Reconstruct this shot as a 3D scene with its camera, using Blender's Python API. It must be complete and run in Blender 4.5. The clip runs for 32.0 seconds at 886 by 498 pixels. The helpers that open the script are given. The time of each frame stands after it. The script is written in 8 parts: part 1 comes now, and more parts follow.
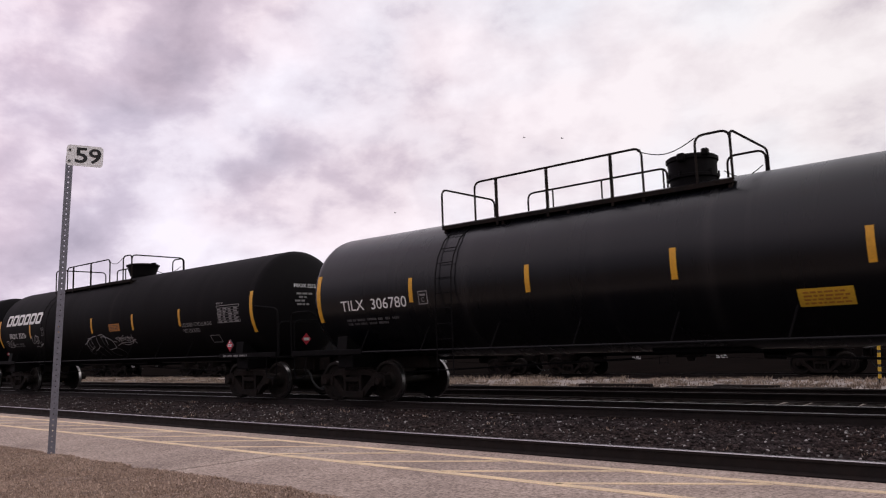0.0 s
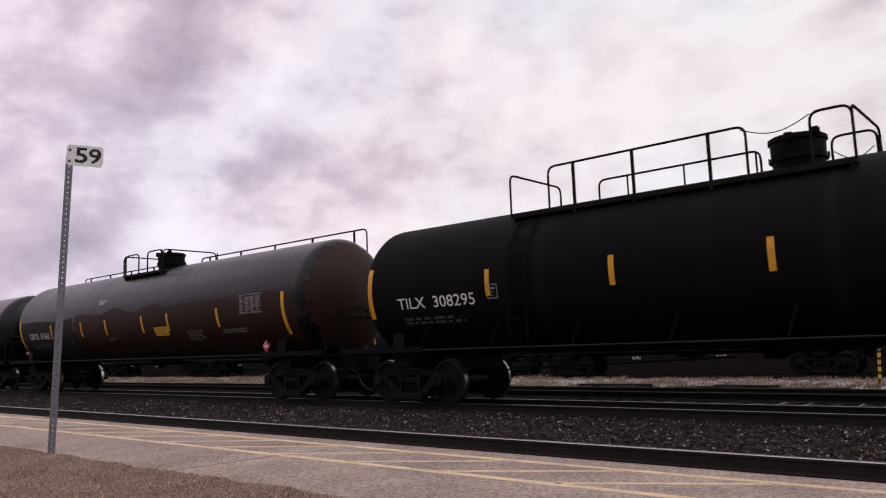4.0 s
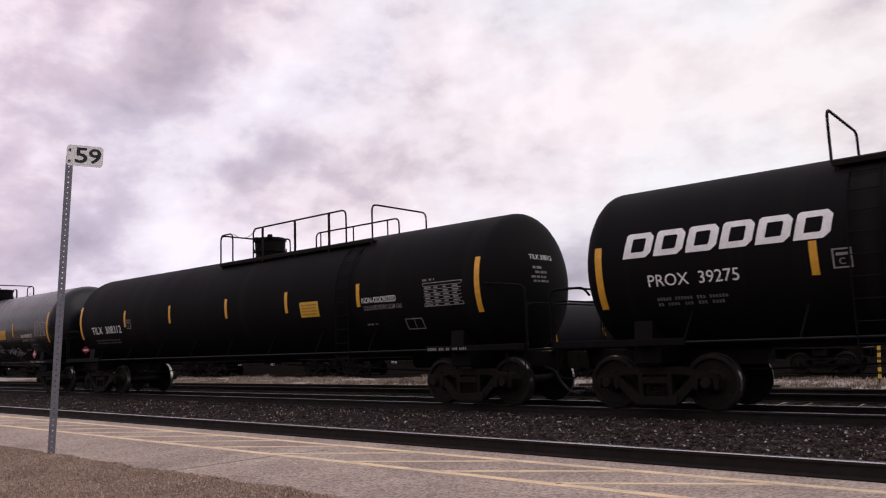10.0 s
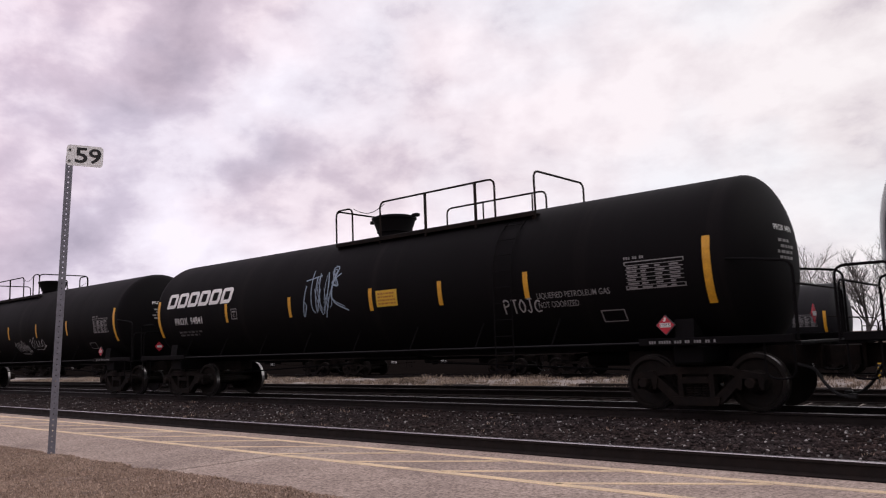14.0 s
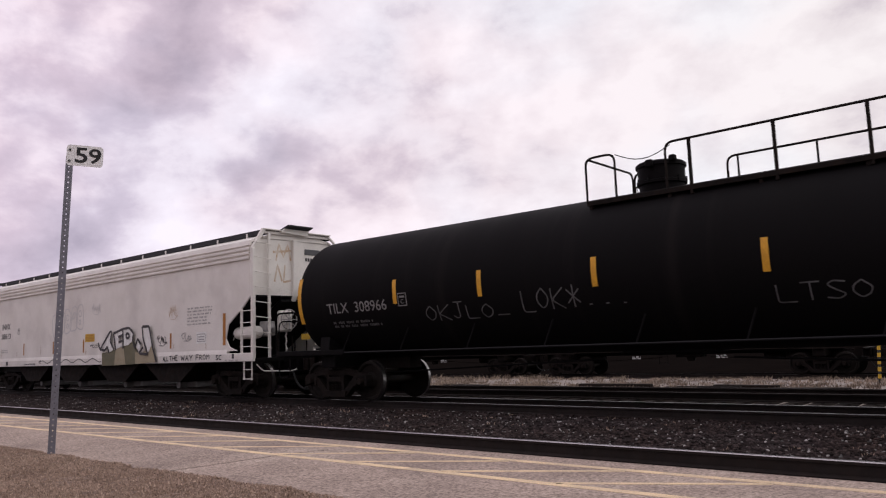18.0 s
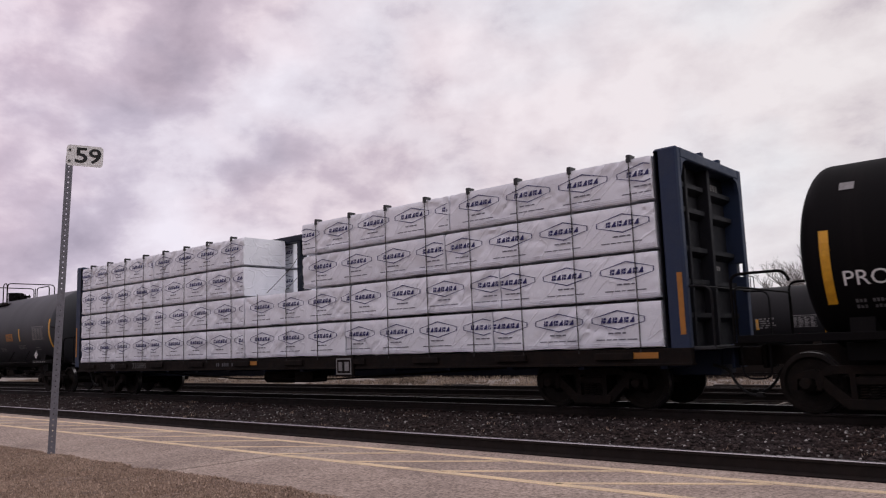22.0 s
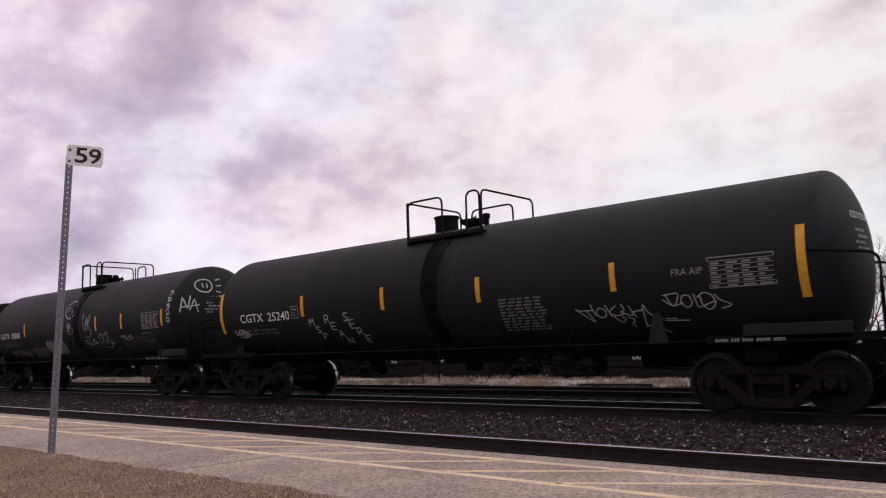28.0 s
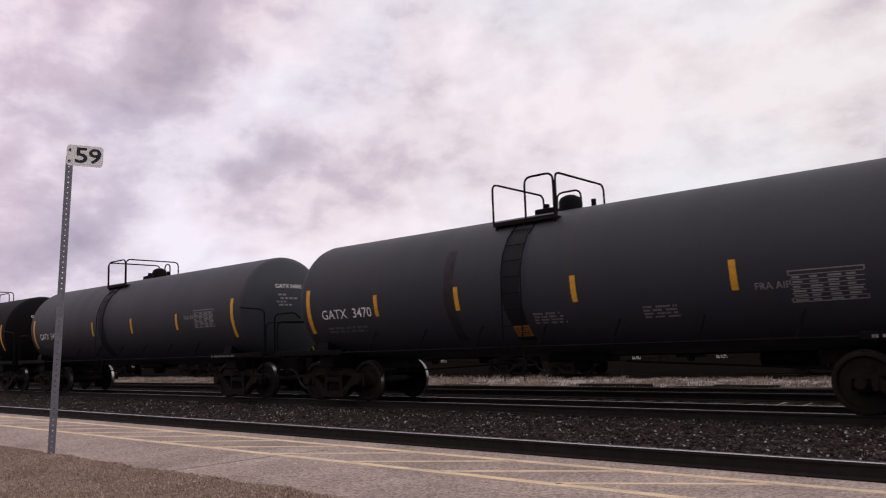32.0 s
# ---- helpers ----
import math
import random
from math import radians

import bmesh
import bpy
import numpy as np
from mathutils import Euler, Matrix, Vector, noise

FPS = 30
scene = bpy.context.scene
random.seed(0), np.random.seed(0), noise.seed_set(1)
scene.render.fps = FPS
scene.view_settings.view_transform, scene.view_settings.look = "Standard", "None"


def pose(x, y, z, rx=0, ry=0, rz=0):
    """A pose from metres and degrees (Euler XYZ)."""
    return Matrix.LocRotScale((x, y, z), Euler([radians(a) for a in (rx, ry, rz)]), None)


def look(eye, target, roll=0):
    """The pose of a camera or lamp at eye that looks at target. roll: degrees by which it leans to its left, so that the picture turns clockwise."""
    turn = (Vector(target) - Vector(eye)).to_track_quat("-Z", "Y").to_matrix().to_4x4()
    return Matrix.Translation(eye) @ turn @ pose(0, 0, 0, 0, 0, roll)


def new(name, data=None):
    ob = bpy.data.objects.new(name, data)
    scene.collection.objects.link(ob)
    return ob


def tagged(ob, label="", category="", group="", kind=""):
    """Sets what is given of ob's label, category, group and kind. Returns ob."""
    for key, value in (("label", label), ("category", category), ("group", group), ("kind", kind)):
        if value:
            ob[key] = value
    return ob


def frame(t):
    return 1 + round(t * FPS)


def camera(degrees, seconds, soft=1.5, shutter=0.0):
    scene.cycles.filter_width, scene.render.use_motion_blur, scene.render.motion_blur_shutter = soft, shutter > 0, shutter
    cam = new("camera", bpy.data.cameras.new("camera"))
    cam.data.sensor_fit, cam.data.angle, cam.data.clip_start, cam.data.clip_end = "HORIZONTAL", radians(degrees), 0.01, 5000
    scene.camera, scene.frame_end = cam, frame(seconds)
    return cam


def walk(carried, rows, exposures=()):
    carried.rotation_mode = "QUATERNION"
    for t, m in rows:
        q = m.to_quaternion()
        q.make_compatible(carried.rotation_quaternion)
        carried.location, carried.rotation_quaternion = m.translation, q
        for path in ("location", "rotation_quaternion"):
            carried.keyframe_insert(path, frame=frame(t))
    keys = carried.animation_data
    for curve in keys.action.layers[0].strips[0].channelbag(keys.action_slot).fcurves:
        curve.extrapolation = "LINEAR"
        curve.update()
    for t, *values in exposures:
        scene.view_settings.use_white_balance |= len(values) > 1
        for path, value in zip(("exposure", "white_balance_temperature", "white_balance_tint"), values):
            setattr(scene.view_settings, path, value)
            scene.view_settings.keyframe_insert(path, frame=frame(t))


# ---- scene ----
# Plan: x runs along the tracks (the train goes towards +x), y away from the camera, z up from the rail tops.
EYE_Z = 1.22
TRACK_Y = 13.25          # centre line of the train's track


def camera_pose():
    pan, tilt, roll = radians(40.462), radians(7.195), -2.063
    way = Vector((-math.sin(pan) * math.cos(tilt), math.cos(pan) * math.cos(tilt), math.sin(tilt)))
    eye = Vector((0, 0, EYE_Z))
    return look(eye, eye + way, roll)


# the camera's own exposure follows how bright the passing cars are
EXPOSURE = ((0.0, 0.04), (1.0, 0.0), (2.0, 0.06), (3.0, -0.05), (6.0, 0.08), (7.0, -0.05), (9.0, 0.06), (11.0, 0.06), (12.0, -0.07), (13.0, 0.05), (14.0, 0.05), (14.5, 0.12), (16.5, 0.1), (17.0, 0.02), (18.0, 0.05),
            (19.0, -0.12), (20.0, -0.1), (21.0, -0.06), (22.0, -0.13), (23.0, -0.22), (24.0, -0.16), (25.0, -0.07), (28.0, -0.02), (31.0, 0.0), (32.0, -0.06))
cam = camera(60.488, 32.0, soft=1.15, shutter=0.05)
walk(cam, [(0.0, camera_pose()), (32.0, camera_pose())], exposures=[(t, e, 6500, 13) for t, e in EXPOSURE])

# ---- daylight: a broken overcast sky and a soft veiled sun ----
SUN_UP, SUN_ROUND = radians(40), radians(70)


# direction, half-width in degrees, lift: dark undersides below zero, bright breaks above
CLOUD_MASSES = (((-0.866, 0.325, 0.381), 16, -0.1), ((-0.881, 0.37, 0.296), 9, -0.05), ((-0.819, 0.463, 0.338), 12, -0.012), ((-0.688, 0.619, 0.379), 10, 0.01), ((-0.656, 0.7, 0.282), 6, -0.045),
                ((-0.773, 0.577, 0.265), 6, 0.05), ((-0.815, 0.539, 0.215), 9, 0.06), ((-0.905, 0.344, 0.252), 7, 0.06), ((-0.905, 0.404, 0.136), 7, -0.05), ((-0.927, 0.343, 0.153), 8, -0.05),
                ((-0.6, 0.74, 0.31), 7, 0.04), ((-0.374, 0.876, 0.303), 10, 0.03), ((-0.207, 0.918, 0.337), 12, -0.02), ((-0.6, 0.77, 0.2), 12, 0.07), ((-0.35, 0.915, 0.2), 13, 0.05))


def make_world():
    w = bpy.data.worlds.new("overcast_sky")
    scene.world = w
    w.use_nodes = True
    nt = w.node_tree
    nt.nodes.clear()
    N, L = nt.nodes.new, nt.links.new

    def math_node(op, a, b=None):
        n = N("ShaderNodeMath")
        n.operation = op
        for i, v in enumerate((a, b)):
            if v is None:
                continue
            if isinstance(v, (int, float)):
                n.inputs[i].default_value = v
            else:
                L(v, n.inputs[i])
        return n.outputs[0]

    sky = N("ShaderNodeTexSky")
    sky.sky_type, sky.sun_disc, sky.sun_elevation, sky.sun_rotation = "NISHITA", False, SUN_UP, SUN_ROUND
    tc = N("ShaderNodeTexCoord")
    sep = N("ShaderNodeSeparateXYZ")
    L(tc.outputs["Generated"], sep.inputs[0])
    up = math_node("ADD", math_node("MAXIMUM", sep.outputs[2], 0.0), 0.3)
    comb = N("ShaderNodeCombineXYZ")
    L(math_node("DIVIDE", sep.outputs[0], up), comb.inputs[0])
    L(math_node("DIVIDE", sep.outputs[1], up), comb.inputs[1])

    def cloud(scale, detail, rough, loc, dist=0.0):
        mp = N("ShaderNodeMapping")
        mp.inputs["Location"].default_value = loc
        mp.inputs["Rotation"].default_value = (0, 0, radians(38))
        mp.inputs["Scale"].default_value = (0.8, 1.0, 1.0)
        L(comb.outputs[0], mp.inputs[0])
        n = N("ShaderNodeTexNoise")
        n.inputs["Scale"].default_value, n.inputs["Detail"].default_value, n.inputs["Roughness"].default_value = scale, detail, rough
        n.inputs["Distortion"].default_value = dist
        L(mp.outputs[0], n.inputs["Vector"])
        return n.outputs[0]

    big = cloud(1.7, 9.0, 0.57, (3.1, 1.7, 0.0), 0.1)
    puff = N("ShaderNodeTexNoise")
    puff.inputs["Scale"].default_value, puff.inputs["Detail"].default_value, puff.inputs["Roughness"].default_value = 4.4, 9.0, 0.59
    puff.inputs["Distortion"].default_value = 0.25
    flat = N("ShaderNodeMapping")
    flat.inputs["Scale"].default_value = (1.0, 1.0, 1.6)
    flat.inputs["Location"].default_value = (1.7, 0.9, 2.6)
    L(tc.outputs["Generated"], flat.inputs[0])
    L(flat.outputs[0], puff.inputs["Vector"])
    curl = N("ShaderNodeTexNoise")
    curl.inputs["Scale"].default_value, curl.inputs["Detail"].default_value, curl.inputs["Roughness"].default_value = 9.0, 6.0, 0.54
    curl.inputs["Distortion"].default_value = 0.15
    L(flat.outputs[0], curl.inputs["Vector"])
    mixv = math_node("ADD", math_node("MULTIPLY", big, 0.38), math_node("MULTIPLY", puff.outputs[0], 0.34))
    mixv = math_node("ADD", mixv, math_node("MULTIPLY", curl.outputs[0], 0.28))
    mixv = math_node("ADD", math_node("MULTIPLY", mixv, 1.5), -0.25)
    # broad cloud masses: dark undersides and brighter breaks
    warp = N("ShaderNodeVectorMath")
    warp.operation = "MULTIPLY_ADD"
    drift = N("ShaderNodeTexNoise")
    drift.inputs["Scale"].default_value, drift.inputs["Detail"].default_value = 6.0, 3.0
    L(tc.outputs["Generated"], drift.inputs["Vector"])
    L(drift.outputs["Color"], warp.inputs[0])
    warp.inputs[1].default_value = (0.06, 0.06, 0.06)
    L(tc.outputs["Generated"], warp.inputs[2])
    for (dx, dy, dz), wide, lift in CLOUD_MASSES:
        dot = N("ShaderNodeVectorMath")
        dot.operation = "DOT_PRODUCT"
        L(warp.outputs[0], dot.inputs[0])
        v = Vector((dx, dy, dz)).normalized()
        dot.inputs[1].default_value = v
        r = N("ShaderNodeMapRange")
        r.interpolation_type = "SMOOTHSTEP"
        base = 0.03 * (v.x + v.y + v.z)
        r.inputs[1].default_value, r.inputs[2].default_value = base + math.cos(radians(wide)), base + 1.0
        r.inputs[3].default_value, r.inputs[4].default_value = 0.0, lift
        L(dot.outputs["Value"], r.inputs[0])
        mixv = math_node("ADD", mixv, r.outputs[0])
    ramp = N("ShaderNodeValToRGB")
    e = ramp.color_ramp.elements
    e[0].position, e[0].color = 0.14, (0.3, 0.275, 0.335, 1)
    e[1].position, e[1].color = 0.62, (0.935, 0.91, 0.932, 1)
    for at, c in ((0.28, (0.44, 0.405, 0.465, 1)), (0.42, (0.62, 0.572, 0.632, 1)), (0.505, (0.81, 0.77, 0.802, 1))):
        ramp.color_ramp.elements.new(at).color = c
    L(mixv, ramp.inputs[0])
    # the cloud sheet is thinner and brighter towards the side of the sun
    side = N("ShaderNodeVectorMath")
    side.operation = "DOT_PRODUCT"
    L(tc.outputs["Generated"], side.inputs[0])
    side.inputs[1].default_value = (0.84, 0.54, 0.05)
    bright = N("ShaderNodeMapRange")
    bright.inputs[1].default_value, bright.inputs[2].default_value = -0.55, 0.2
    bright.inputs[3].default_value, bright.inputs[4].default_value = 1.05, 0.98
    L(side.outputs["Value"], bright.inputs[0])
    tint = N("ShaderNodeMix")
    tint.data_type = "RGBA"
    tint.inputs[6].default_value, tint.inputs[7].default_value = (1.012, 0.952, 1.025, 1), (0.98, 1.0, 0.99, 1)
    frac = N("ShaderNodeMapRange")
    frac.inputs[1].default_value, frac.inputs[2].default_value = -0.6, 0.35
    L(side.outputs["Value"], frac.inputs[0])
    L(frac.outputs[0], tint.inputs[0])
    mul = N("ShaderNodeMix")
    mul.data_type, mul.blend_type = "RGBA", "MULTIPLY"
    mul.inputs[0].default_value = 1.0
    L(ramp.outputs[0], mul.inputs[6])
    L(tint.outputs[2], mul.inputs[7])
    hue = N("ShaderNodeTexNoise")
    hue.inputs["Scale"].default_value, hue.inputs["Detail"].default_value = 3.4, 3.0
    L(flat.outputs[0], hue.inputs["Vector"])
    hue_at = N("ShaderNodeMapRange")
    hue_at.inputs[1].default_value, hue_at.inputs[2].default_value = 0.4, 0.6
    L(hue.outputs[0], hue_at.inputs[0])
    drift_tint = N("ShaderNodeMix")
    drift_tint.data_type = "RGBA"
    drift_tint.inputs[6].default_value, drift_tint.inputs[7].default_value = (1.025, 0.985, 0.975, 1), (0.97, 1.0, 1.012, 1)
    L(hue_at.outputs[0], drift_tint.inputs[0])
    toned = N("ShaderNodeMix")
    toned.data_type, toned.blend_type = "RGBA", "MULTIPLY"
    toned.inputs[0].default_value = 1.0
    L(mul.outputs[2], toned.inputs[6])
    L(drift_tint.outputs[2], toned.inputs[7])
    clouds, blue = N("ShaderNodeBackground"), N("ShaderNodeBackground")
    L(toned.outputs[2], clouds.inputs[0])
    # an overcast sky is brightest overhead and dim towards the horizon on the side away from the sun
    high = N("ShaderNodeMapRange")
    high.interpolation_type = "SMOOTHSTEP"
    for k, v in enumerate((0.46, 0.95, 1.0, 1.3)):
        high.inputs[1 + k].default_value = v
    L(sep.outputs[2], high.inputs[0])
    low = N("ShaderNodeMapRange")
    low.interpolation_type = "SMOOTHSTEP"
    for k, v in enumerate((0.0, 0.52, 0.28, 1.0)):
        low.inputs[1 + k].default_value = v
    L(sep.outputs[2], low.inputs[0])
    away = N("ShaderNodeVectorMath")
    away.operation = "DOT_PRODUCT"
    L(tc.outputs["Generated"], away.inputs[0])
    away.inputs[1].default_value = (0.3, -0.95, 0.0)
    back = N("ShaderNodeMapRange")
    back.interpolation_type = "SMOOTHSTEP"
    for k, v in enumerate((-0.25, 0.35, 0.0, 1.0)):
        back.inputs[1 + k].default_value = v
    L(away.outputs["Value"], back.inputs[0])
    dim = math_node("ADD", 1.0, math_node("MULTIPLY", back.outputs[0], math_node("SUBTRACT", low.outputs[0], 1.0)))
    L(math_node("MULTIPLY", math_node("MULTIPLY", bright.outputs[0], high.outputs[0]), dim), clouds.inputs[1])
    L(sky.outputs[0], blue.inputs[0])
    blue.inputs[1].default_value = 0.12
    gap = N("ShaderNodeMapRange")
    gap.inputs[1].default_value, gap.inputs[2].default_value = 0.56, 0.70
    gap.inputs[3].default_value, gap.inputs[4].default_value = 0.0, 0.04
    L(cloud(1.5, 4.0, 0.5, (7.0, 2.0, 1.0)), gap.inputs[0])
    mixs, out = N("ShaderNodeMixShader"), N("ShaderNodeOutputWorld")
    L(gap.outputs[0], mixs.inputs[0])
    L(clouds.outputs[0], mixs.inputs[1])
    L(blue.outputs[0], mixs.inputs[2])
    L(mixs.outputs[0], out.inputs[0])


make_world()
sun = new("sun", bpy.data.lights.new("sun", "SUN"))
sun.data.energy, sun.data.angle, sun.data.color = 0.6, radians(55), (1.0, 0.96, 0.9)
SUN_WAY = Vector((math.sin(SUN_ROUND) * math.cos(SUN_UP), math.cos(SUN_ROUND) * math.cos(SUN_UP), math.sin(SUN_UP)))
sun.matrix_world = look(SUN_WAY * 60, (0, 0, 0))


# ---- materials ----
def material(name, base, rough=0.6, metal=0.0, second=None, scale=6.0, detail=4.0, amount=0.6, grain=60.0, bump=0.0, bump_scale=None,
             third=None, third_scale=1.0, per="", per_range=(0.55, 1.5), streak=False, coat=0.0, spec=0.5, speck=0.14, drip=None, crease=0.0):
    """A surface of base colour that drifts to second at one scale and to third at another, with fine relief."""
    m = bpy.data.materials.new(name)
    m.use_nodes = True
    nt = m.node_tree
    N, L = nt.nodes.new, nt.links.new
    bsdf = nt.nodes["Principled BSDF"]
    bsdf.inputs["Roughness"].default_value, bsdf.inputs["Metallic"].default_value = rough, metal
    bsdf.inputs["Specular IOR Level"].default_value = spec
    bsdf.inputs["Coat Weight"].default_value = coat
    tc = N("ShaderNodeTexCoord")
    src = tc.outputs["Object"]
    if streak:
        mp = N("ShaderNodeMapping")
        mp.inputs["Scale"].default_value = (1.0, 0.12, 0.12)
        L(src, mp.inputs[0])
        streaked = mp.outputs[0]
    else:
        streaked = src

    def noise_tex(s, d, vec):
        n = N("ShaderNodeTexNoise")
        n.inputs["Scale"].default_value, n.inputs["Detail"].default_value, n.inputs["Roughness"].default_value = s, d, 0.6
        L(vec, n.inputs["Vector"])
        return n.outputs[0]

    def mixed(a, b, fac):
        x = N("ShaderNodeMix")
        x.data_type = "RGBA"
        L(fac, x.inputs[0])
        for sock, v in ((x.inputs[6], a), (x.inputs[7], b)):
            if isinstance(v, tuple):
                sock.default_value = (*v, 1)
            else:
                L(v, sock)
        return x.outputs[2]

    def ranged(v, lo, hi, a, b):
        r = N("ShaderNodeMapRange")
        for i, q in enumerate((lo, hi, a, b)):
            r.inputs[1 + i].default_value = q
        L(v, r.inputs[0])
        return r.outputs[0]

    col = base
    if second:
        col = mixed(col, second, ranged(noise_tex(scale, detail, streaked), 0.38, 0.68, 0.0, amount))
    if third:
        col = mixed(col, third, ranged(noise_tex(third_scale, 5.0, src), 0.5, 0.72, 0.0, 0.8))
    if drip:
        dm = N("ShaderNodeMapping")
        dm.inputs["Scale"].default_value = (2.2, 0.09, 0.09)
        L(src, dm.inputs[0])
        col = mixed(col, drip, ranged(noise_tex(1.0, 6.0, dm.outputs[0]), 0.55, 0.78, 0.0, 0.9))
    if per:
        if per == "island":
            g = N("ShaderNodeNewGeometry")
            rnd = g.outputs["Random Per Island"]
        else:
            g = N("ShaderNodeObjectInfo")
            rnd = g.outputs["Random"]
        hsv = N("ShaderNodeHueSaturation")
        L(ranged(rnd, 0, 1, *per_range), hsv.inputs["Value"])
        if isinstance(col, tuple):
            hsv.inputs["Color"].default_value = (*col, 1)
        else:
            L(col, hsv.inputs["Color"])
        col = hsv.outputs[0]
    fine = noise_tex(grain, 3.0, src)
    hs = N("ShaderNodeHueSaturation")
    L(ranged(fine, 0.3, 0.7, 1 - speck, 1 + speck), hs.inputs["Value"])
    if isinstance(col, tuple):
        hs.inputs["Color"].default_value = (*col, 1)
    else:
        L(col, hs.inputs["Color"])
    L(hs.outputs[0], bsdf.inputs["Base Color"])
    L(ranged(noise_tex(scale * 1.7, 4.0, streaked), 0.3, 0.7, max(0.05, rough - (0.04 if streak else 0.1)), min(1, rough + (0.05 if streak else 0.12))), bsdf.inputs["Roughness"])
    if bump:
        b = N("ShaderNodeBump")
        b.inputs["Strength"].default_value, b.inputs["Distance"].default_value = 1.0, bump
        height = noise_tex(bump_scale or grain, 1.0 if crease else 4.0, src)
        if crease:
            cm = N("ShaderNodeMapping")
            cm.vector_type = "TEXTURE"
            cm.inputs["Rotation"].default_value = (0, radians(42), 0)
            cm.inputs["Scale"].default_value = (0.4, 1.0, 3.2)
            L(src, cm.inputs[0])
            fold = N("ShaderNodeMath")
            fold.operation = "ABSOLUTE"
            L(ranged(noise_tex(2.4, 0.4, cm.outputs[0]), 0.0, 1.0, -2.0 * crease, 2.0 * crease), fold.inputs[0])
            narrow = N("ShaderNodeMath")
            narrow.operation = "MINIMUM"
            narrow.inputs[1].default_value = 0.3
            L(fold.outputs[0], narrow.inputs[0])
            add = N("ShaderNodeMath")
            add.operation = "SUBTRACT"
            L(height, add.inputs[0])
            L(narrow.outputs[0], add.inputs[1])
            height = add.outputs[0]
        L(height, b.inputs["Height"])
        L(b.outputs[0], bsdf.inputs["Normal"])
    return m


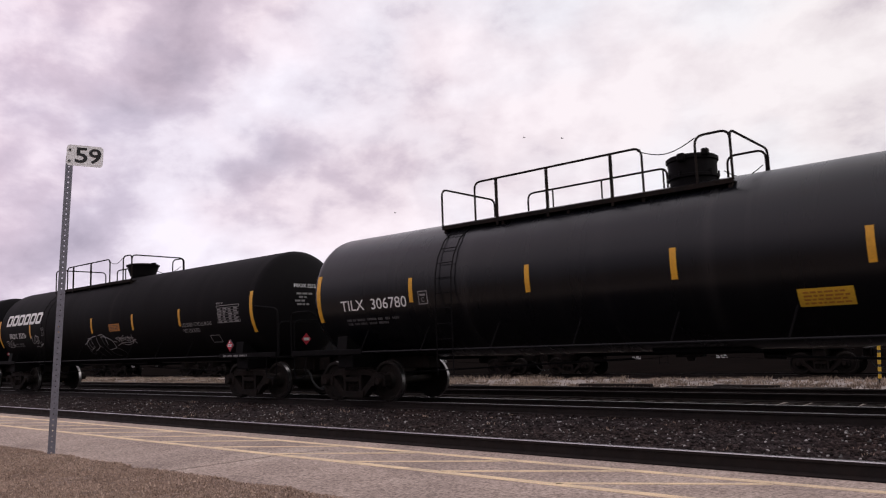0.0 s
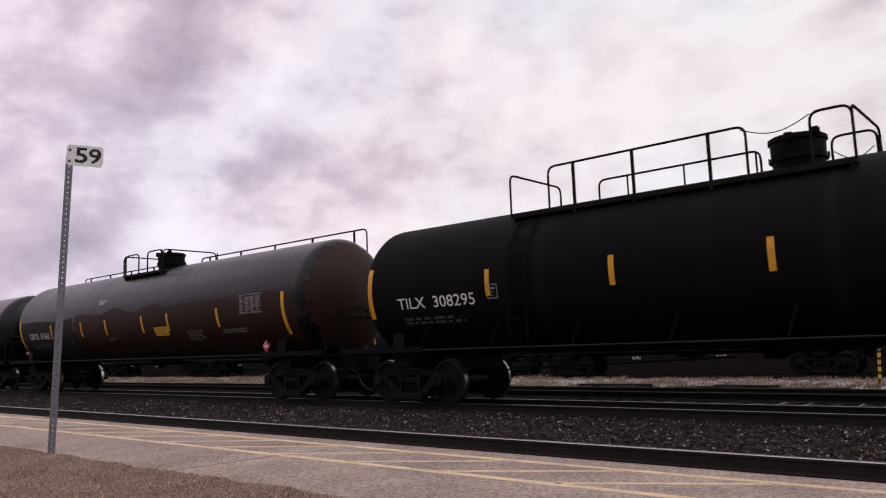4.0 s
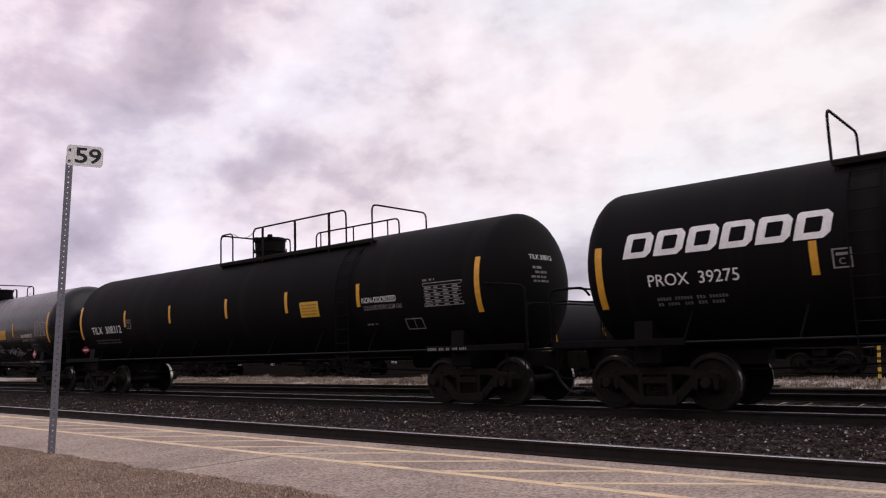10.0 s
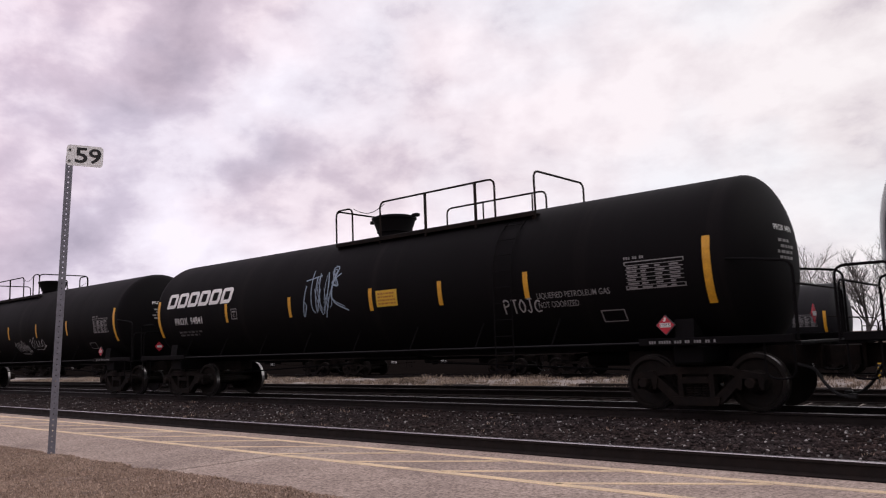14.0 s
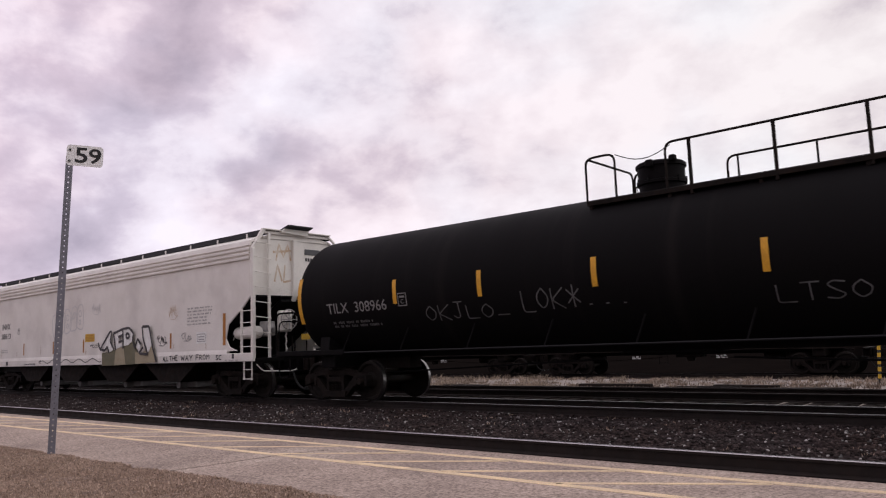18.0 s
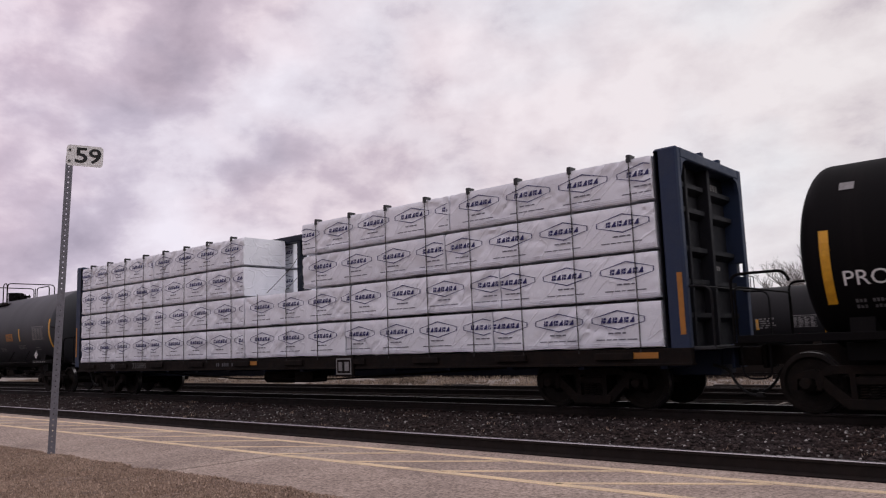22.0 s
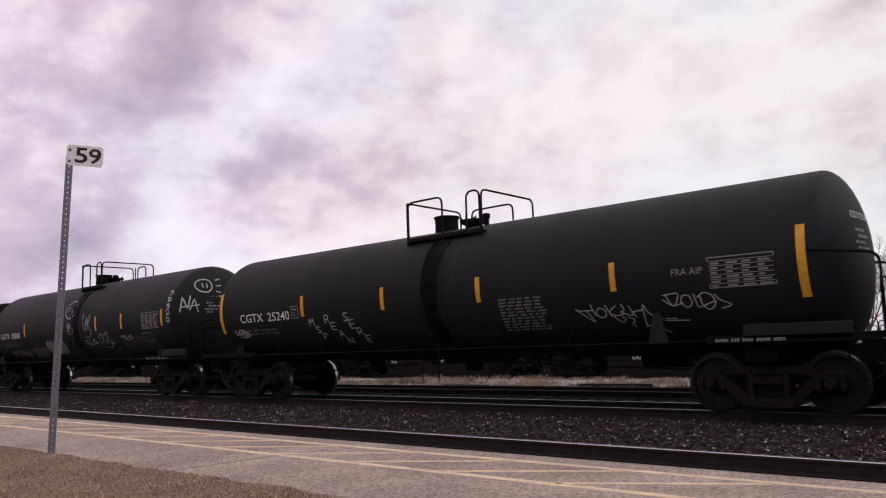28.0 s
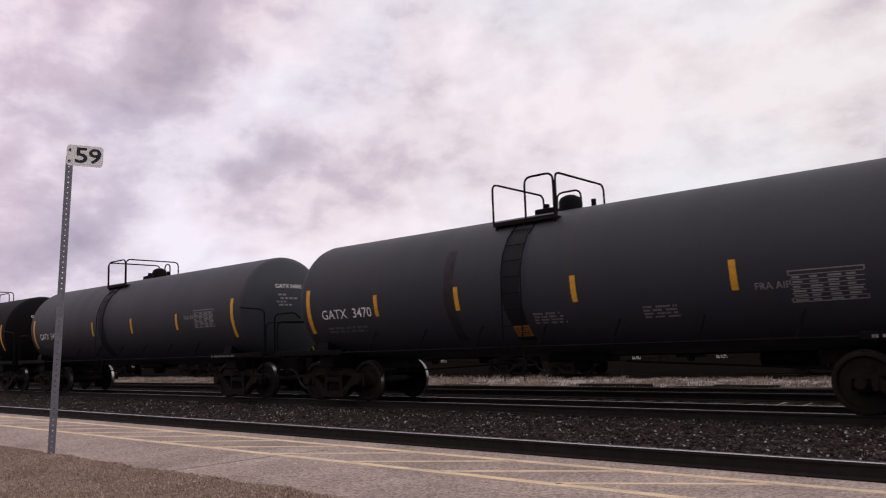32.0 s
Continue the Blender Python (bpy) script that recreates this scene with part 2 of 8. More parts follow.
M = {
    "black": material("black_tank_paint", (0.0026, 0.003, 0.0046), 0.27, spec=0.33, second=(0.004, 0.0038, 0.004), scale=0.7, streak=True, amount=0.5, bump=0.0012, bump_scale=3.0, drip=(0.016, 0.0155, 0.016)),
    "black_dull": material("dull_black_paint", (0.0066, 0.006, 0.0066), 0.62, spec=0.045, second=(0.0065, 0.006, 0.006), scale=0.6, streak=True, amount=0.5, bump=0.0012, bump_scale=3.0, drip=(0.014, 0.012, 0.012)),
    "grey_black": material("greyed_black_paint", (0.036, 0.038, 0.045), 0.52, spec=0.2, second=(0.042, 0.044, 0.051), scale=0.6, streak=True, amount=0.5, bump=0.0012, bump_scale=3.0, drip=(0.045, 0.044, 0.045)),
    "grey_faded": material("faded_grey_black_paint", (0.048, 0.05, 0.058), 0.52, spec=0.22, second=(0.054, 0.056, 0.063), scale=0.6, streak=True, amount=0.5, bump=0.0012, bump_scale=3.0, drip=(0.045, 0.044, 0.045)),
    "black_deep": material("deep_black_paint", (0.0055, 0.005, 0.0055), 0.56, spec=0.04, second=(0.0045, 0.004, 0.004), scale=0.6, streak=True, amount=0.5, bump=0.0012, bump_scale=3.0, drip=(0.012, 0.011, 0.011)),
    "dusty_black": material("dusty_black_paint", (0.015, 0.0148, 0.0165), 0.58, spec=0.12, second=(0.02, 0.0195, 0.021), scale=0.6, streak=True, amount=0.5, drip=(0.022, 0.021, 0.022)),
    "peeling": material("peeling_overpaint", (0.3, 0.28, 0.275), 0.65, second=(0.05, 0.045, 0.043), scale=7.0, detail=8.0, amount=1.0, third=(0.085, 0.06, 0.048), third_scale=3.4, speck=0.25),
    "peeling_brown": material("brown_peeling_overpaint", (0.13, 0.11, 0.1), 0.65, second=(0.012, 0.011, 0.01), scale=6.0, detail=8.0, amount=1.0, third=(0.06, 0.042, 0.03), third_scale=3.0, speck=0.25),
    "overpaint": material("dark_grey_overpaint", (0.03, 0.028, 0.03), 0.6, spec=0.25, second=(0.008, 0.0075, 0.008), scale=2.2, detail=7.0, amount=0.9, speck=0.2),
    "stain": material("brown_oil_stained_paint", (0.025, 0.0112, 0.0075), 0.5, spec=0.16, second=(0.034, 0.0148, 0.009), scale=1.0, streak=True, bump=0.001, bump_scale=5.0),
    "iron": material("grimy_cast_iron", (0.009, 0.0072, 0.0066), 0.8, spec=0.12, second=(0.022, 0.014, 0.0105), scale=5.0, bump=0.003, bump_scale=40),
    "wheel": material("rolled_steel_wheel", (0.011, 0.0092, 0.008), 0.7, 0.0, spec=0.15, second=(0.022, 0.0155, 0.0125), scale=4.0, bump=0.001),
    "tread": material("polished_wheel_tread", (0.3, 0.29, 0.285), 0.33, 1.0, second=(0.4, 0.385, 0.375), scale=20.0),
    "yellow": material("yellow_reflective_tape", (0.72, 0.36, 0.02), 0.45, second=(0.5, 0.24, 0.02), scale=9.0),
    "yellow_sign": material("yellow_panel_paint", (0.68, 0.42, 0.03), 0.5, second=(0.5, 0.3, 0.03), scale=5.0),
    "white": material("white_stencil_paint", (0.82, 0.82, 0.8), 0.6, second=(0.62, 0.61, 0.6), scale=7.0),
    "faded": material("faded_stencil_paint", (0.26, 0.25, 0.25), 0.7, second=(0.12, 0.115, 0.115), scale=8.0),
    "red": material("red_placard", (0.55, 0.02, 0.04), 0.45, second=(0.4, 0.02, 0.04), scale=9.0),
    "steel_rail": material("rusty_rail_steel", (0.011, 0.0078, 0.0068), 0.75, 0.0, spec=0.25, second=(0.02, 0.0125, 0.01), scale=4.0, bump=0.001),
    "rail_head": material("polished_rail_head", (0.4, 0.38, 0.39), 0.3, 1.0, second=(0.3, 0.27, 0.27), scale=8.0),
    "rail_head_dull": material("dull_rail_head", (0.24, 0.225, 0.23), 0.4, 1.0, second=(0.06, 0.05, 0.048), scale=8.0),
    "crack": material("dirt_filled_crack", (0.2, 0.16, 0.14), 0.95, spec=0.05, second=(0.3, 0.25, 0.22), scale=3.0, amount=0.9),
    "tie": material("creosoted_timber", (0.012, 0.0095, 0.008), 0.9, spec=0.1, second=(0.024, 0.018, 0.016), scale=6.0, per="object", bump=0.004, bump_scale=30),
    "asphalt": material("worn_pale_asphalt", (0.358, 0.284, 0.243), 0.95, spec=0.08, second=(0.235, 0.186, 0.162), scale=0.9, detail=9.0, amount=0.85, third=(0.45, 0.372, 0.315), third_scale=0.5, grain=32, bump=0.005, bump_scale=55, speck=0.55),
    "line": material("worn_yellow_road_paint", (0.74, 0.56, 0.35), 0.8, second=(0.46, 0.36, 0.26), scale=3.5, detail=8.0, amount=0.9, grain=60, bump=0.002, bump_scale=110, speck=0.3),
    "ballast": material("crushed_stone_ballast", (0.031, 0.0235, 0.0235), 0.95, spec=0.03, second=(0.014, 0.0108, 0.0105), scale=2.0, grain=25, bump=0.03, bump_scale=22, speck=0.4),
    "stone": material("ballast_stones", (0.036, 0.028, 0.0275), 0.85, spec=0.12, second=(0.034, 0.021, 0.016), scale=0.5, per="island", per_range=(0.35, 1.9), grain=40, bump=0.004, bump_scale=60),
    "stone_light": material("pale_ballast_stones", (0.306, 0.289, 0.281), 0.8, spec=0.3, second=(0.187, 0.17, 0.162), scale=2.0, per="island", per_range=(0.25, 1.5), grain=40),
    # near-black: the shade round the parked cars is put into this colour
    "cinder": material("shade_dark_ground", (0.006, 0.0048, 0.0045), 0.95, spec=0.0, second=(0.011, 0.0085, 0.0075), scale=0.6, grain=25, bump=0.02, bump_scale=14),
    "soil": material("bare_brown_soil", (0.13, 0.1, 0.08), 0.95, spec=0.05, second=(0.2, 0.16, 0.125), scale=0.4, third=(0.09, 0.075, 0.06), third_scale=2.5, grain=30, bump=0.02, bump_scale=14),
    "gravel_lot": material("pale_gravel", (0.25, 0.22, 0.2), 0.95, spec=0.05, second=(0.36, 0.32, 0.29), scale=0.35, third=(0.14, 0.12, 0.105), third_scale=0.9, grain=25, bump=0.02, bump_scale=14),
    "turf": material("dormant_turf", (0.208, 0.152, 0.123), 0.95, spec=0.05, second=(0.265, 0.199, 0.161), scale=1.2, third=(0.123, 0.0927, 0.0738), third_scale=4.0, grain=60, bump=0.02, bump_scale=45, speck=0.18),
    "blade": material("dry_grass_blades", (0.439, 0.327, 0.261), 0.85, spec=0.05, second=(0.297, 0.214, 0.172), scale=1.2, per="island", per_range=(0.65, 1.3), grain=20),
    "weed": material("bleached_weeds", (0.42, 0.335, 0.265), 0.85, spec=0.05, second=(0.15, 0.115, 0.09), scale=0.5, amount=0.9, per="island", per_range=(0.35, 1.35), grain=20),
    "bark": material("bare_tree_bark", (0.16, 0.14, 0.13), 0.9, second=(0.1, 0.085, 0.08), scale=3.0, per="object", grain=20),
    "sign_white": material("white_sign_sheet", (0.82, 0.81, 0.82), 0.4, second=(0.76, 0.75, 0.76), scale=6.0),
    "sign_black": material("black_sign_film", (0.015, 0.015, 0.017), 0.4),
    "hopper": material("weathered_pale_grey_paint", (0.79, 0.757, 0.718), 0.6, second=(0.68, 0.645, 0.603), scale=1.1, amount=0.8, third=(0.57, 0.535, 0.51), third_scale=0.6, bump=0.002, bump_scale=2.0),
    "hopper_roof": material("dark_grey_running_board", (0.07, 0.07, 0.078), 0.7, second=(0.11, 0.11, 0.115), scale=4.0),
    "wrap": material("white_plastic_lumber_wrap", (0.9, 0.915, 0.98), 0.27, second=(0.8, 0.81, 0.87), scale=1.2, per="object", per_range=(0.94, 1.04), bump=0.026, bump_scale=1.6, crease=2.6, speck=0.04),
    "logo": material("navy_print", (0.016, 0.016, 0.11), 0.5, second=(0.028, 0.028, 0.15), scale=9.0),
    "print_ink": material("grey_blue_print", (0.13, 0.13, 0.17), 0.5, second=(0.2, 0.2, 0.24), scale=9.0),
    # navy darkened for the centre beam's look against the sky
    "navy_dark": material("silhouette_navy_paint", (0.0075, 0.011, 0.022), 0.6, spec=0.25, second=(0.014, 0.018, 0.028), scale=3.0),
    "navy": material("navy_painted_steel", (0.02, 0.034, 0.075), 0.55, spec=0.3, second=(0.03, 0.04, 0.07), scale=3.0, bump=0.001, bump_scale=8),
    "navy_grime": material("dark_bulkhead_paint", (0.011, 0.012, 0.017), 0.65, spec=0.2, second=(0.022, 0.02, 0.022), scale=2.0, bump=0.002, bump_scale=6),
    "grating": material("dark_roof_grating", (0.036, 0.036, 0.04), 0.8, spec=0.15, second=(0.055, 0.055, 0.057), scale=6.0),
    "strap": material("black_banding", (0.02, 0.02, 0.022), 0.5),
    "spray_black": material("black_spray_paint", (0.03, 0.027, 0.03), 0.55),
    "spray_tan": material("tan_spray_paint", (0.36, 0.31, 0.21), 0.6, second=(0.28, 0.235, 0.15), scale=2.5),
    "spray_olive": material("olive_spray_paint", (0.115, 0.11, 0.065), 0.6, second=(0.17, 0.15, 0.085), scale=2.5),
    "spray_pale": material("faded_spray_paint", (0.55, 0.54, 0.54), 0.6, second=(0.6, 0.59, 0.58), scale=4.0),
    "spray_grey": material("grey_spray_paint", (0.33, 0.32, 0.32), 0.6, second=(0.4, 0.385, 0.38), scale=4.0),
    "spray_faint": material("thin_grey_spray_mist", (0.14, 0.137, 0.14), 0.6, second=(0.05, 0.05, 0.05), scale=5.0, amount=0.9),
    "spray_white": material("white_spray_paint", (0.5, 0.5, 0.5), 0.6, second=(0.3, 0.3, 0.31), scale=6.0),
    "spray_blue": material("pale_blue_spray_paint", (0.25, 0.32, 0.4), 0.6, second=(0.14, 0.19, 0.25), scale=6.0),
    "rust": material("rust_streak", (0.26, 0.13, 0.06), 0.85, second=(0.36, 0.25, 0.16), scale=6.0),
    "rust_pale": material("faded_orange_spray", (0.55, 0.4, 0.27), 0.7, second=(0.68, 0.62, 0.55), scale=7.0, amount=0.9),
    "stain_text": material("faded_brown_spray", (0.09, 0.05, 0.03), 0.7, second=(0.05, 0.03, 0.02), scale=5.0),
    "hose": material("black_rubber", (0.015, 0.015, 0.015), 0.7),
    "orange": material("faded_amber_panel", (0.42, 0.17, 0.025), 0.6, second=(0.3, 0.12, 0.02), scale=6.0),
    "galvanized_pole": material("zinc_post", (0.23, 0.23, 0.27), 0.5, 0.5, second=(0.135, 0.135, 0.162), scale=14.0),
}


# ---- mesh helpers ----
def bm_new():
    return bmesh.new()


def mesh_of(name, bm, mat, smooth=False):
    me = bpy.data.meshes.new(name)
    bm.to_mesh(me)
    bm.free()
    for q in (mat if isinstance(mat, (list, tuple)) else [mat]):
        me.materials.append(M[q])
    if smooth:
        me.polygons.foreach_set("use_smooth", [True] * len(me.polygons))
        me.set_sharp_from_angle(angle=radians(38))
    return me


def part(name, bm, mat, parent, label="", smooth=False):
    """Links a bmesh, or a mesh that other pieces share, as one object under a thing or a part."""
    me = bm if isinstance(bm, bpy.types.Mesh) else mesh_of(name, bm, mat, smooth)
    ob = new(name, me)
    ob.parent = parent
    if label:
        tagged(ob, label)
    return ob


SHARED = {}


def shared(key, maker, mat, smooth=False):
    if key not in SHARED:
        SHARED[key] = mesh_of(key, maker(), mat, smooth)
    return SHARED[key]


def thing(name, label, category, m=None, group="", kind=""):
    ob = new(name)
    ob.empty_display_size = 0.1
    if m is not None:
        ob.matrix_basis = m
    return tagged(ob, label, category, group, kind)


def box(bm, x0, x1, y0, y1, z0, z1, bev=0.0, mat=0):
    v = [bm.verts.new(p) for p in ((x0, y0, z0), (x1, y0, z0), (x1, y1, z0), (x0, y1, z0), (x0, y0, z1), (x1, y0, z1), (x1, y1, z1), (x0, y1, z1))]
    fs = [bm.faces.new([v[i] for i in q]) for q in ((3, 2, 1, 0), (4, 5, 6, 7), (0, 1, 5, 4), (1, 2, 6, 5), (2, 3, 7, 6), (3, 0, 4, 7))]
    for f in fs:
        f.material_index = mat
    if bev:
        bmesh.ops.bevel(bm, geom=list({e for f in fs for e in f.edges}), offset=bev, segments=1, affect="EDGES")
    return fs


def prism(bm, outline, y0, y1, axis="y"):
    """An outline (a, z) drawn out along y, or (y, z) drawn out along x."""
    put = (lambda a, b, c: (a, c, b)) if axis == "y" else ((lambda a, b, c: (c, a, b)) if axis == "x" else (lambda a, b, c: (a, b, c)))
    lo = [bm.verts.new(put(a, b, y0)) for a, b in outline]
    hi = [bm.verts.new(put(a, b, y1)) for a, b in outline]
    n = len(outline)
    fs = [bm.faces.new(lo), bm.faces.new(hi[::-1])]
    fs += [bm.faces.new((lo[i], hi[i], hi[(i + 1) % n], lo[(i + 1) % n])) for i in range(n)]
    bmesh.ops.recalc_face_normals(bm, faces=fs)
    return fs


def rod(bm, a, b, r, seg=8, r2=None):
    a, b = Vector(a), Vector(b)
    q = (b - a).to_track_quat("Z", "Y").to_matrix()
    r2 = r if r2 is None else r2
    ra = [bm.verts.new(a + q @ Vector((r * math.cos(2 * math.pi * i / seg), r * math.sin(2 * math.pi * i / seg), 0))) for i in range(seg)]
    rb = [bm.verts.new(b + q @ Vector((r2 * math.cos(2 * math.pi * i / seg), r2 * math.sin(2 * math.pi * i / seg), 0))) for i in range(seg)]
    for i in range(seg):
        bm.faces.new((ra[i], ra[(i + 1) % seg], rb[(i + 1) % seg], rb[i]))
    bm.faces.new(ra[::-1])
    bm.faces.new(rb)


def tube(bm, pts, r, seg=6):
    """A bent pipe through the points."""
    pts = [Vector(p) for p in pts]
    rings = []
    for i, p in enumerate(pts):
        d = (pts[min(i + 1, len(pts) - 1)] - pts[max(i - 1, 0)]).normalized()
        ref = Vector((0, 0, 1)) if abs(d.z) < 0.9 else Vector((1, 0, 0))
        if i and rings:
            ref = keep
        u = (ref - d * ref.dot(d)).normalized()
        keep = u
        w = d.cross(u)
        rings.append([bm.verts.new(p + u * (r * math.cos(2 * math.pi * k / seg)) + w * (r * math.sin(2 * math.pi * k / seg))) for k in range(seg)])
    for a, b in zip(rings, rings[1:]):
        for k in range(seg):
            bm.faces.new((a[k], a[(k + 1) % seg], b[(k + 1) % seg], b[k]))
    bm.faces.new(rings[0][::-1])
    bm.faces.new(rings[-1])


def bend(pts, r=0.12, n=4):
    """Rounds the corners of a line of points."""
    pts = [Vector(p) for p in pts]
    out = [pts[0]]
    for a, b, c in zip(pts, pts[1:], pts[2:]):
        ra = min(r, (a - b).length * 0.45, (c - b).length * 0.45)
        p, q = b + (a - b).normalized() * ra, b + (c - b).normalized() * ra
        for i in range(n + 1):
            t = i / n
            out.append(p * (1 - t) ** 2 + b * 2 * t * (1 - t) + q * t * t)
    return out + [pts[-1]]


def lathe(bm, profile, axis="x", seg=48, centre=(0, 0, 0), mats=None, closed=False):
    """Turns a profile of (place along the axis, radius) round it."""
    c = Vector(centre)
    rings = []
    for a, r in profile:
        ring = []
        for i in range(seg):
            u, w = r * math.cos(2 * math.pi * i / seg), r * math.sin(2 * math.pi * i / seg)
            ring.append(bm.verts.new(c + Vector({"x": (a, u, w), "y": (w, a, u), "z": (u, w, a)}[axis])))
        rings.append(ring)
    pairs = list(zip(rings, rings[1:])) + ([(rings[-1], rings[0])] if closed else [])
    for k, (p, q) in enumerate(pairs):
        for i in range(seg):
            f = bm.faces.new((p[i], p[(i + 1) % seg], q[(i + 1) % seg], q[i]))
            if mats:
                f.material_index = mats[k]
    if not closed:
        for ring in (rings[0], rings[-1]):
            if profile[0 if ring is rings[0] else -1][1] > 1e-4:
                bm.faces.new(ring[::-1] if ring is rings[0] else ring)
    bmesh.ops.recalc_face_normals(bm, faces=bm.faces[:])


# ---- the setting ----
def strip(name, x0, x1, y0, y1, z0, z1, mat, label, category="ground"):
    bm = bm_new()
    box(bm, x0, x1, y0, y1, z0, z1)
    return tagged(new(name, mesh_of(name, bm, mat)), label, category, kind="structure")


def grid_sheet(name, x0, x1, y0, y1, step, height, mat, label, category="ground"):
    """A sheet of uneven ground; height(x, y) gives its level."""
    nx, ny = int((x1 - x0) / step), int((y1 - y0) / step)
    verts = [(x0 + (x1 - x0) * i / nx, y0 + (y1 - y0) * j / ny, 0) for j in range(ny + 1) for i in range(nx + 1)]
    verts = [(x, y, height(x, y)) for x, y, _ in verts]
    faces = [(j * (nx + 1) + i, j * (nx + 1) + i + 1, (j + 1) * (nx + 1) + i + 1, (j + 1) * (nx + 1) + i) for j in range(ny) for i in range(nx)]
    me = bpy.data.meshes.new(name)
    me.from_pydata(verts, [], faces)
    me.materials.append(M[mat])
    me.polygons.foreach_set("use_smooth", [True] * len(me.polygons))
    return tagged(new(name, me), label, category, kind="structure")


def wob(x, y, s, a):
    return a * noise.noise(Vector((x * s, y * s, 3.7)))


strip("ground", -3000, 3000, -3000, 3000, -2.0, -1.35, "soil", "flat brown winter soil round the railway yard")


def yard_level(x, y):
    fall = max(0.0, min(1.0, (y - 26.5) / 4.5))
    return -0.3 - 0.52 * fall * fall * (3 - 2 * fall) + wob(x, y, 0.5, 0.05) + wob(x, y, 2.5, 0.025)


grid_sheet("yard_ground", -110, 40, 16.2, 27.6, 0.4, yard_level, "gravel_lot", "pale gravel and dirt of the railway yard")
# from here back the ground is painted dark for the parked cars' shade
grid_sheet("cinder_yard", -110, 40, 27.6, 33.2, 0.4, yard_level, "cinder", "yard ground beside the parked cars, shade painted in")
strip("yard_base", -420, 420, 16.3, 27.6, -1.35, -0.95, "gravel_lot", "pale gravel and dirt of the railway yard")
strip("cinder_base", -420, 420, 27.6, 33.2, -1.35, -0.96, "cinder", "yard ground beside the parked cars, shade painted in")
strip("cinder_ground", -420, 420, 33.2, 130, -1.35, -0.74, "cinder", "yard ground under the parked cars, shade painted in")
PLATFORM_Z = -0.17
strip("pavement", -160, 60, 4.87, 7.98, -1.35, PLATFORM_Z, "asphalt", "worn pale grey asphalt station platform", "platform")
grid_sheet("verge", -60, 20, -14, 4.93, 0.14, lambda x, y: -0.165 + wob(x, y, 1.3, 0.03) + wob(x, y, 5.0, 0.012) - (0.05 if y > 4.85 else 0), "turf",
           "dormant brown lawn beside the platform", "lawn")
strip("verge_bed", -160, 60, -60, 4.87, -1.35, -0.24, "turf", "brown soil under the dormant lawn", "lawn")


def ballast_level(x, y):
    shoulder = -0.168 - 0.13 * max(0.0, min(1.0, (11.9 - y) / 2.8)) - 0.12 * max(0.0, min(1.0, (y - 15.2) / 1.0))
    return shoulder + wob(x, y, 2.2, 0.03) + wob(x, y, 7.0, 0.015)


grid_sheet("ballast_bed", -130, 40, 8.06, 16.3, 0.16, ballast_level, "ballast", "dark crushed stone ballast under the track", "ballast")
strip("ballast_base", -420, 420, 7.98, 16.3, -1.35, -0.36, "ballast", "dark crushed stone ballast under the track", "ballast")


def line_paint():
    """Two yellow lines along the platform and the slanting hatch between them, worn in places."""
    z0, z1 = PLATFORM_Z, PLATFORM_Z + 0.004
    out, inn = 7.53, 6.48

    def stripe(name, a, b, w):
        bm = bm_new()
        a, b = Vector((*a, 0)), Vector((*b, 0))
        n = Vector((-(b - a).y, (b - a).x, 0)).normalized() * w / 2
        pts = [a + n, a - n, b - n, b + n]
        prism(bm, [(p.x, p.y) for p in pts], z0, z1, "z")
        return tagged(new(name, mesh_of(name, bm, "line")), "worn yellow line painted on the asphalt", "line marking", "platform line markings", "structure")

    stripe("line_marking", (-160, out), (60, out), 0.12)
    stripe("line_marking", (-160, inn), (60, inn), 0.125)
    for i in range(-46, 14):
        x = -4.22 + i * 1.5
        stripe("line_marking", (x, inn + 0.05), (x + 1.76, out - 0.06), 0.085)


line_paint()


def asphalt_crack(pts, w):
    """A thin crack that wanders over the platform."""
    rnd = random.Random(17)
    line = []
    for (x0, y0), (x1, y1) in zip(pts, pts[1:]):
        for k in range(8):
            line.append((x0 + (x1 - x0) * k / 8 + rnd.uniform(-0.02, 0.02), y0 + (y1 - y0) * k / 8 + rnd.uniform(-0.02, 0.02)))
    bm = bm_new()
    for (x0, y0), (x1, y1) in zip(line, line[1:]):
        h = w * rnd.uniform(0.5, 1.2) / 2
        prism(bm, [(x0 - h, y0 - h), (x1 - h, y1 - h), (x1 + h, y1 + h), (x0 + h, y0 + h)], PLATFORM_Z, PLATFORM_Z + 0.006, "z")
    tagged(new("asphalt_crack", mesh_of("asphalt_crack", bm, "crack")), "dirt-filled crack across the asphalt", "crack", kind="structure")


asphalt_crack(((-8.69, 4.96), (-8.62, 5.5), (-8.58, 6.0), (-8.48, 6.67), (-8.3, 7.2)), 0.006)


# ---- rails and ties ----
def rail_profile():
    return [(-0.07, -0.172), (0.07, -0.172), (0.07, -0.16), (0.012, -0.14), (0.01, -0.045), (0.036, -0.035), (0.037, -0.008), (0.028, 0), (-0.028, 0), (-0.037, -0.008),
            (-0.036, -0.035), (-0.01, -0.045), (-0.012, -0.14), (-0.07, -0.16)]


def rail(y, z, parent, x0=-420, x1=420, head="rail_head_dull", name="rail", label=""):
    bm = bm_new()
    pr = rail_profile()
    fs = prism(bm, [(a, b) for a, b in pr], x0, x1, "x")
    bm.normal_update()
    for f in fs:
        if f.calc_center_median().z > -0.005:
            f.material_index = 1
    ob = part(name, bm, ["steel_rail", head], parent, label)
    ob.location = (0, y, z)
    return ob


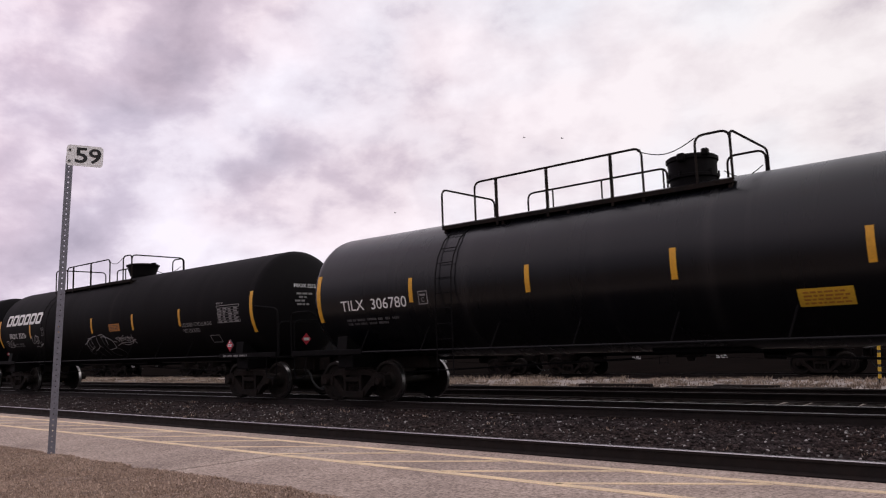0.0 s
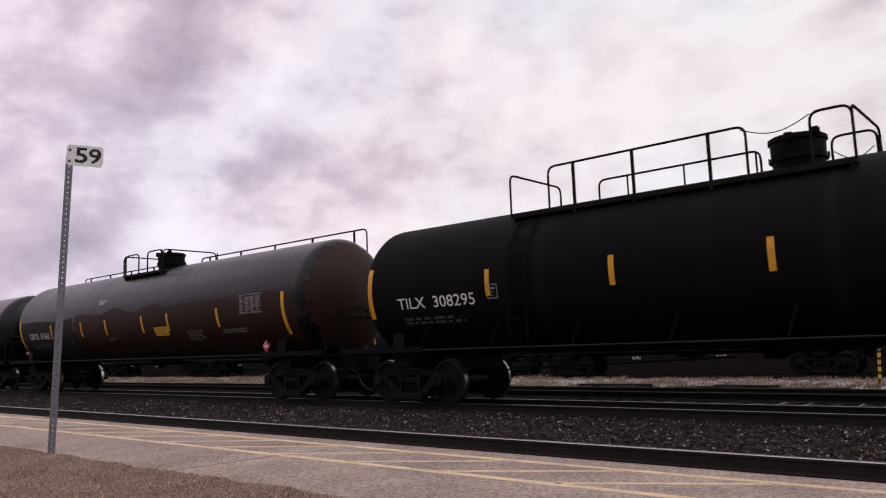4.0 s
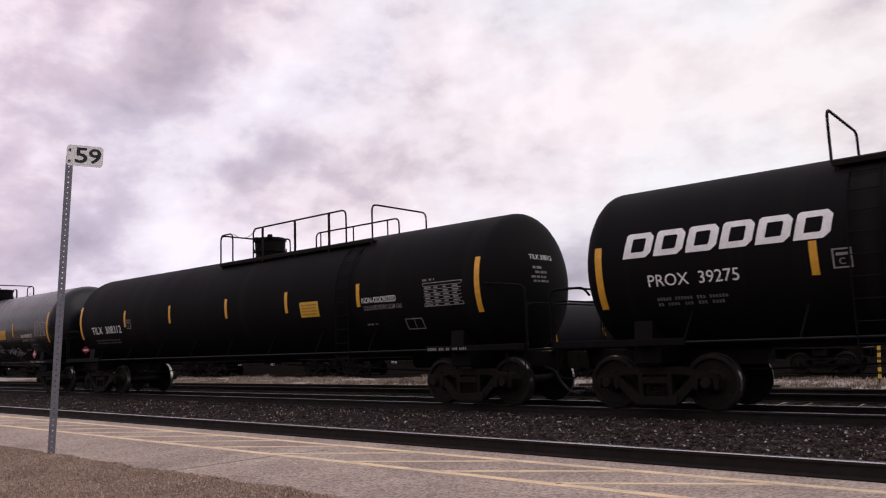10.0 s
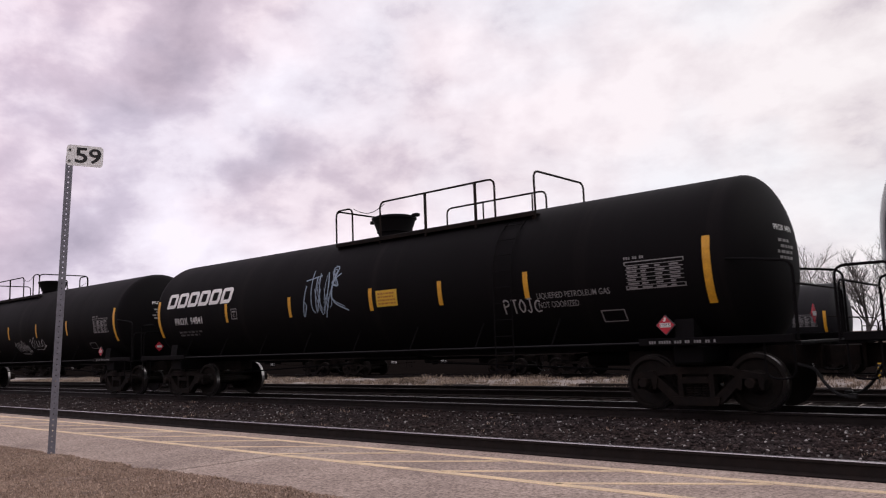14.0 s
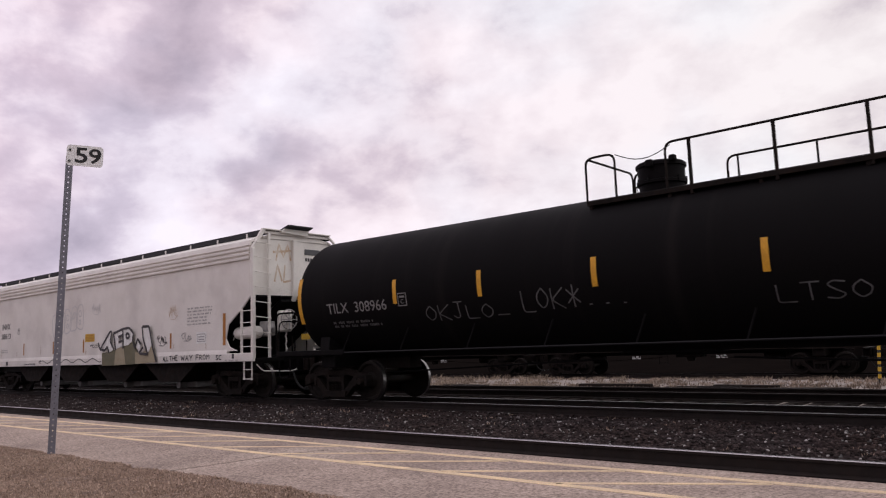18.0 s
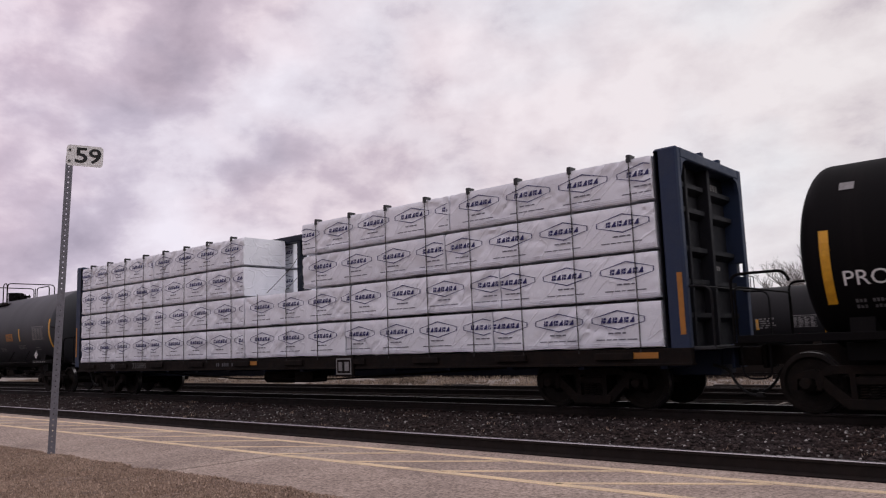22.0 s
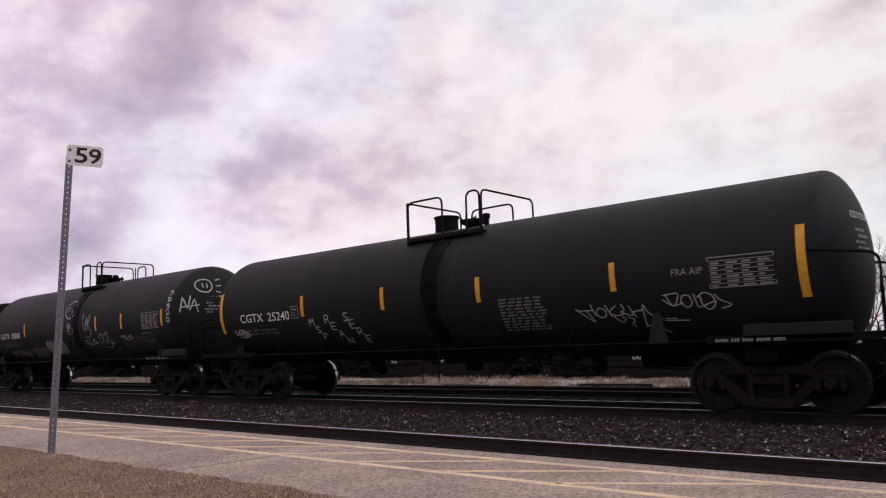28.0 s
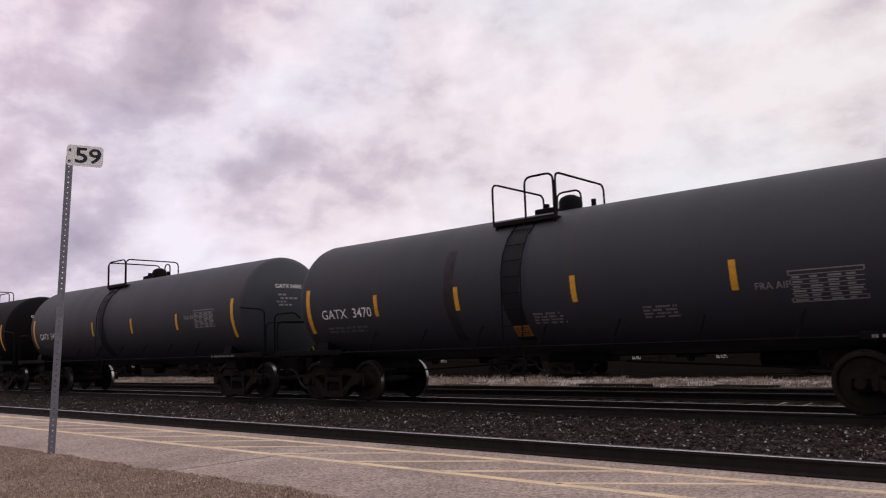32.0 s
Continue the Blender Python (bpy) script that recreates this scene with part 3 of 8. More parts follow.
def track(yc, label, ties=(-70, 14), z=0.0, drop=0.0, head="steel_rail"):
    t = thing("track", label, "railway track", pose(0, yc, z), kind="structure")
    rail(-0.755, 0, t, head=head)
    rail(0.755, -drop, t, head=head)

    def tie_mesh():
        bm = bm_new()
        box(bm, -0.11, 0.11, -1.3, 1.3, -0.17, 0, 0.012)
        return bm

    me = shared("tie", tie_mesh, "tie")
    n = int((ties[1] - ties[0]) / 0.5)
    for i in range(n):
        ob = part("tie", me, "tie", t)
        ob.location = (ties[0] + i * 0.5 + random.uniform(-0.03, 0.03), random.uniform(-0.03, 0.03), -0.178 - random.uniform(0, 0.012))
        ob.rotation_euler = (0, 0, random.uniform(-0.02, 0.02))
    return t


track(TRACK_Y, "main track with polished rails on dark timber ties", (-75, 12), 0.0, 0.025, "rail_head_dull")
track(17.5, "rusty yard track beside dry weeds", (-80, 6), -0.03)
track(31.4, "yard track with dull rails in shade-darkened ground", (-75, 0), -0.62)
track(35.5, "yard track with dull rails under parked tank cars", (-75, 0), -0.57)
edge = thing("platform_edge", "old dark rail laid as a kerb along the asphalt", "kerb", pose(0, 8.08, 0), kind="structure")
rail(0, 0, edge, -160, 60, "rail_head", "edge_rail")
bm = bm_new()
box(bm, -160, 60, -0.09, 0.1, -0.45, -0.174)
part("edge_beam", bm, "tie", edge)


# ---- trucks, couplers and other running gear ----
WHEEL_R, AXLE = 0.457, 0.889


def wheelset_mesh():
    bm = bm_new()
    for s in (-1, 1):
        prof = [(0.685, 0.09), (0.685, 0.2), (0.70, 0.36), (0.69, 0.395), (0.69, 0.482), (0.715, 0.482), (0.725, 0.462), (0.82, WHEEL_R), (0.83, 0.44), (0.83, 0.39), (0.775, 0.36), (0.755, 0.2), (0.83, 0.14), (0.83, 0.09)]
        k = [0, 0, 0, 0, 0, 0, 1, 0, 0, 0, 0, 0, 0]
        lathe(bm, [(s * a, r) for a, r in prof], "y", 40, mats=k)
    rod(bm, (0, -1.0, 0), (0, 1.0, 0), 0.085, 12)
    # two balance marks on each wheel plate
    for s in (-1, 1):
        for a in (0.0, math.pi):
            box(bm, math.cos(a) * 0.27 - 0.03, math.cos(a) * 0.27 + 0.03, s * 0.76 - 0.012, s * 0.76 + 0.012, math.sin(a) * 0.27 - 0.03, math.sin(a) * 0.27 + 0.03)
    return bm


def side_frame_mesh():
    bm = bm_new()
    y0, y1 = -0.09, 0.09
    prism(bm, [(-0.72, 0.62), (-0.55, 0.72), (0.55, 0.72), (0.72, 0.62), (0.72, 0.55), (0.52, 0.6), (-0.52, 0.6), (-0.72, 0.55)], y0, y1)
    for s in (-1, 1):
        prism(bm, [(s * 0.74, 0.66), (s * 1.06, 0.6), (s * 1.1, 0.5), (s * 1.08, 0.36), (s * 1.02, 0.36), (s * 1.0, 0.53), (s * 0.76, 0.53), (s * 0.74, 0.36), (s * 0.68, 0.36), (s * 0.64, 0.56)], y0 - 0.02, y1)
        prism(bm, [(s * 0.66, 0.58), (s * 0.74, 0.46), (s * 0.4, 0.13), (s * 0.28, 0.13), (s * 0.3, 0.25)], y0, y1)
        prism(bm, [(s * 0.3, 0.62), (s * 0.3, 0.2), (s * 0.22, 0.2), (s * 0.22, 0.62)], y0, y1)
    prism(bm, [(-0.4, 0.24), (0.4, 0.24), (0.36, 0.1), (-0.36, 0.1)], y0 - 0.03, y1)
    return bm


def spring_mesh():
    bm = bm_new()
    for x in (-0.14, 0.0, 0.14):
        pts = [(x + 0.06 * math.cos(a), 0.05 * math.sin(a), 0.24 + 0.19 * a / (2 * math.pi * 5)) for a in [i * math.pi / 5 for i in range(50)]]
        tube(bm, pts, 0.013, 5)
    box(bm, -0.22, 0.22, -0.1, 0.1, 0.44, 0.56, 0.015)
    return bm


def cap_mesh():
    bm = bm_new()
    lathe(bm, [(-0.14, 0.0), (-0.14, 0.07), (-0.12, 0.085), (-0.03, 0.09), (-0.02, 0.12), (0.08, 0.12)], "y", 18)
    return bm


ROLL = []     # every wheelset, to be turned as the train rolls


def truck(car, x, rusty=False):
    def bolster():
        bm = bm_new()
        box(bm, -0.2, 0.2, -1.02, 1.02, 0.42, 0.68, 0.03)
        box(bm, -0.62, 0.62, -0.1, 0.1, 0.4, 0.5, 0.02)
        lathe(bm, [(0.66, 0.26), (0.78, 0.26)], "z", 20)
        for s in (-1, 1):
            rod(bm, (s * 0.42, -0.72, 0.36), (s * 0.42, 0.72, 0.36), 0.05, 8)
            for k in (-1, 1):
                box(bm, s * 0.42 - 0.06, s * 0.42 + 0.04, k * 0.76 - 0.07, k * 0.76 + 0.07, 0.24, 0.56, 0.02)
        return bm
    t = part("truck", shared("truck_bolster", bolster, "iron"), "iron", car, "grimy cast iron truck with two axles")
    t.location = (x, 0, 0)
    for s in (-1, 1):
        f = part("side_frame", shared("side_frame", side_frame_mesh, "iron"), "iron", t)
        f.location, f.rotation_euler = (0, s * 1.0, 0), (0, 0, 0 if s < 0 else math.pi)
        f = part("spring_nest", shared("spring_nest", spring_mesh, "iron"), "iron", t)
        f.location = (0, s * 1.0, 0)
        for k in (-1, 1):
            f = part("bearing_cap", shared("bearing_cap", cap_mesh, "iron", True), "iron", t)
            f.location, f.rotation_euler = (k * AXLE, s * 1.03, WHEEL_R), (0, 0, 0 if s < 0 else math.pi)
    for k in (-1, 1):
        w = part("wheelset", shared("wheelset_rusty", wheelset_mesh, ["wheel", "iron"], True), "wheel", t, "rusty steel wheels") if rusty else part("wheelset", shared("wheelset", wheelset_mesh, ["wheel", "tread"], True), "wheel", t, "dark steel wheels with bright worn treads")
        w.matrix_parent_inverse = pose(k * AXLE, 0, WHEEL_R)
        ROLL.append(w)
    return t


def coupler_mesh():
    bm = bm_new()
    box(bm, -0.75, 0.0, -0.09, 0.09, 0.76, 0.94, 0.02)
    prism(bm, [(0.0, -0.12), (0.1, -0.19), (0.3, -0.2), (0.33, -0.1), (0.22, -0.02), (0.22, 0.05), (0.3, 0.12), (0.26, 0.2), (0.05, 0.19)], 0.7, 1.0, "z")
    return bm


def hose_mesh():
    bm = bm_new()
    tube(bm, bend([(-0.3, -0.36, 0.72), (-0.05, -0.37, 0.66), (0.08, -0.38, 0.4), (0.26, -0.36, 0.24), (0.42, -0.34, 0.22)], 0.2, 5), 0.026, 8)
    box(bm, 0.38, 0.5, -0.38, -0.3, 0.19, 0.27, 0.01)
    return bm


def car_ends(car, half, reach, sill_mat):
    """Draft sills, couplers, air hoses, uncoupling levers and pockets at both ends; reach: from truck centre to coupler face."""
    for s in (-1, 1):
        def sill():
            bm = bm_new()
            prism(bm, [(-1.6, 0.72), (reach - 0.32, 0.72), (reach - 0.32, 1.02), (-0.6, 1.02), (-1.6, 0.98)], -0.2, 0.2)
            box(bm, reach - 0.36, reach - 0.3, -0.3, 0.3, 0.66, 1.06, 0.01)
            return bm
        f = part("draft_sill", shared("draft_sill_%.2f" % reach + sill_mat, sill, sill_mat), sill_mat, car)
        f.location, f.rotation_euler = (s * half, 0, 0), (0, 0, 0 if s > 0 else math.pi)
        c = part("coupler", shared("coupler", coupler_mesh, "iron"), "iron", car, "rusty knuckle coupler")
        c.location, c.rotation_euler = (s * (half + reach - 0.3), 0, 0), (0, 0, 0 if s > 0 else math.pi)
        h = part("air_hose", shared("air_hose", hose_mesh, "hose"), "hose", car, "black rubber air hose hanging below the coupler")
        h.location, h.rotation_euler = (s * (half + reach - 0.35), 0, 0), (0, 0, 0 if s > 0 else math.pi)


# ---- lettering and marks that lie on a car's side ----
def text_bm(words, height, width=None, step=0.09, bold=0.0):
    """Words as a flat mesh: x to the right from 0, y up from 0."""
    cu = bpy.data.curves.new("words", "FONT")
    cu.body, cu.size, cu.resolution_u, cu.offset = words, 1.0, 3, bold
    ob = bpy.data.objects.new("words", cu)
    me = bpy.data.meshes.new_from_object(ob)
    bpy.data.objects.remove(ob)
    bpy.data.curves.remove(cu)
    bm = bm_new()
    bm.from_mesh(me)
    bpy.data.meshes.remove(me)
    if not bm.verts:
        return bm
    xs, ys = [v.co.x for v in bm.verts], [v.co.y for v in bm.verts]
    sy = height / (max(ys) - min(ys))
    sx = width / (max(xs) - min(xs)) if width else sy
    for v in bm.verts:
        v.co = Vector(((v.co.x - min(xs)) * sx, (v.co.y - min(ys)) * sy, 0))
    k = step
    while k < height:
        bmesh.ops.bisect_plane(bm, geom=bm.verts[:] + bm.edges[:] + bm.faces[:], plane_co=(0, k, 0), plane_no=(0, 1, 0))
        k += step
    return bm


def quads(rects, nv=4):
    """Flat rectangles (x0, x1, y0, y1) cut into nv rows."""
    bm = bm_new()
    for x0, x1, y0, y1 in rects:
        rows = [[bm.verts.new((x, y0 + (y1 - y0) * j / nv, 0)) for x in (x0, x1)] for j in range(nv + 1)]
        for a, b in zip(rows, rows[1:]):
            bm.faces.new((a[0], a[1], b[1], b[0]))
    return bm


def ribbon(lines, w):
    """Brush strokes: bands of width w along lines of (x, y)."""
    bm = bm_new()
    for pts in lines:
        rough = [Vector((p[0], p[1], 0)) for p in pts]
        pts = []
        for a, b in zip(rough, rough[1:]):
            n = max(1, int((b - a).length / 0.09))
            pts += [a.lerp(b, k / n) for k in range(n)]
        pts.append(rough[-1])
        pair = []
        for i, p in enumerate(pts):
            d = pts[min(i + 1, len(pts) - 1)] - pts[max(i - 1, 0)]
            n = Vector((-d.y, d.x, 0)).normalized() * w / 2
            pair.append((bm.verts.new(p + n), bm.verts.new(p - n)))
        for a, b in zip(pair, pair[1:]):
            bm.faces.new((a[0], a[1], b[1], b[0]))
    return bm


class Barrel:
    """Where a flat mark goes on a tank's near side: x along the car, height above the rails at which its foot starts."""

    def __init__(self, r, zc):
        self.r, self.zc = r, zc

    def wrap(self, bm, x, z, off=0.006, lean=0.0):
        a0 = math.asin(max(-1, min(1, (z - self.zc) / self.r)))
        for v in bm.verts:
            a = a0 + v.co.y / self.r
            v.co = Vector((x + v.co.x + lean * v.co.y, -(self.r + off) * math.cos(a), self.zc + (self.r + off) * math.sin(a)))
        thicken(bm)
        return bm


class Flat:
    """The same on a flat side wall at local y, which may lean."""

    def __init__(self, y):
        self.y = y

    def wrap(self, bm, x, z, off=0.006, lean=0.0):
        for v in bm.verts:
            v.co = Vector((x + v.co.x + lean * v.co.y, self.y - off, z + v.co.y))
        thicken(bm)
        return bm


def thicken(bm):
    bm.normal_update()
    for f in bm.faces:
        if f.normal.y > 0:
            f.normal_flip()


def stripe_at(car, side, x, z0, z1, w=0.11, mat="yellow"):
    part("reflector_stripe", side.wrap(quads([(-w / 2, w / 2, 0, z1 - z0)], 6), x, z0), mat, car, "yellow reflective stripe")


def words_at(car, side, words, x, z, h, w=None, mat="white", name="lettering", label="", bold=0.003):
    part(name, side.wrap(text_bm(words, h, w, 0.09, bold), x, z), mat, car, label or "white stencilled lettering")


def bars_at(car, side, x, z, rows, h, w, mat="faded", name="small_print", gap=0.6):
    """Print too small to read: rows of short strokes set in words."""
    rects = []
    for r in range(rows):
        y = (rows - 1 - r) * h * (1 + gap)
        u = 0.0
        end = w * random.uniform(0.75, 1.0)
        step = max(0.85 * h, 0.042)
        while u < end:
            for k in range(random.choice((2, 3, 3, 4, 5, 6))):
                if u < end:
                    rects.append((u, u + step * 0.68, y, y + h * random.uniform(0.86, 1.0)))
                u += step
            u += step * random.uniform(0.8, 1.6)
    tagged(part(name, side.wrap(quads(rects, 1), x, z), mat, car), "rows of small unreadable print", kind="stuff")


def outline_rects(x0, x1, y0, y1, t):
    return [(x0, x1, y0, y0 + t), (x0, x1, y1 - t, y1), (x0, x0 + t, y0 + t, y1 - t), (x1 - t, x1, y0 + t, y1 - t)]


def data_panel(car, side, x, z, w, h, mat="faded"):
    rects = outline_rects(0, w, 0, h, 0.018)
    n = 7
    for i in range(1, n):
        rects.append((0.02, w - 0.02, h * i / n - 0.006, h * i / n + 0.006))
        for k in range(4):
            a = 0.05 + k * (w - 0.05) / 4
            rects.append((a, a + (w / 4 - 0.06) * random.uniform(0.4, 1.0), h * i / n - h / n * 0.72, h * i / n - h / n * 0.3))
    part("data_panel", side.wrap(quads(rects, 1), x, z), mat, car, "stencilled table of test dates")


def plate_c(car, side, x, z, s=0.26):
    part("plate_mark", side.wrap(quads(outline_rects(0, s, 0, s * 1.1, 0.022), 1), x, z), "faded", car, "small square stencil")
    words_at(car, side, "C", x + s * 0.33, z + s * 0.2, s * 0.36, None, "faded", "plate_letter")
    part("plate_bar", side.wrap(quads([(s * 0.2, s * 0.8, s * 0.7, s * 0.86)], 1), x, z), "faded", car)


def placard(car, side, x, z, digits="1075", mat="red", s=0.15):
    """A hazard diamond hung upright in its holder below the curve of the tank."""
    board = Flat(-1.5)
    z += s
    bm = bm_new()
    prism(bm, [(x, z - s * 1.12), (x + s * 1.12, z), (x, z + s * 1.12), (x - s * 1.12, z)], -1.49, -1.48)
    h = part("placard_holder", bm, "hopper_roof", car, "grey steel placard holder")
    bm = bm_new()
    bm.faces.new([bm.verts.new(p) for p in ((0, -s, 0), (s, 0, 0), (0, s, 0), (-s, 0, 0))])
    part("placard", board.wrap(bm, x, z, 0.003), mat, h, "diamond hazard placard")
    part("placard_panel", board.wrap(quads([(-s * 0.62, s * 0.62, -s * 0.24, s * 0.24)], 1), x, z, 0.007), "white", h)
    part("placard_number", board.wrap(text_bm(digits, s * 0.34, s * 1.05), x - s * 0.52, z - s * 0.17, 0.011), "sign_black", h)
    part("placard_flame", board.wrap(ribbon([[(-s * 0.16, s * 0.4), (0.0, s * 0.55), (0.0, s * 0.8)]], s * 0.2), x, z, 0.007), "white" if mat == "red" else "sign_black", h)


def end_placard(car, x, y, z, mat="red", s=0.15):
    """The same on the car's end, facing forward."""
    bm = bm_new()
    prism(bm, [(y, z - s), (y + s, z), (y, z + s), (y - s, z)], x, x + 0.01, "x")
    p = part("end_placard", bm, mat, car, "diamond hazard placard on the car's end")
    bm = bm_new()
    prism(bm, [(y - s * 0.6, z - s * 0.24), (y + s * 0.6, z - s * 0.24), (y + s * 0.6, z + s * 0.24), (y - s * 0.6, z + s * 0.24)], x + 0.012, x + 0.016, "x")
    part("placard_panel", bm, "white", p)


def logo_blocks(car, side, x, z, w, h, lean=0.2):
    """The owner's bold slanted mark, as plain hollow blocks with cut corners."""
    bm = bm_new()
    n = 6
    for i in range(n):
        a = i * w / n
        b, c = a + w / n * 0.9, 0.085
        t, u = h * 0.3, h * 0.23
        outer = [(a, 0), (b - c, 0), (b, c), (b, h - c), (b - c, h), (a + c * 0.4, h), (a, h - c * 0.4)]
        inner = [(a + t, u), (b - t - c * 0.2, u), (b - t, u + c * 0.3), (b - t, h - u - c * 0.3), (b - t - c * 0.2, h - u), (a + t + 0.01, h - u), (a + t, h - u - 0.01)]
        vo, vi = ([bm.verts.new((p, q, 0)) for p, q in ring] for ring in (outer, inner))
        for k in range(7):
            bm.faces.new((vo[k], vo[(k + 1) % 7], vi[(k + 1) % 7], vi[k]))
    for q in (0.1, 0.21, 0.32):
        bmesh.ops.bisect_plane(bm, geom=bm.verts[:] + bm.edges[:] + bm.faces[:], plane_co=(0, q, 0), plane_no=(0, 1, 0))
    part("logo", side.wrap(bm, x, z, 0.006, lean), "white", car, "bold white slanted block mark")


def yellow_panel(car, side, x, z, w, h, mat="yellow_sign"):
    p = part("warning_panel", side.wrap(quads([(0, w, 0, h)], 4), x, z), mat, car, "yellow notice panel with small black print")
    rects = []
    for i in range(4):
        y = h * (0.14 + 0.2 * i)
        u = w * 0.1
        while u < w * 0.86:
            k = random.uniform(0.05, 0.16) * w
            rects.append((u, min(w * 0.92, u + k), y, y + h * 0.1))
            u += k + w * 0.03
    part("notice_print", side.wrap(quads(rects, 1), x, z, 0.01), "orange" if mat == "yellow_sign" else "sign_black", p)


def scrawl(car, side, x, z, w, h, seed, mat="spray_white", thick=0.035, letters=5, label="hurried spray-paint scrawl"):
    """An unreadable tag: one running line of slanted strokes and loops, then a flourish below it."""
    rnd = random.Random(seed)
    lines = []
    path = [(-0.06 * w, h * rnd.uniform(0.5, 0.8))]
    for i in range(letters):
        a, d = w * i / letters, w / letters
        kind = rnd.randint(0, 3)
        top, foot = h * rnd.uniform(0.7, 1.05), h * rnd.uniform(0.0, 0.25)
        if kind == 0:
            cx, cy = a + d * 0.5, (top + foot) / 2
            path += [(cx + d * 0.42 * math.cos(2.2 + k * 0.7), cy + (top - foot) * 0.5 * math.sin(2.2 + k * 0.7)) for k in range(10)]
        elif kind == 1:
            path += [(a + d * 0.1, foot), (a + d * 0.35, top), (a + d * 0.55, foot + h * 0.2), (a + d * 0.8, top * 0.9), (a + d * 0.95, foot)]
        elif kind == 2:
            path += [(a + d * 0.3, top), (a + d * 0.1, foot + h * 0.1), (a + d * 0.6, foot), (a + d * 0.9, foot + h * 0.35)]
        else:
            path += [(a, top * 0.8), (a + d * 0.7, top), (a + d * 0.3, foot + h * 0.25), (a + d, foot + h * 0.1)]
        if rnd.random() < 0.5:
            lines.append([(a + d * 0.1, h * rnd.uniform(0.4, 0.6)), (a + d * 0.9, h * rnd.uniform(0.45, 0.7))])
    lines.append(bend([(p[0], p[1], 0) for p in path], h * 0.12, 2))
    lines.append(bend([(w * 0.98, h * 0.1, 0), (w * 1.08, h * 0.3, 0), (w * 0.7, -h * 0.08, 0), (w * 0.2, -h * 0.02, 0)], h * 0.15, 3))
    part("graffiti", side.wrap(ribbon(lines, thick * 0.72), x, z, 0.007), mat, car, label)


# hand-drawn letters as strokes in a unit box
STROKES = {
    "A": ((0, 0, 0.5, 1, 1, 0), (0.2, 0.4, 0.85, 0.4)), "C": ((1, 0.85, 0.6, 1, 0.1, 0.75, 0, 0.4, 0.3, 0, 1, 0.1),), "E": ((1, 1, 0, 1, 0, 0, 1, 0), (0, 0.5, 0.8, 0.5)),
    "F": ((1, 1, 0, 1, 0, 0), (0, 0.55, 0.8, 0.55)), "H": ((0, 1, 0, 0), (1, 1, 1, 0), (0, 0.5, 1, 0.5)), "J": ((0.2, 1, 1, 1), (0.6, 1, 0.6, 0.1, 0.3, 0, 0, 0.2)),
    "K": ((0, 1, 0, 0), (1, 1, 0, 0.45, 1, 0)), "L": ((0, 1, 0, 0, 1, 0),), "M": ((0, 0, 0.1, 1, 0.5, 0.4, 0.9, 1, 1, 0),), "N": ((0, 0, 0, 1, 1, 0, 1, 1),),
    "O": ((0.5, 1, 0.1, 0.75, 0, 0.4, 0.4, 0, 0.85, 0.2, 1, 0.6, 0.5, 1),), "R": ((0, 0, 0, 1, 0.7, 1, 0.9, 0.75, 0.6, 0.5, 0, 0.5), (0.4, 0.5, 1, 0)),
    "S": ((1, 0.9, 0.4, 1, 0.05, 0.8, 0.5, 0.5, 1, 0.25, 0.6, 0, 0, 0.1),), "T": ((0, 1, 1, 1), (0.5, 1, 0.5, 0)), "W": ((0, 1, 0.2, 0, 0.5, 0.7, 0.8, 0, 1, 1),),
    "Y": ((0, 1, 0.5, 0.5), (1, 1, 0.5, 0.5, 0.45, 0)), "_": ((0, 0.15, 1, 0.15),), "*": ((0.5, 1, 0.5, 0), (0, 0.8, 1, 0.2), (0, 0.2, 1, 0.8)),
    ".": ((0.35, 0.1, 0.6, 0.1),), "h": ((0, 1, 0, 0), (0, 0.4, 0.5, 0.6, 0.9, 0.4, 0.9, 0)), "e": ((0, 0.3, 0.9, 0.35, 0.6, 0.6, 0.1, 0.45, 0.2, 0.05, 0.9, 0.1),),
    "B": ((0, 0, 0, 1, 0.7, 0.95, 0.75, 0.6, 0, 0.52, 0.85, 0.45, 0.9, 0.1, 0, 0),), "D": ((0, 0, 0, 1, 0.6, 0.9, 1, 0.5, 0.6, 0.05, 0, 0),), "I": ((0.5, 1, 0.45, 0),), "P": ((0, 0, 0, 1, 0.8, 0.95, 0.85, 0.6, 0, 0.5),),
    "Z": ((0, 1, 0.95, 1, 0.1, 0.05, 1, 0),), "r": ((0.1, 0.6, 0.1, 0), (0.1, 0.4, 0.5, 0.6, 0.9, 0.5)), " ": (),
}


def tag(car, side, words, x, z, w, h, mat="spray_white", thick=0.03, seed=1, label="hand-drawn spray-paint tag"):
    """A tag that can be read, drawn letter by letter with an unsteady hand."""
    rnd = random.Random(seed)
    step = w / len(words)
    lines = []
    for i, ch in enumerate(words):
        up, tall = rnd.uniform(-0.06, 0.06) * h, h * rnd.uniform(0.86, 1.08)
        for st in STROKES[ch]:
            pts = [Vector((step * (i + 0.78 * a), up + tall * b, 0)) for a, b in zip(st[::2], st[1::2])]
            lines.append(bend(pts, h * 0.16, 3) if len(pts) > 2 else pts)
    part("graffiti", side.wrap(ribbon(lines, thick), x, z, 0.007), mat, car, label)


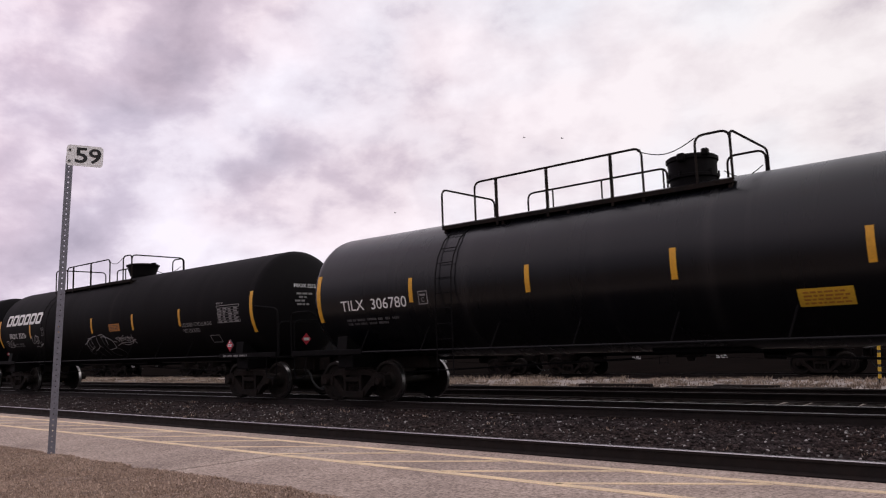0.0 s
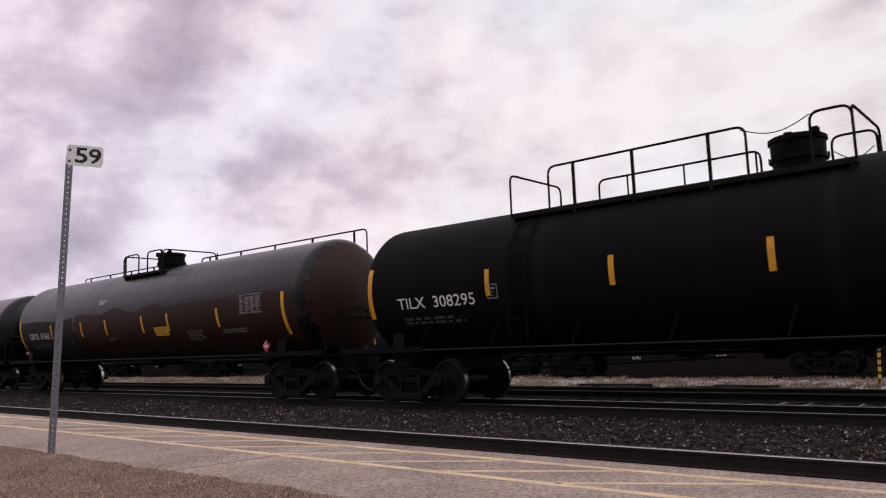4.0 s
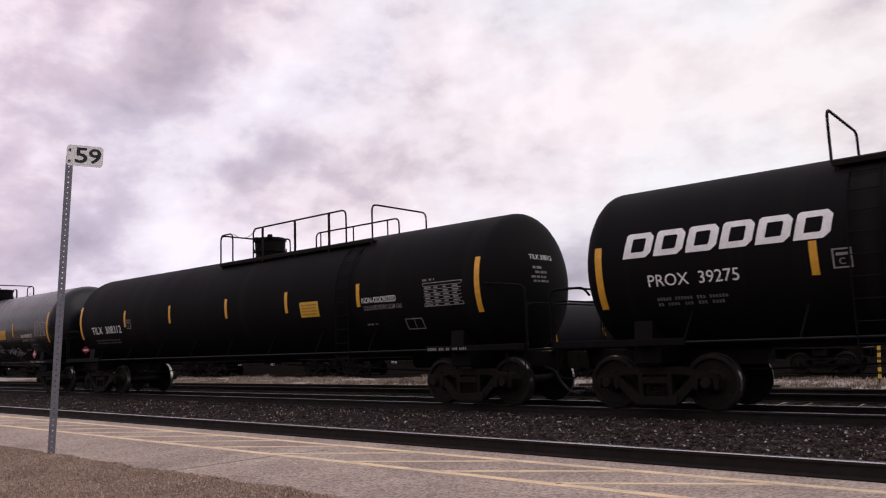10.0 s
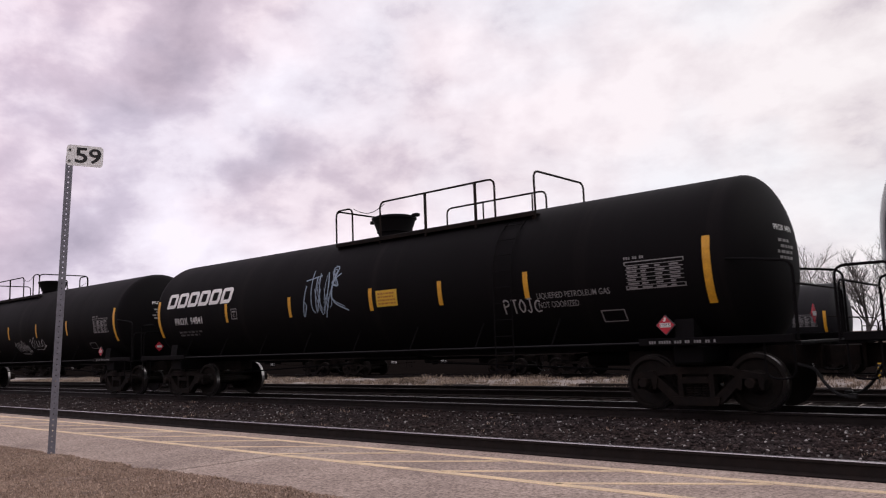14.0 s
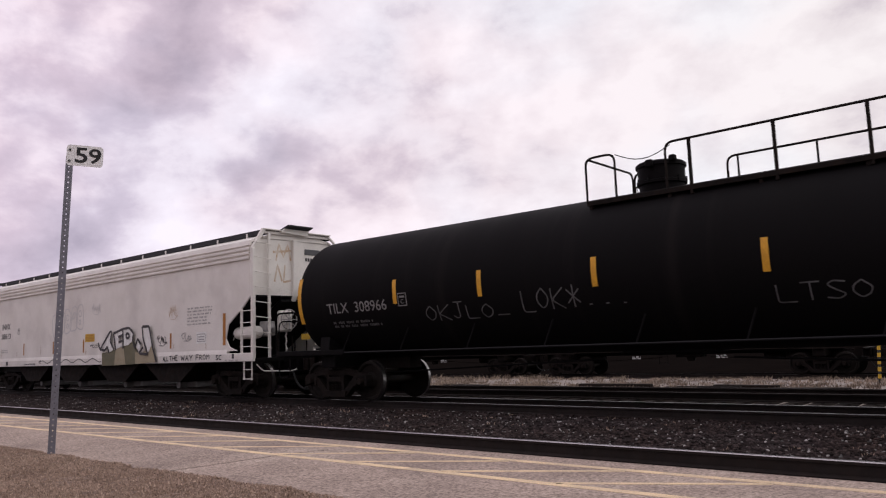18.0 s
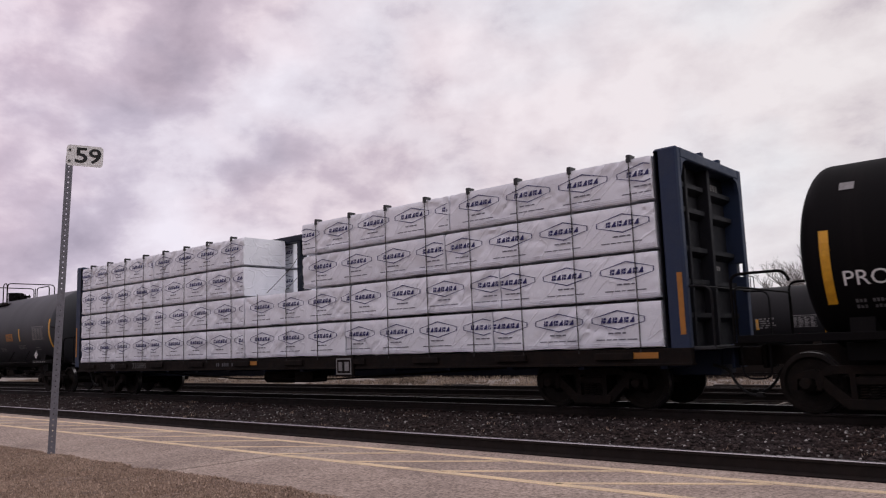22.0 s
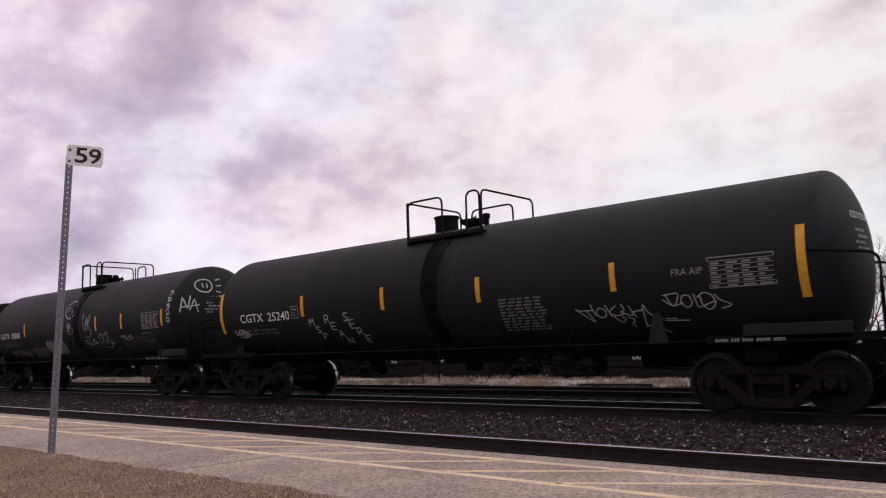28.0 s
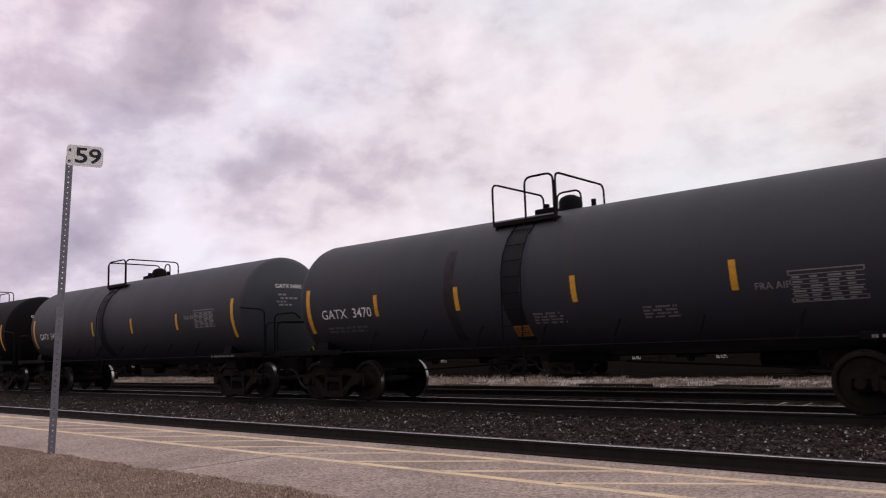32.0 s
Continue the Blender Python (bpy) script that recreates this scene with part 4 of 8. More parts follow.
def curved(pts, n=4):
    """A smooth line through points."""
    pts = [Vector((a, b, 0)) for a, b in pts]
    out = []
    for i in range(len(pts) - 1):
        p0, p1, p2, p3 = pts[max(0, i - 1)], pts[i], pts[i + 1], pts[min(len(pts) - 1, i + 2)]
        for k in range(n):
            t = k / n
            out.append(0.5 * (2 * p1 + (p2 - p0) * t + (2 * p0 - 5 * p1 + 4 * p2 - p3) * t * t + (3 * p1 - p0 - 3 * p2 + p3) * t ** 3))
    return out + [pts[-1]]


def drawing(car, side, x, z, w, h, strokes, mat="spray_white", thick=0.03, label="spray-paint tag of looping strokes", off=0.007):
    """Spray-paint strokes given in a unit box: u, v, u, v ..."""
    lines = [curved([(w * a, h * b) for a, b in zip(q[::2], q[1::2])]) for q in strokes]
    part("graffiti", side.wrap(ribbon(lines, thick), x, z, off), mat, car, label)


# large bubble outline, half washed away
BUBBLES = ((0.055, 0.46, 0.07, 0.67, 0.15, 0.81, 0.3, 0.93, 0.43, 0.965), (0.055, 0.46, 0.1, 0.4, 0.18, 0.47, 0.23, 0.49), (0.165, 0.88, 0.245, 0.86, 0.24, 0.51), (0.155, 0.86, 0.15, 0.6, 0.18, 0.47),
           (0.43, 0.965, 0.415, 0.74, 0.4, 0.53, 0.27, 0.4, 0.2, 0.35), (0.49, 0.98, 0.62, 1, 0.695, 0.895), (0.555, 0.91, 0.68, 0.895, 0.67, 0.58), (0.695, 0.895, 0.82, 0.79, 0.865, 0.63, 0.85, 0.455, 0.71, 0.385, 0.63, 0.385), (0, 0.65, 0.08, 0.72))
BUBBLES_LOW = ((0.03, 0.39, 0.055, 0.21, 0.12, 0.175, 0.14, 0.3), (0.265, 0.39, 0.29, 0.21, 0.32, 0.03), (0.4, 0.53, 0.47, 0.49, 0.51, 0.175, 0.49, 0.1), (0.57, 0.88, 0.585, 0.6, 0.63, 0.32, 0.68, 0.1, 0.8, 0.05), (0.85, 0.455, 0.945, 0.35, 0.99, 0.21, 0.99, 0.1))
# a fast tag with a long lead-in, crossed zigzags, ovals and a dashed tail
SWIRL = ((0, 0.8, 0.12, 0.7, 0.3, 0.35), (0.1, 0.4, 0.2, 0.6, 0.3, 0.55, 0.2, 0.3, 0.38, 0.25), (0.3, 0.75, 0.36, 0.3, 0.42, 0.8, 0.46, 0.3), (0.46, 0.98, 0.5, 0.6, 0.62, 0.05), (0.48, 0.4, 0.56, 0.75, 0.6, 0.35),
         (0.66, 0.45, 0.66, 0.8, 0.76, 0.85, 0.82, 0.5, 0.66, 0.35, 0.78, 0.3, 0.84, 0.2), (0.7, 0.5, 0.88, 0.48), (0.91, 0.47, 0.94, 0.47), (0.96, 0.48, 1.0, 0.48), (0.3, 0.3, 0.6, 0.36, 0.75, 0.25))
# tall crossed strokes, spiky below
SPIKES = ((0.115, 0.68, 0.04, 0.12, 0.12, 0.3, 0.06, 0.4), (0.1, 0.78, 0.42, 0.85), (0.23, 0.97, 0.23, 0.32, 0.29, 0.17), (0.33, 0.85, 0.33, 0.17, 0.42, 0.6), (0.38, 0.9, 0.44, 0.12, 0.58, 0.6, 0.54, 0.9), (0.65, 0.6, 0.5, 0.07),
          (0.8, 0.85, 0.65, 0.7, 0.77, 0.63, 0.63, 0.95, 0.73, 0.95, 0.65, 0.41, 0.96, 0.17))


def drip_band(car, side, x, z0, z1, w, seed, mat="black_dull"):
    """A dark band of spilled product with wavering edges, running down the side."""
    bm = bm_new()
    n = 26
    rows = []
    for i in range(n + 1):
        y = (z1 - z0) * i / n
        a = w * (0.5 + 0.22 * noise.noise(Vector((y * 1.6, seed, 0))))
        b = w * (0.5 + 0.22 * noise.noise(Vector((y * 1.6, seed, 7))))
        rows.append((bm.verts.new((-a, y, 0)), bm.verts.new((b, y, 0))))
    for p, q in zip(rows, rows[1:]):
        bm.faces.new((p[0], p[1], q[1], q[0]))
    part("dark_streak", side.wrap(bm, x, z0, 0.003), mat, car, "dark streak of spilled product")


# ---- tank cars ----
def tank_mesh(r, zc, end, deep, seams, rear=None):
    bm = bm_new()
    prof = []
    for i in range(13):
        a = math.pi / 2 * i / 12
        prof.append((-((rear or end) + deep * math.cos(a)), max(0.0005, r * math.sin(a))))
    k = 0
    for x in seams:
        prof += [(x - 0.05, r), (x - 0.02, r), (x - 0.012, r + 0.0003), (x, r + 0.0009), (x + 0.012, r + 0.0003), (x + 0.02, r), (x + 0.05, r)]
    for i in range(13):
        a = math.pi / 2 * (1 - i / 12)
        prof.append((end + deep * math.cos(a), max(0.0005, r * math.sin(a))))
    lathe(bm, prof, "x", 72, (0, 0, zc))
    return bm


def rail_piece(car, name, pts, r=0.021, mat="black_dull", label=""):
    bm = bm_new()
    tube(bm, bend(pts, 0.16, 4), r, 7)
    return part(name, bm, mat, car, label, True)


def ladder(car, r, zc, x, z0, z1, w=0.42, mat="black_dull"):
    """A side ladder that follows the tank, with rungs a foot apart."""
    def at(z, off=0.07):
        h = max(-1, min(1, (z - zc) / r))
        y = -(r + off) * math.cos(math.asin(h)) if z > zc else -(r + off)
        return y
    for s in (-1, 1):
        bm = bm_new()
        zs = [z0 + (z1 - z0) * i / 9 for i in range(10)]
        tube(bm, [(x + s * w / 2, at(z), z) for z in zs], 0.013, 6)
        part("ladder_rail", bm, mat, car)
    z = z0 + 0.1
    while z < z1:
        bm = bm_new()
        rod(bm, (x - w / 2, at(z), z), (x + w / 2, at(z), z), 0.01, 6)
        part("ladder_rung", bm, mat, car)
        z += 0.31


def dome(car, x, top, style, mat):
    bm = bm_new()
    if style == "drum":
        lathe(bm, [(top - 0.1, 0.41), (top + 0.08, 0.41), (top + 0.09, 0.455), (top + 0.14, 0.455), (top + 0.15, 0.425), (top + 0.4, 0.43), (top + 0.41, 0.46), (top + 0.47, 0.46), (top + 0.5, 0.42), (top + 0.53, 0.001)], "z", 32, (x, 0, 0))
        for k in range(10):
            a = k * math.pi / 5 + 0.2
            rod(bm, (x + 0.45 * math.cos(a), 0.45 * math.sin(a), top + 0.1), (x + 0.45 * math.cos(a), 0.45 * math.sin(a), top + 0.2), 0.018, 6)
        box(bm, x - 0.07, x + 0.07, -0.53, -0.42, top + 0.36, top + 0.5, 0.02)
        box(bm, x + 0.3, x + 0.42, -0.34, -0.22, top + 0.44, top + 0.56, 0.02)
    elif style == "bowl":
        lathe(bm, [(top - 0.1, 0.39), (top + 0.04, 0.39), (top + 0.05, 0.43), (top + 0.1, 0.43), (top + 0.29, 0.5), (top + 0.36, 0.515), (top + 0.37, 0.55), (top + 0.42, 0.55), (top + 0.45, 0.47), (top + 0.48, 0.001)], "z", 32, (x, 0, 0))
        for a in (0.1, math.pi - 0.1):
            box(bm, x + math.cos(a) * 0.72 - 0.1, x + math.cos(a) * 0.72 + 0.1, -0.06, 0.06, top + 0.36, top + 0.44, 0.02)
    elif style == "small":
        lathe(bm, [(top - 0.1, 0.27), (top + 0.3, 0.27), (top + 0.31, 0.3), (top + 0.35, 0.3), (top + 0.37, 0.001)], "z", 24, (x - 0.55, 0, 0))
        lathe(bm, [(top - 0.1, 0.2), (top + 0.1, 0.2), (top + 0.11, 0.32), (top + 0.17, 0.32), (top + 0.19, 0.1), (top + 0.25, 0.001)], "z", 24, (x + 0.25, 0, 0))
        for k in range(8):
            a = k * math.pi / 4
            rod(bm, (x + 0.25 + 0.28 * math.cos(a), 0.28 * math.sin(a), top + 0.08), (x + 0.25 + 0.28 * math.cos(a), 0.28 * math.sin(a), top + 0.23), 0.02, 6)
        rod(bm, (x + 0.75, -0.2, top - 0.1), (x + 0.75, -0.2, top + 0.2), 0.06, 10)
        box(bm, x + 0.68, x + 0.82, -0.27, -0.13, top + 0.12, top + 0.24, 0.02)
    else:
        lathe(bm, [(top - 0.1, 0.24), (top + 0.18, 0.24), (top + 0.26, 0.2), (top + 0.31, 0.1), (top + 0.33, 0.001)], "z", 20, (x, 0, 0))
        box(bm, x - 0.75, x - 0.3, -0.2, 0.2, top - 0.05, top + 0.1, 0.02)
        rod(bm, (x - 0.55, -0.05, top), (x - 0.55, -0.05, top + 0.2), 0.07, 10)
        rod(bm, (x + 0.5, 0.05, top - 0.05), (x + 0.5, 0.05, top + 0.17), 0.05, 10)
    return part("dome_housing" if style in ("drum", "bowl") else "valve_housing", bm, mat, car, "black steel housing over the valves on top", True)


def walkway(car, r, zc, x0, x1, near, far, posts, mat="iron", rise=0.84):
    """Side plates on top of the tank and their rails. near, far: stretches of rail along each side; posts: uprights of the near rail."""
    zp = zc + math.sqrt(r * r - 0.9) + 0.13
    zr = zp + rise
    for s in (-1, 1):
        bm = bm_new()
        box(bm, x0, x1, s * 0.72 - 0.25, s * 0.72 + 0.25, zp - 0.03, zp, 0.006)
        box(bm, x0, x1, s * 0.96 - 0.02, s * 0.96 + 0.02, zp - 0.055, zp + 0.03, 0.005)
        n = max(2, int((x1 - x0) / 1.3))
        for i in range(n + 1):
            x = x0 + 0.06 + (x1 - x0 - 0.12) * i / n
            prism(bm, [(s * 0.95, zp - 0.03), (s * 0.5, zp - 0.03), (s * 0.5, zp - 0.05), (s * 0.93, zp - 0.24)], x - 0.03, x + 0.03, "x")
        part("walkway_plate", bm, mat, car, "narrow steel walkway plate")
    for x in (x0, x1):
        k = 0.95
        rail_piece(car, "end_rail", [(x, -k, zp), (x, -k, zr), (x, k, zr), (x, k, zp)], 0.022, mat)
    for y, runs in ((-0.95, near), (0.95, far)):
        for a, b in runs:
            rail_piece(car, "side_rail", [(a, y, zp), (a, y, zr), (b, y, zr), (b, y, zp)], 0.022, mat)
    for x in posts:
        bm = bm_new()
        box(bm, x - 0.025, x + 0.025, -0.975, -0.935, zp - 0.12, zr)
        part("rail_post", bm, mat, car)
        bm = bm_new()
        rod(bm, (x + 0.15, 0.95, zp), (x + 0.15, 0.95, zr), 0.02, 6)
        part("rail_post", bm, mat, car)
    return zp, zr


def underside(car, r, zc, half, end, mat, pressure):
    """Saddles over the trucks, the long side hand pipe and its struts, end steps and brake gear."""
    low = zc - r
    for s in (-1, 1):
        bm = bm_new()
        prism(bm, [(-1.42, 1.06), (1.42, 1.06), (1.36, 1.5 if pressure else 1.4), (0.9, 1.2), (0.3, 1.0), (-0.3, 1.0), (-0.9, 1.2), (-1.36, 1.5 if pressure else 1.4)], s * half - 0.16, s * half + 0.16, "x")
        box(bm, s * half - 0.25, s * half + 0.25, -1.3, 1.3, 0.78, 1.06, 0.02)
        part("saddle", bm, mat, car)
        for y in (-1, 1):
            bm = bm_new()
            a, b = sorted((s * (half - 0.75), s * (half + 1.7)))
            box(bm, a, b, y * 1.47 - 0.03, y * 1.47 + 0.03, 1.08, 1.2, 0.008)
            part("side_sill", bm, mat, car)
            # corner grab pipe
            e = half + 1.75
            rail_piece(car, "grab_pipe", [(s * (end - 0.1), y * 1.36, 2.42), (s * (end + 0.05), y * 1.46, 2.4), (s * e, y * 1.46, 2.28), (s * e, y * 1.46, 1.1)] if s > 0 else
                       [(s * (end + 0.3), y * 1.3, 2.0), (s * (end + 0.34), y * 1.44, 2.14), (s * e, y * 1.46, 2.14), (s * e, y * 1.46, 1.1)], 0.022, mat)
            # sill step hanging below the corner
            rail_piece(car, "step", [(s * (e - 0.5), y * 1.44, 1.08), (s * (e - 0.5), y * 1.44, 0.55), (s * (e - 0.08), y * 1.44, 0.55), (s * (e - 0.08), y * 1.44, 1.08)], 0.016, mat)
        rail_piece(car, "end_pipe", [(s * (half + 1.72), -1.4, 1.14), (s * (half + 1.72), -1.4, 1.95), (s * (half + 1.72), 1.4, 1.95), (s * (half + 1.72), 1.4, 1.14)], 0.018, mat)
        bm = bm_new()
        a, b = sorted((s * (half + 1.42), s * (half + 1.78)))
        box(bm, a, b, -1.45, 1.45, 1.04, 1.09, 0.008)
        part("end_walk", bm, mat, car)
    for y in (-1, 1):
        bm = bm_new()
        rod(bm, (-half + 0.6, y * 1.46, 1.13), (half - 0.6, y * 1.46, 1.13), 0.02, 6)
        part("hand_pipe", bm, "dusty_black" if pressure else mat, car, "long thin hand pipe under the tank")
    n = int(half)
    for i in range(-n // 2, n // 2 + 1):
        x = i * 2 * (half - 1.6) / n
        bm = bm_new()
        rod(bm, (x, -1.46, 1.13), (x + 0.12, -1.3, 1.62 if pressure else 1.55), 0.018, 6)
        part("strut", bm, mat, car)
    bm = bm_new()
    lathe(bm, [(-0.5, 0.001), (-0.46, 0.17), (0.46, 0.17), (0.5, 0.001)], "x", 20, (half - 2.2, 0.3, low - 0.1))
    rod(bm, (half - 1.7, 0.3, low - 0.1), (half - 0.4, 0.1, low - 0.05), 0.02, 6)
    part("brake_reservoir", bm, mat, car)
    for k in (-1, 1):
        bm = bm_new()
        rod(bm, (k * 1.2, -0.35, low - 0.12), (k * (half - 0.9), -0.3, 0.62), 0.02, 6)
        part("brake_rod", bm, mat, car)
    bm = bm_new()
    if pressure:
        box(bm, -0.9, 0.9, -0.28, 0.28, low - 0.05, low + 0.1, 0.03)
    else:
        lathe(bm, [(low - 0.3, 0.12), (low - 0.26, 0.2), (low - 0.02, 0.22), (low + 0.1, 0.3)], "z", 16, (0.1, 0, 0))
        box(bm, -0.55, 0.75, -0.3, 0.3, low - 0.12, low + 0.06, 0.03)
    part("bottom_fitting", bm, mat, car)


def tank_car(x, half, look_of, style, lead, stripes, zs, label, mirror=False, plat=None, rear=None, front=None, round_at=None, whole_rail=False):
    """A tank car with its centre at x along the train. style: pressure or general; lead: lettering height line."""
    pressure = style in ("drum", "bowl")
    r, zc = (1.48, 2.45) if pressure else (1.45, 2.375)
    if style == "long":
        r, zc, pressure = 1.53, 2.53, True
    if round_at:
        r, zc = round_at
    end, deep = (half + 0.72, 0.62) if pressure else (half + 0.64, 0.52)
    rear, end = rear or end, front or end
    body = look_of
    trim = "black_dull"
    car = thing("tank_car", label, "tank car", pose(x, TRACK_Y, 0), "cars of the passing freight train")
    seams = [-rear + 0.06] + [(-half + 2 * half * i / 5) for i in range(6)] + [end - 0.06]
    key = "tank_%s_%.2f_%.2f_%.2f_%.2f_%s" % (style, r, half, rear, end, body)
    me = shared(key, lambda: tank_mesh(r, zc, end, deep, seams, rear), body, True)
    part("tank", me, body, car, "long welded tank with dished ends")
    top = zc + r
    k = -1 if mirror else 1

    def flip(runs):
        return [tuple(sorted((k * a, k * b))) for a, b in runs]
    if style in ("drum", "bowl"):
        tail, head, near, posts = (-5.18, 1.04, [(-4.28, -0.52), (0.45, 1.04)], (-3.66, -2.33, -0.95) if mirror else (-3.72, -2.51, -1.13)) if style == "drum" else (-4.75, 1.05, [(-3.78, -0.47), (0.47, 1.05)], (-3.28, -1.88))
        if whole_rail:
            near, posts = [(-3.78, 1.05)], (-1.75, -0.4)
        a, b = sorted((k * tail, k * head))
        zp, zr = walkway(car, r, zc, a, b, flip(near), flip([(tail + 0.95, -0.9), (0.3, 1.0)]), [k * q for q in posts])
        dome(car, 0.0, top, style, "black_dull")
        ladder(car, r, zc, k * (tail + 0.45), 0.62, zp, 0.42)
        if body == "black_dull" and style == "drum":
            drip_band(car, Barrel(r, zc), k * (tail + 0.45), 1.25, zc + r * 0.95, 0.5, int(-x) % 97, "black_deep")
        for s, (p, q) in enumerate((((k * -0.6, -0.93, zr - 0.05), (k * 0.45, -0.93, zr - 0.02)), ((k * 0.5, 0.2, top + 0.2), (k * 0.95, 0.9, zp + 0.55)))):
            pts = [tuple(p[i] + (q[i] - p[i]) * t / 8 - (0.16 * math.sin(math.pi * t / 8) if i == 2 else 0) for i in range(3)) for t in range(9)]
            bm = bm_new()
            tube(bm, pts, 0.009, 5)
            part("safety_chain", bm, trim, car)
    elif style == "long":
        zp, zr = walkway(car, r, zc, -1.35, 1.15, [(-1.22, -0.36), (0.2, 1.08)], [], [-1.22, 1.08], rise=0.67)
        dome(car, 0.0, top, "drum", "black_dull")
        # a hand rail along the far side of the top, on short posts
        zl = zc + math.sqrt(r * r - 0.9)
        for a, b in ((-8.4, -0.7), (0.3, 8.4)):
            rail_piece(car, "top_rail", [(a, 0.95, zl), (a, 0.95, zl + 0.7), (b, 0.95, zl + 0.7), (b, 0.95, zl)], 0.022, trim)
            for i in range(5):
                q = a + 0.5 + (b - a - 1.0) * i / 4
                bm = bm_new()
                box(bm, q - 0.025, q + 0.025, 0.93, 0.97, zl - 0.02, zl + 0.7)
                part("rail_post", bm, trim, car)
    else:
        p0, p1, near = plat
        zp, zr = walkway(car, r, zc, p0, p1, near, [(p0 + 0.35, p1 - 0.55)], [near[0][0]] if len(near) > 1 else [])
        dome(car, 0.95 if style == "bowl_short" else (0.1 if p0 > -0.5 else 0.0), top, "bowl" if style == "bowl_short" else style, "black_dull")
        mid = (p0 + p1) / 2
        ladder(car, r, zc, mid, 0.5, zp, 0.45)
        # dark band of spilled product under the hatch
        drip_band(car, Barrel(r, zc), mid - 0.06, 1.25, zc + r * 0.95, 0.42, int(-x) % 97, "dusty_black" if body in ("grey_black", "grey_faded") else "black_deep")
    underside(car, r, zc, half, end, "black_dull", pressure)
    car_ends(car, half, 2.04, "iron")
    for s in (-1, 1):
        truck(car, s * half)
    side = Barrel(r, zc)
    z0, z1 = zs
    for q in stripes:
        if abs(q) > half + 0.2:
            stripe_at(car, side, q, z0 - 0.3, z1 + 0.3, 0.13)
        else:
            stripe_at(car, side, q, z0, z1)
    TANK_CARS.append((car, side, end, deep, r, zc))
    CARS.append((car, x))
    return car, side


def head_wrap(bm, end, deep, r, zc, y, z):
    """Lays a flat mark on the dished head that faces forward."""
    for v in bm.verts:
        yy, zz = y + v.co.x, z + v.co.y
        d = max(0.0, 1 - (yy * yy + (zz - zc) ** 2) / (r * r))
        v.co = Vector((end + deep * math.sqrt(d) + 0.008, yy, zz))
    bm.normal_update()
    for f in bm.faces:
        if f.normal.x < 0:
            f.normal_flip()
    return bm


def head_words(car, side, lines, end, deep, r, zc, y, z):
    """Small white print on the leading tank head: the number, then rows too small to read."""
    for i, (words, h) in enumerate(lines):
        if words:
            bm = text_bm(words, h)
        else:
            rects, u = [], 0.06 * (i % 3)
            for k in range(random.randint(2, 4)):
                w = random.uniform(0.06, 0.16)
                rects.append((u, u + w, 0, h))
                u += w + 0.035
            bm = quads(rects, 1)
        head_wrap(bm, end, deep, r, zc, y, z)
        p = part("head_lettering", bm, "faded" if i else "white", car)
        if not words:
            tagged(p, "row of small unreadable print", kind="stuff")
        z -= h * 1.9


CARS, TANK_CARS = [], []


# ---- the passing train, first car to last ----
def patch(car, side, x, z, w, h, seed, mat="spray_grey", name="paint_patch", label="ragged painted-over patch", ragged=1.0):
    """A ragged blot: columns of uneven height."""
    rnd = random.Random(seed)
    n = max(6, int(w / 0.07))
    m = max(4, int(h / 0.12))
    bm = bm_new()
    rows = []
    for i in range(n + 1):
        u = w * i / n
        taper = min(1.0, 5.0 * min(i, n - i) / n + 0.25) if ragged > 0.5 else 1.0
        lo = h * 0.5 * (1 - taper * (0.75 + 0.25 * ragged * noise.noise(Vector((i * 0.3 * ragged, seed, 0)))))
        hi = h * 0.5 * (1 + taper * (0.7 + 0.5 * ragged * noise.noise(Vector((i * 0.3 * ragged, seed, 5))) + ragged * rnd.uniform(-0.05, 0.05)))
        if ragged > 0.5:
            lo += 0.07 * h * ragged * noise.noise(Vector((i * 0.95, seed, 11)))
            hi += 0.08 * h * ragged * noise.noise(Vector((i * 0.8, seed, 17)))
            hi = max(hi, lo + 0.03)
        rows.append([bm.verts.new((u, lo + (hi - lo) * k / m, 0)) for k in range(m + 1)])
    for a, b in zip(rows, rows[1:]):
        for k in range(m):
            bm.faces.new((a[k], b[k], b[k + 1], a[k + 1]))
    part(name, side.wrap(bm, x, z, 0.003), mat, car, label)


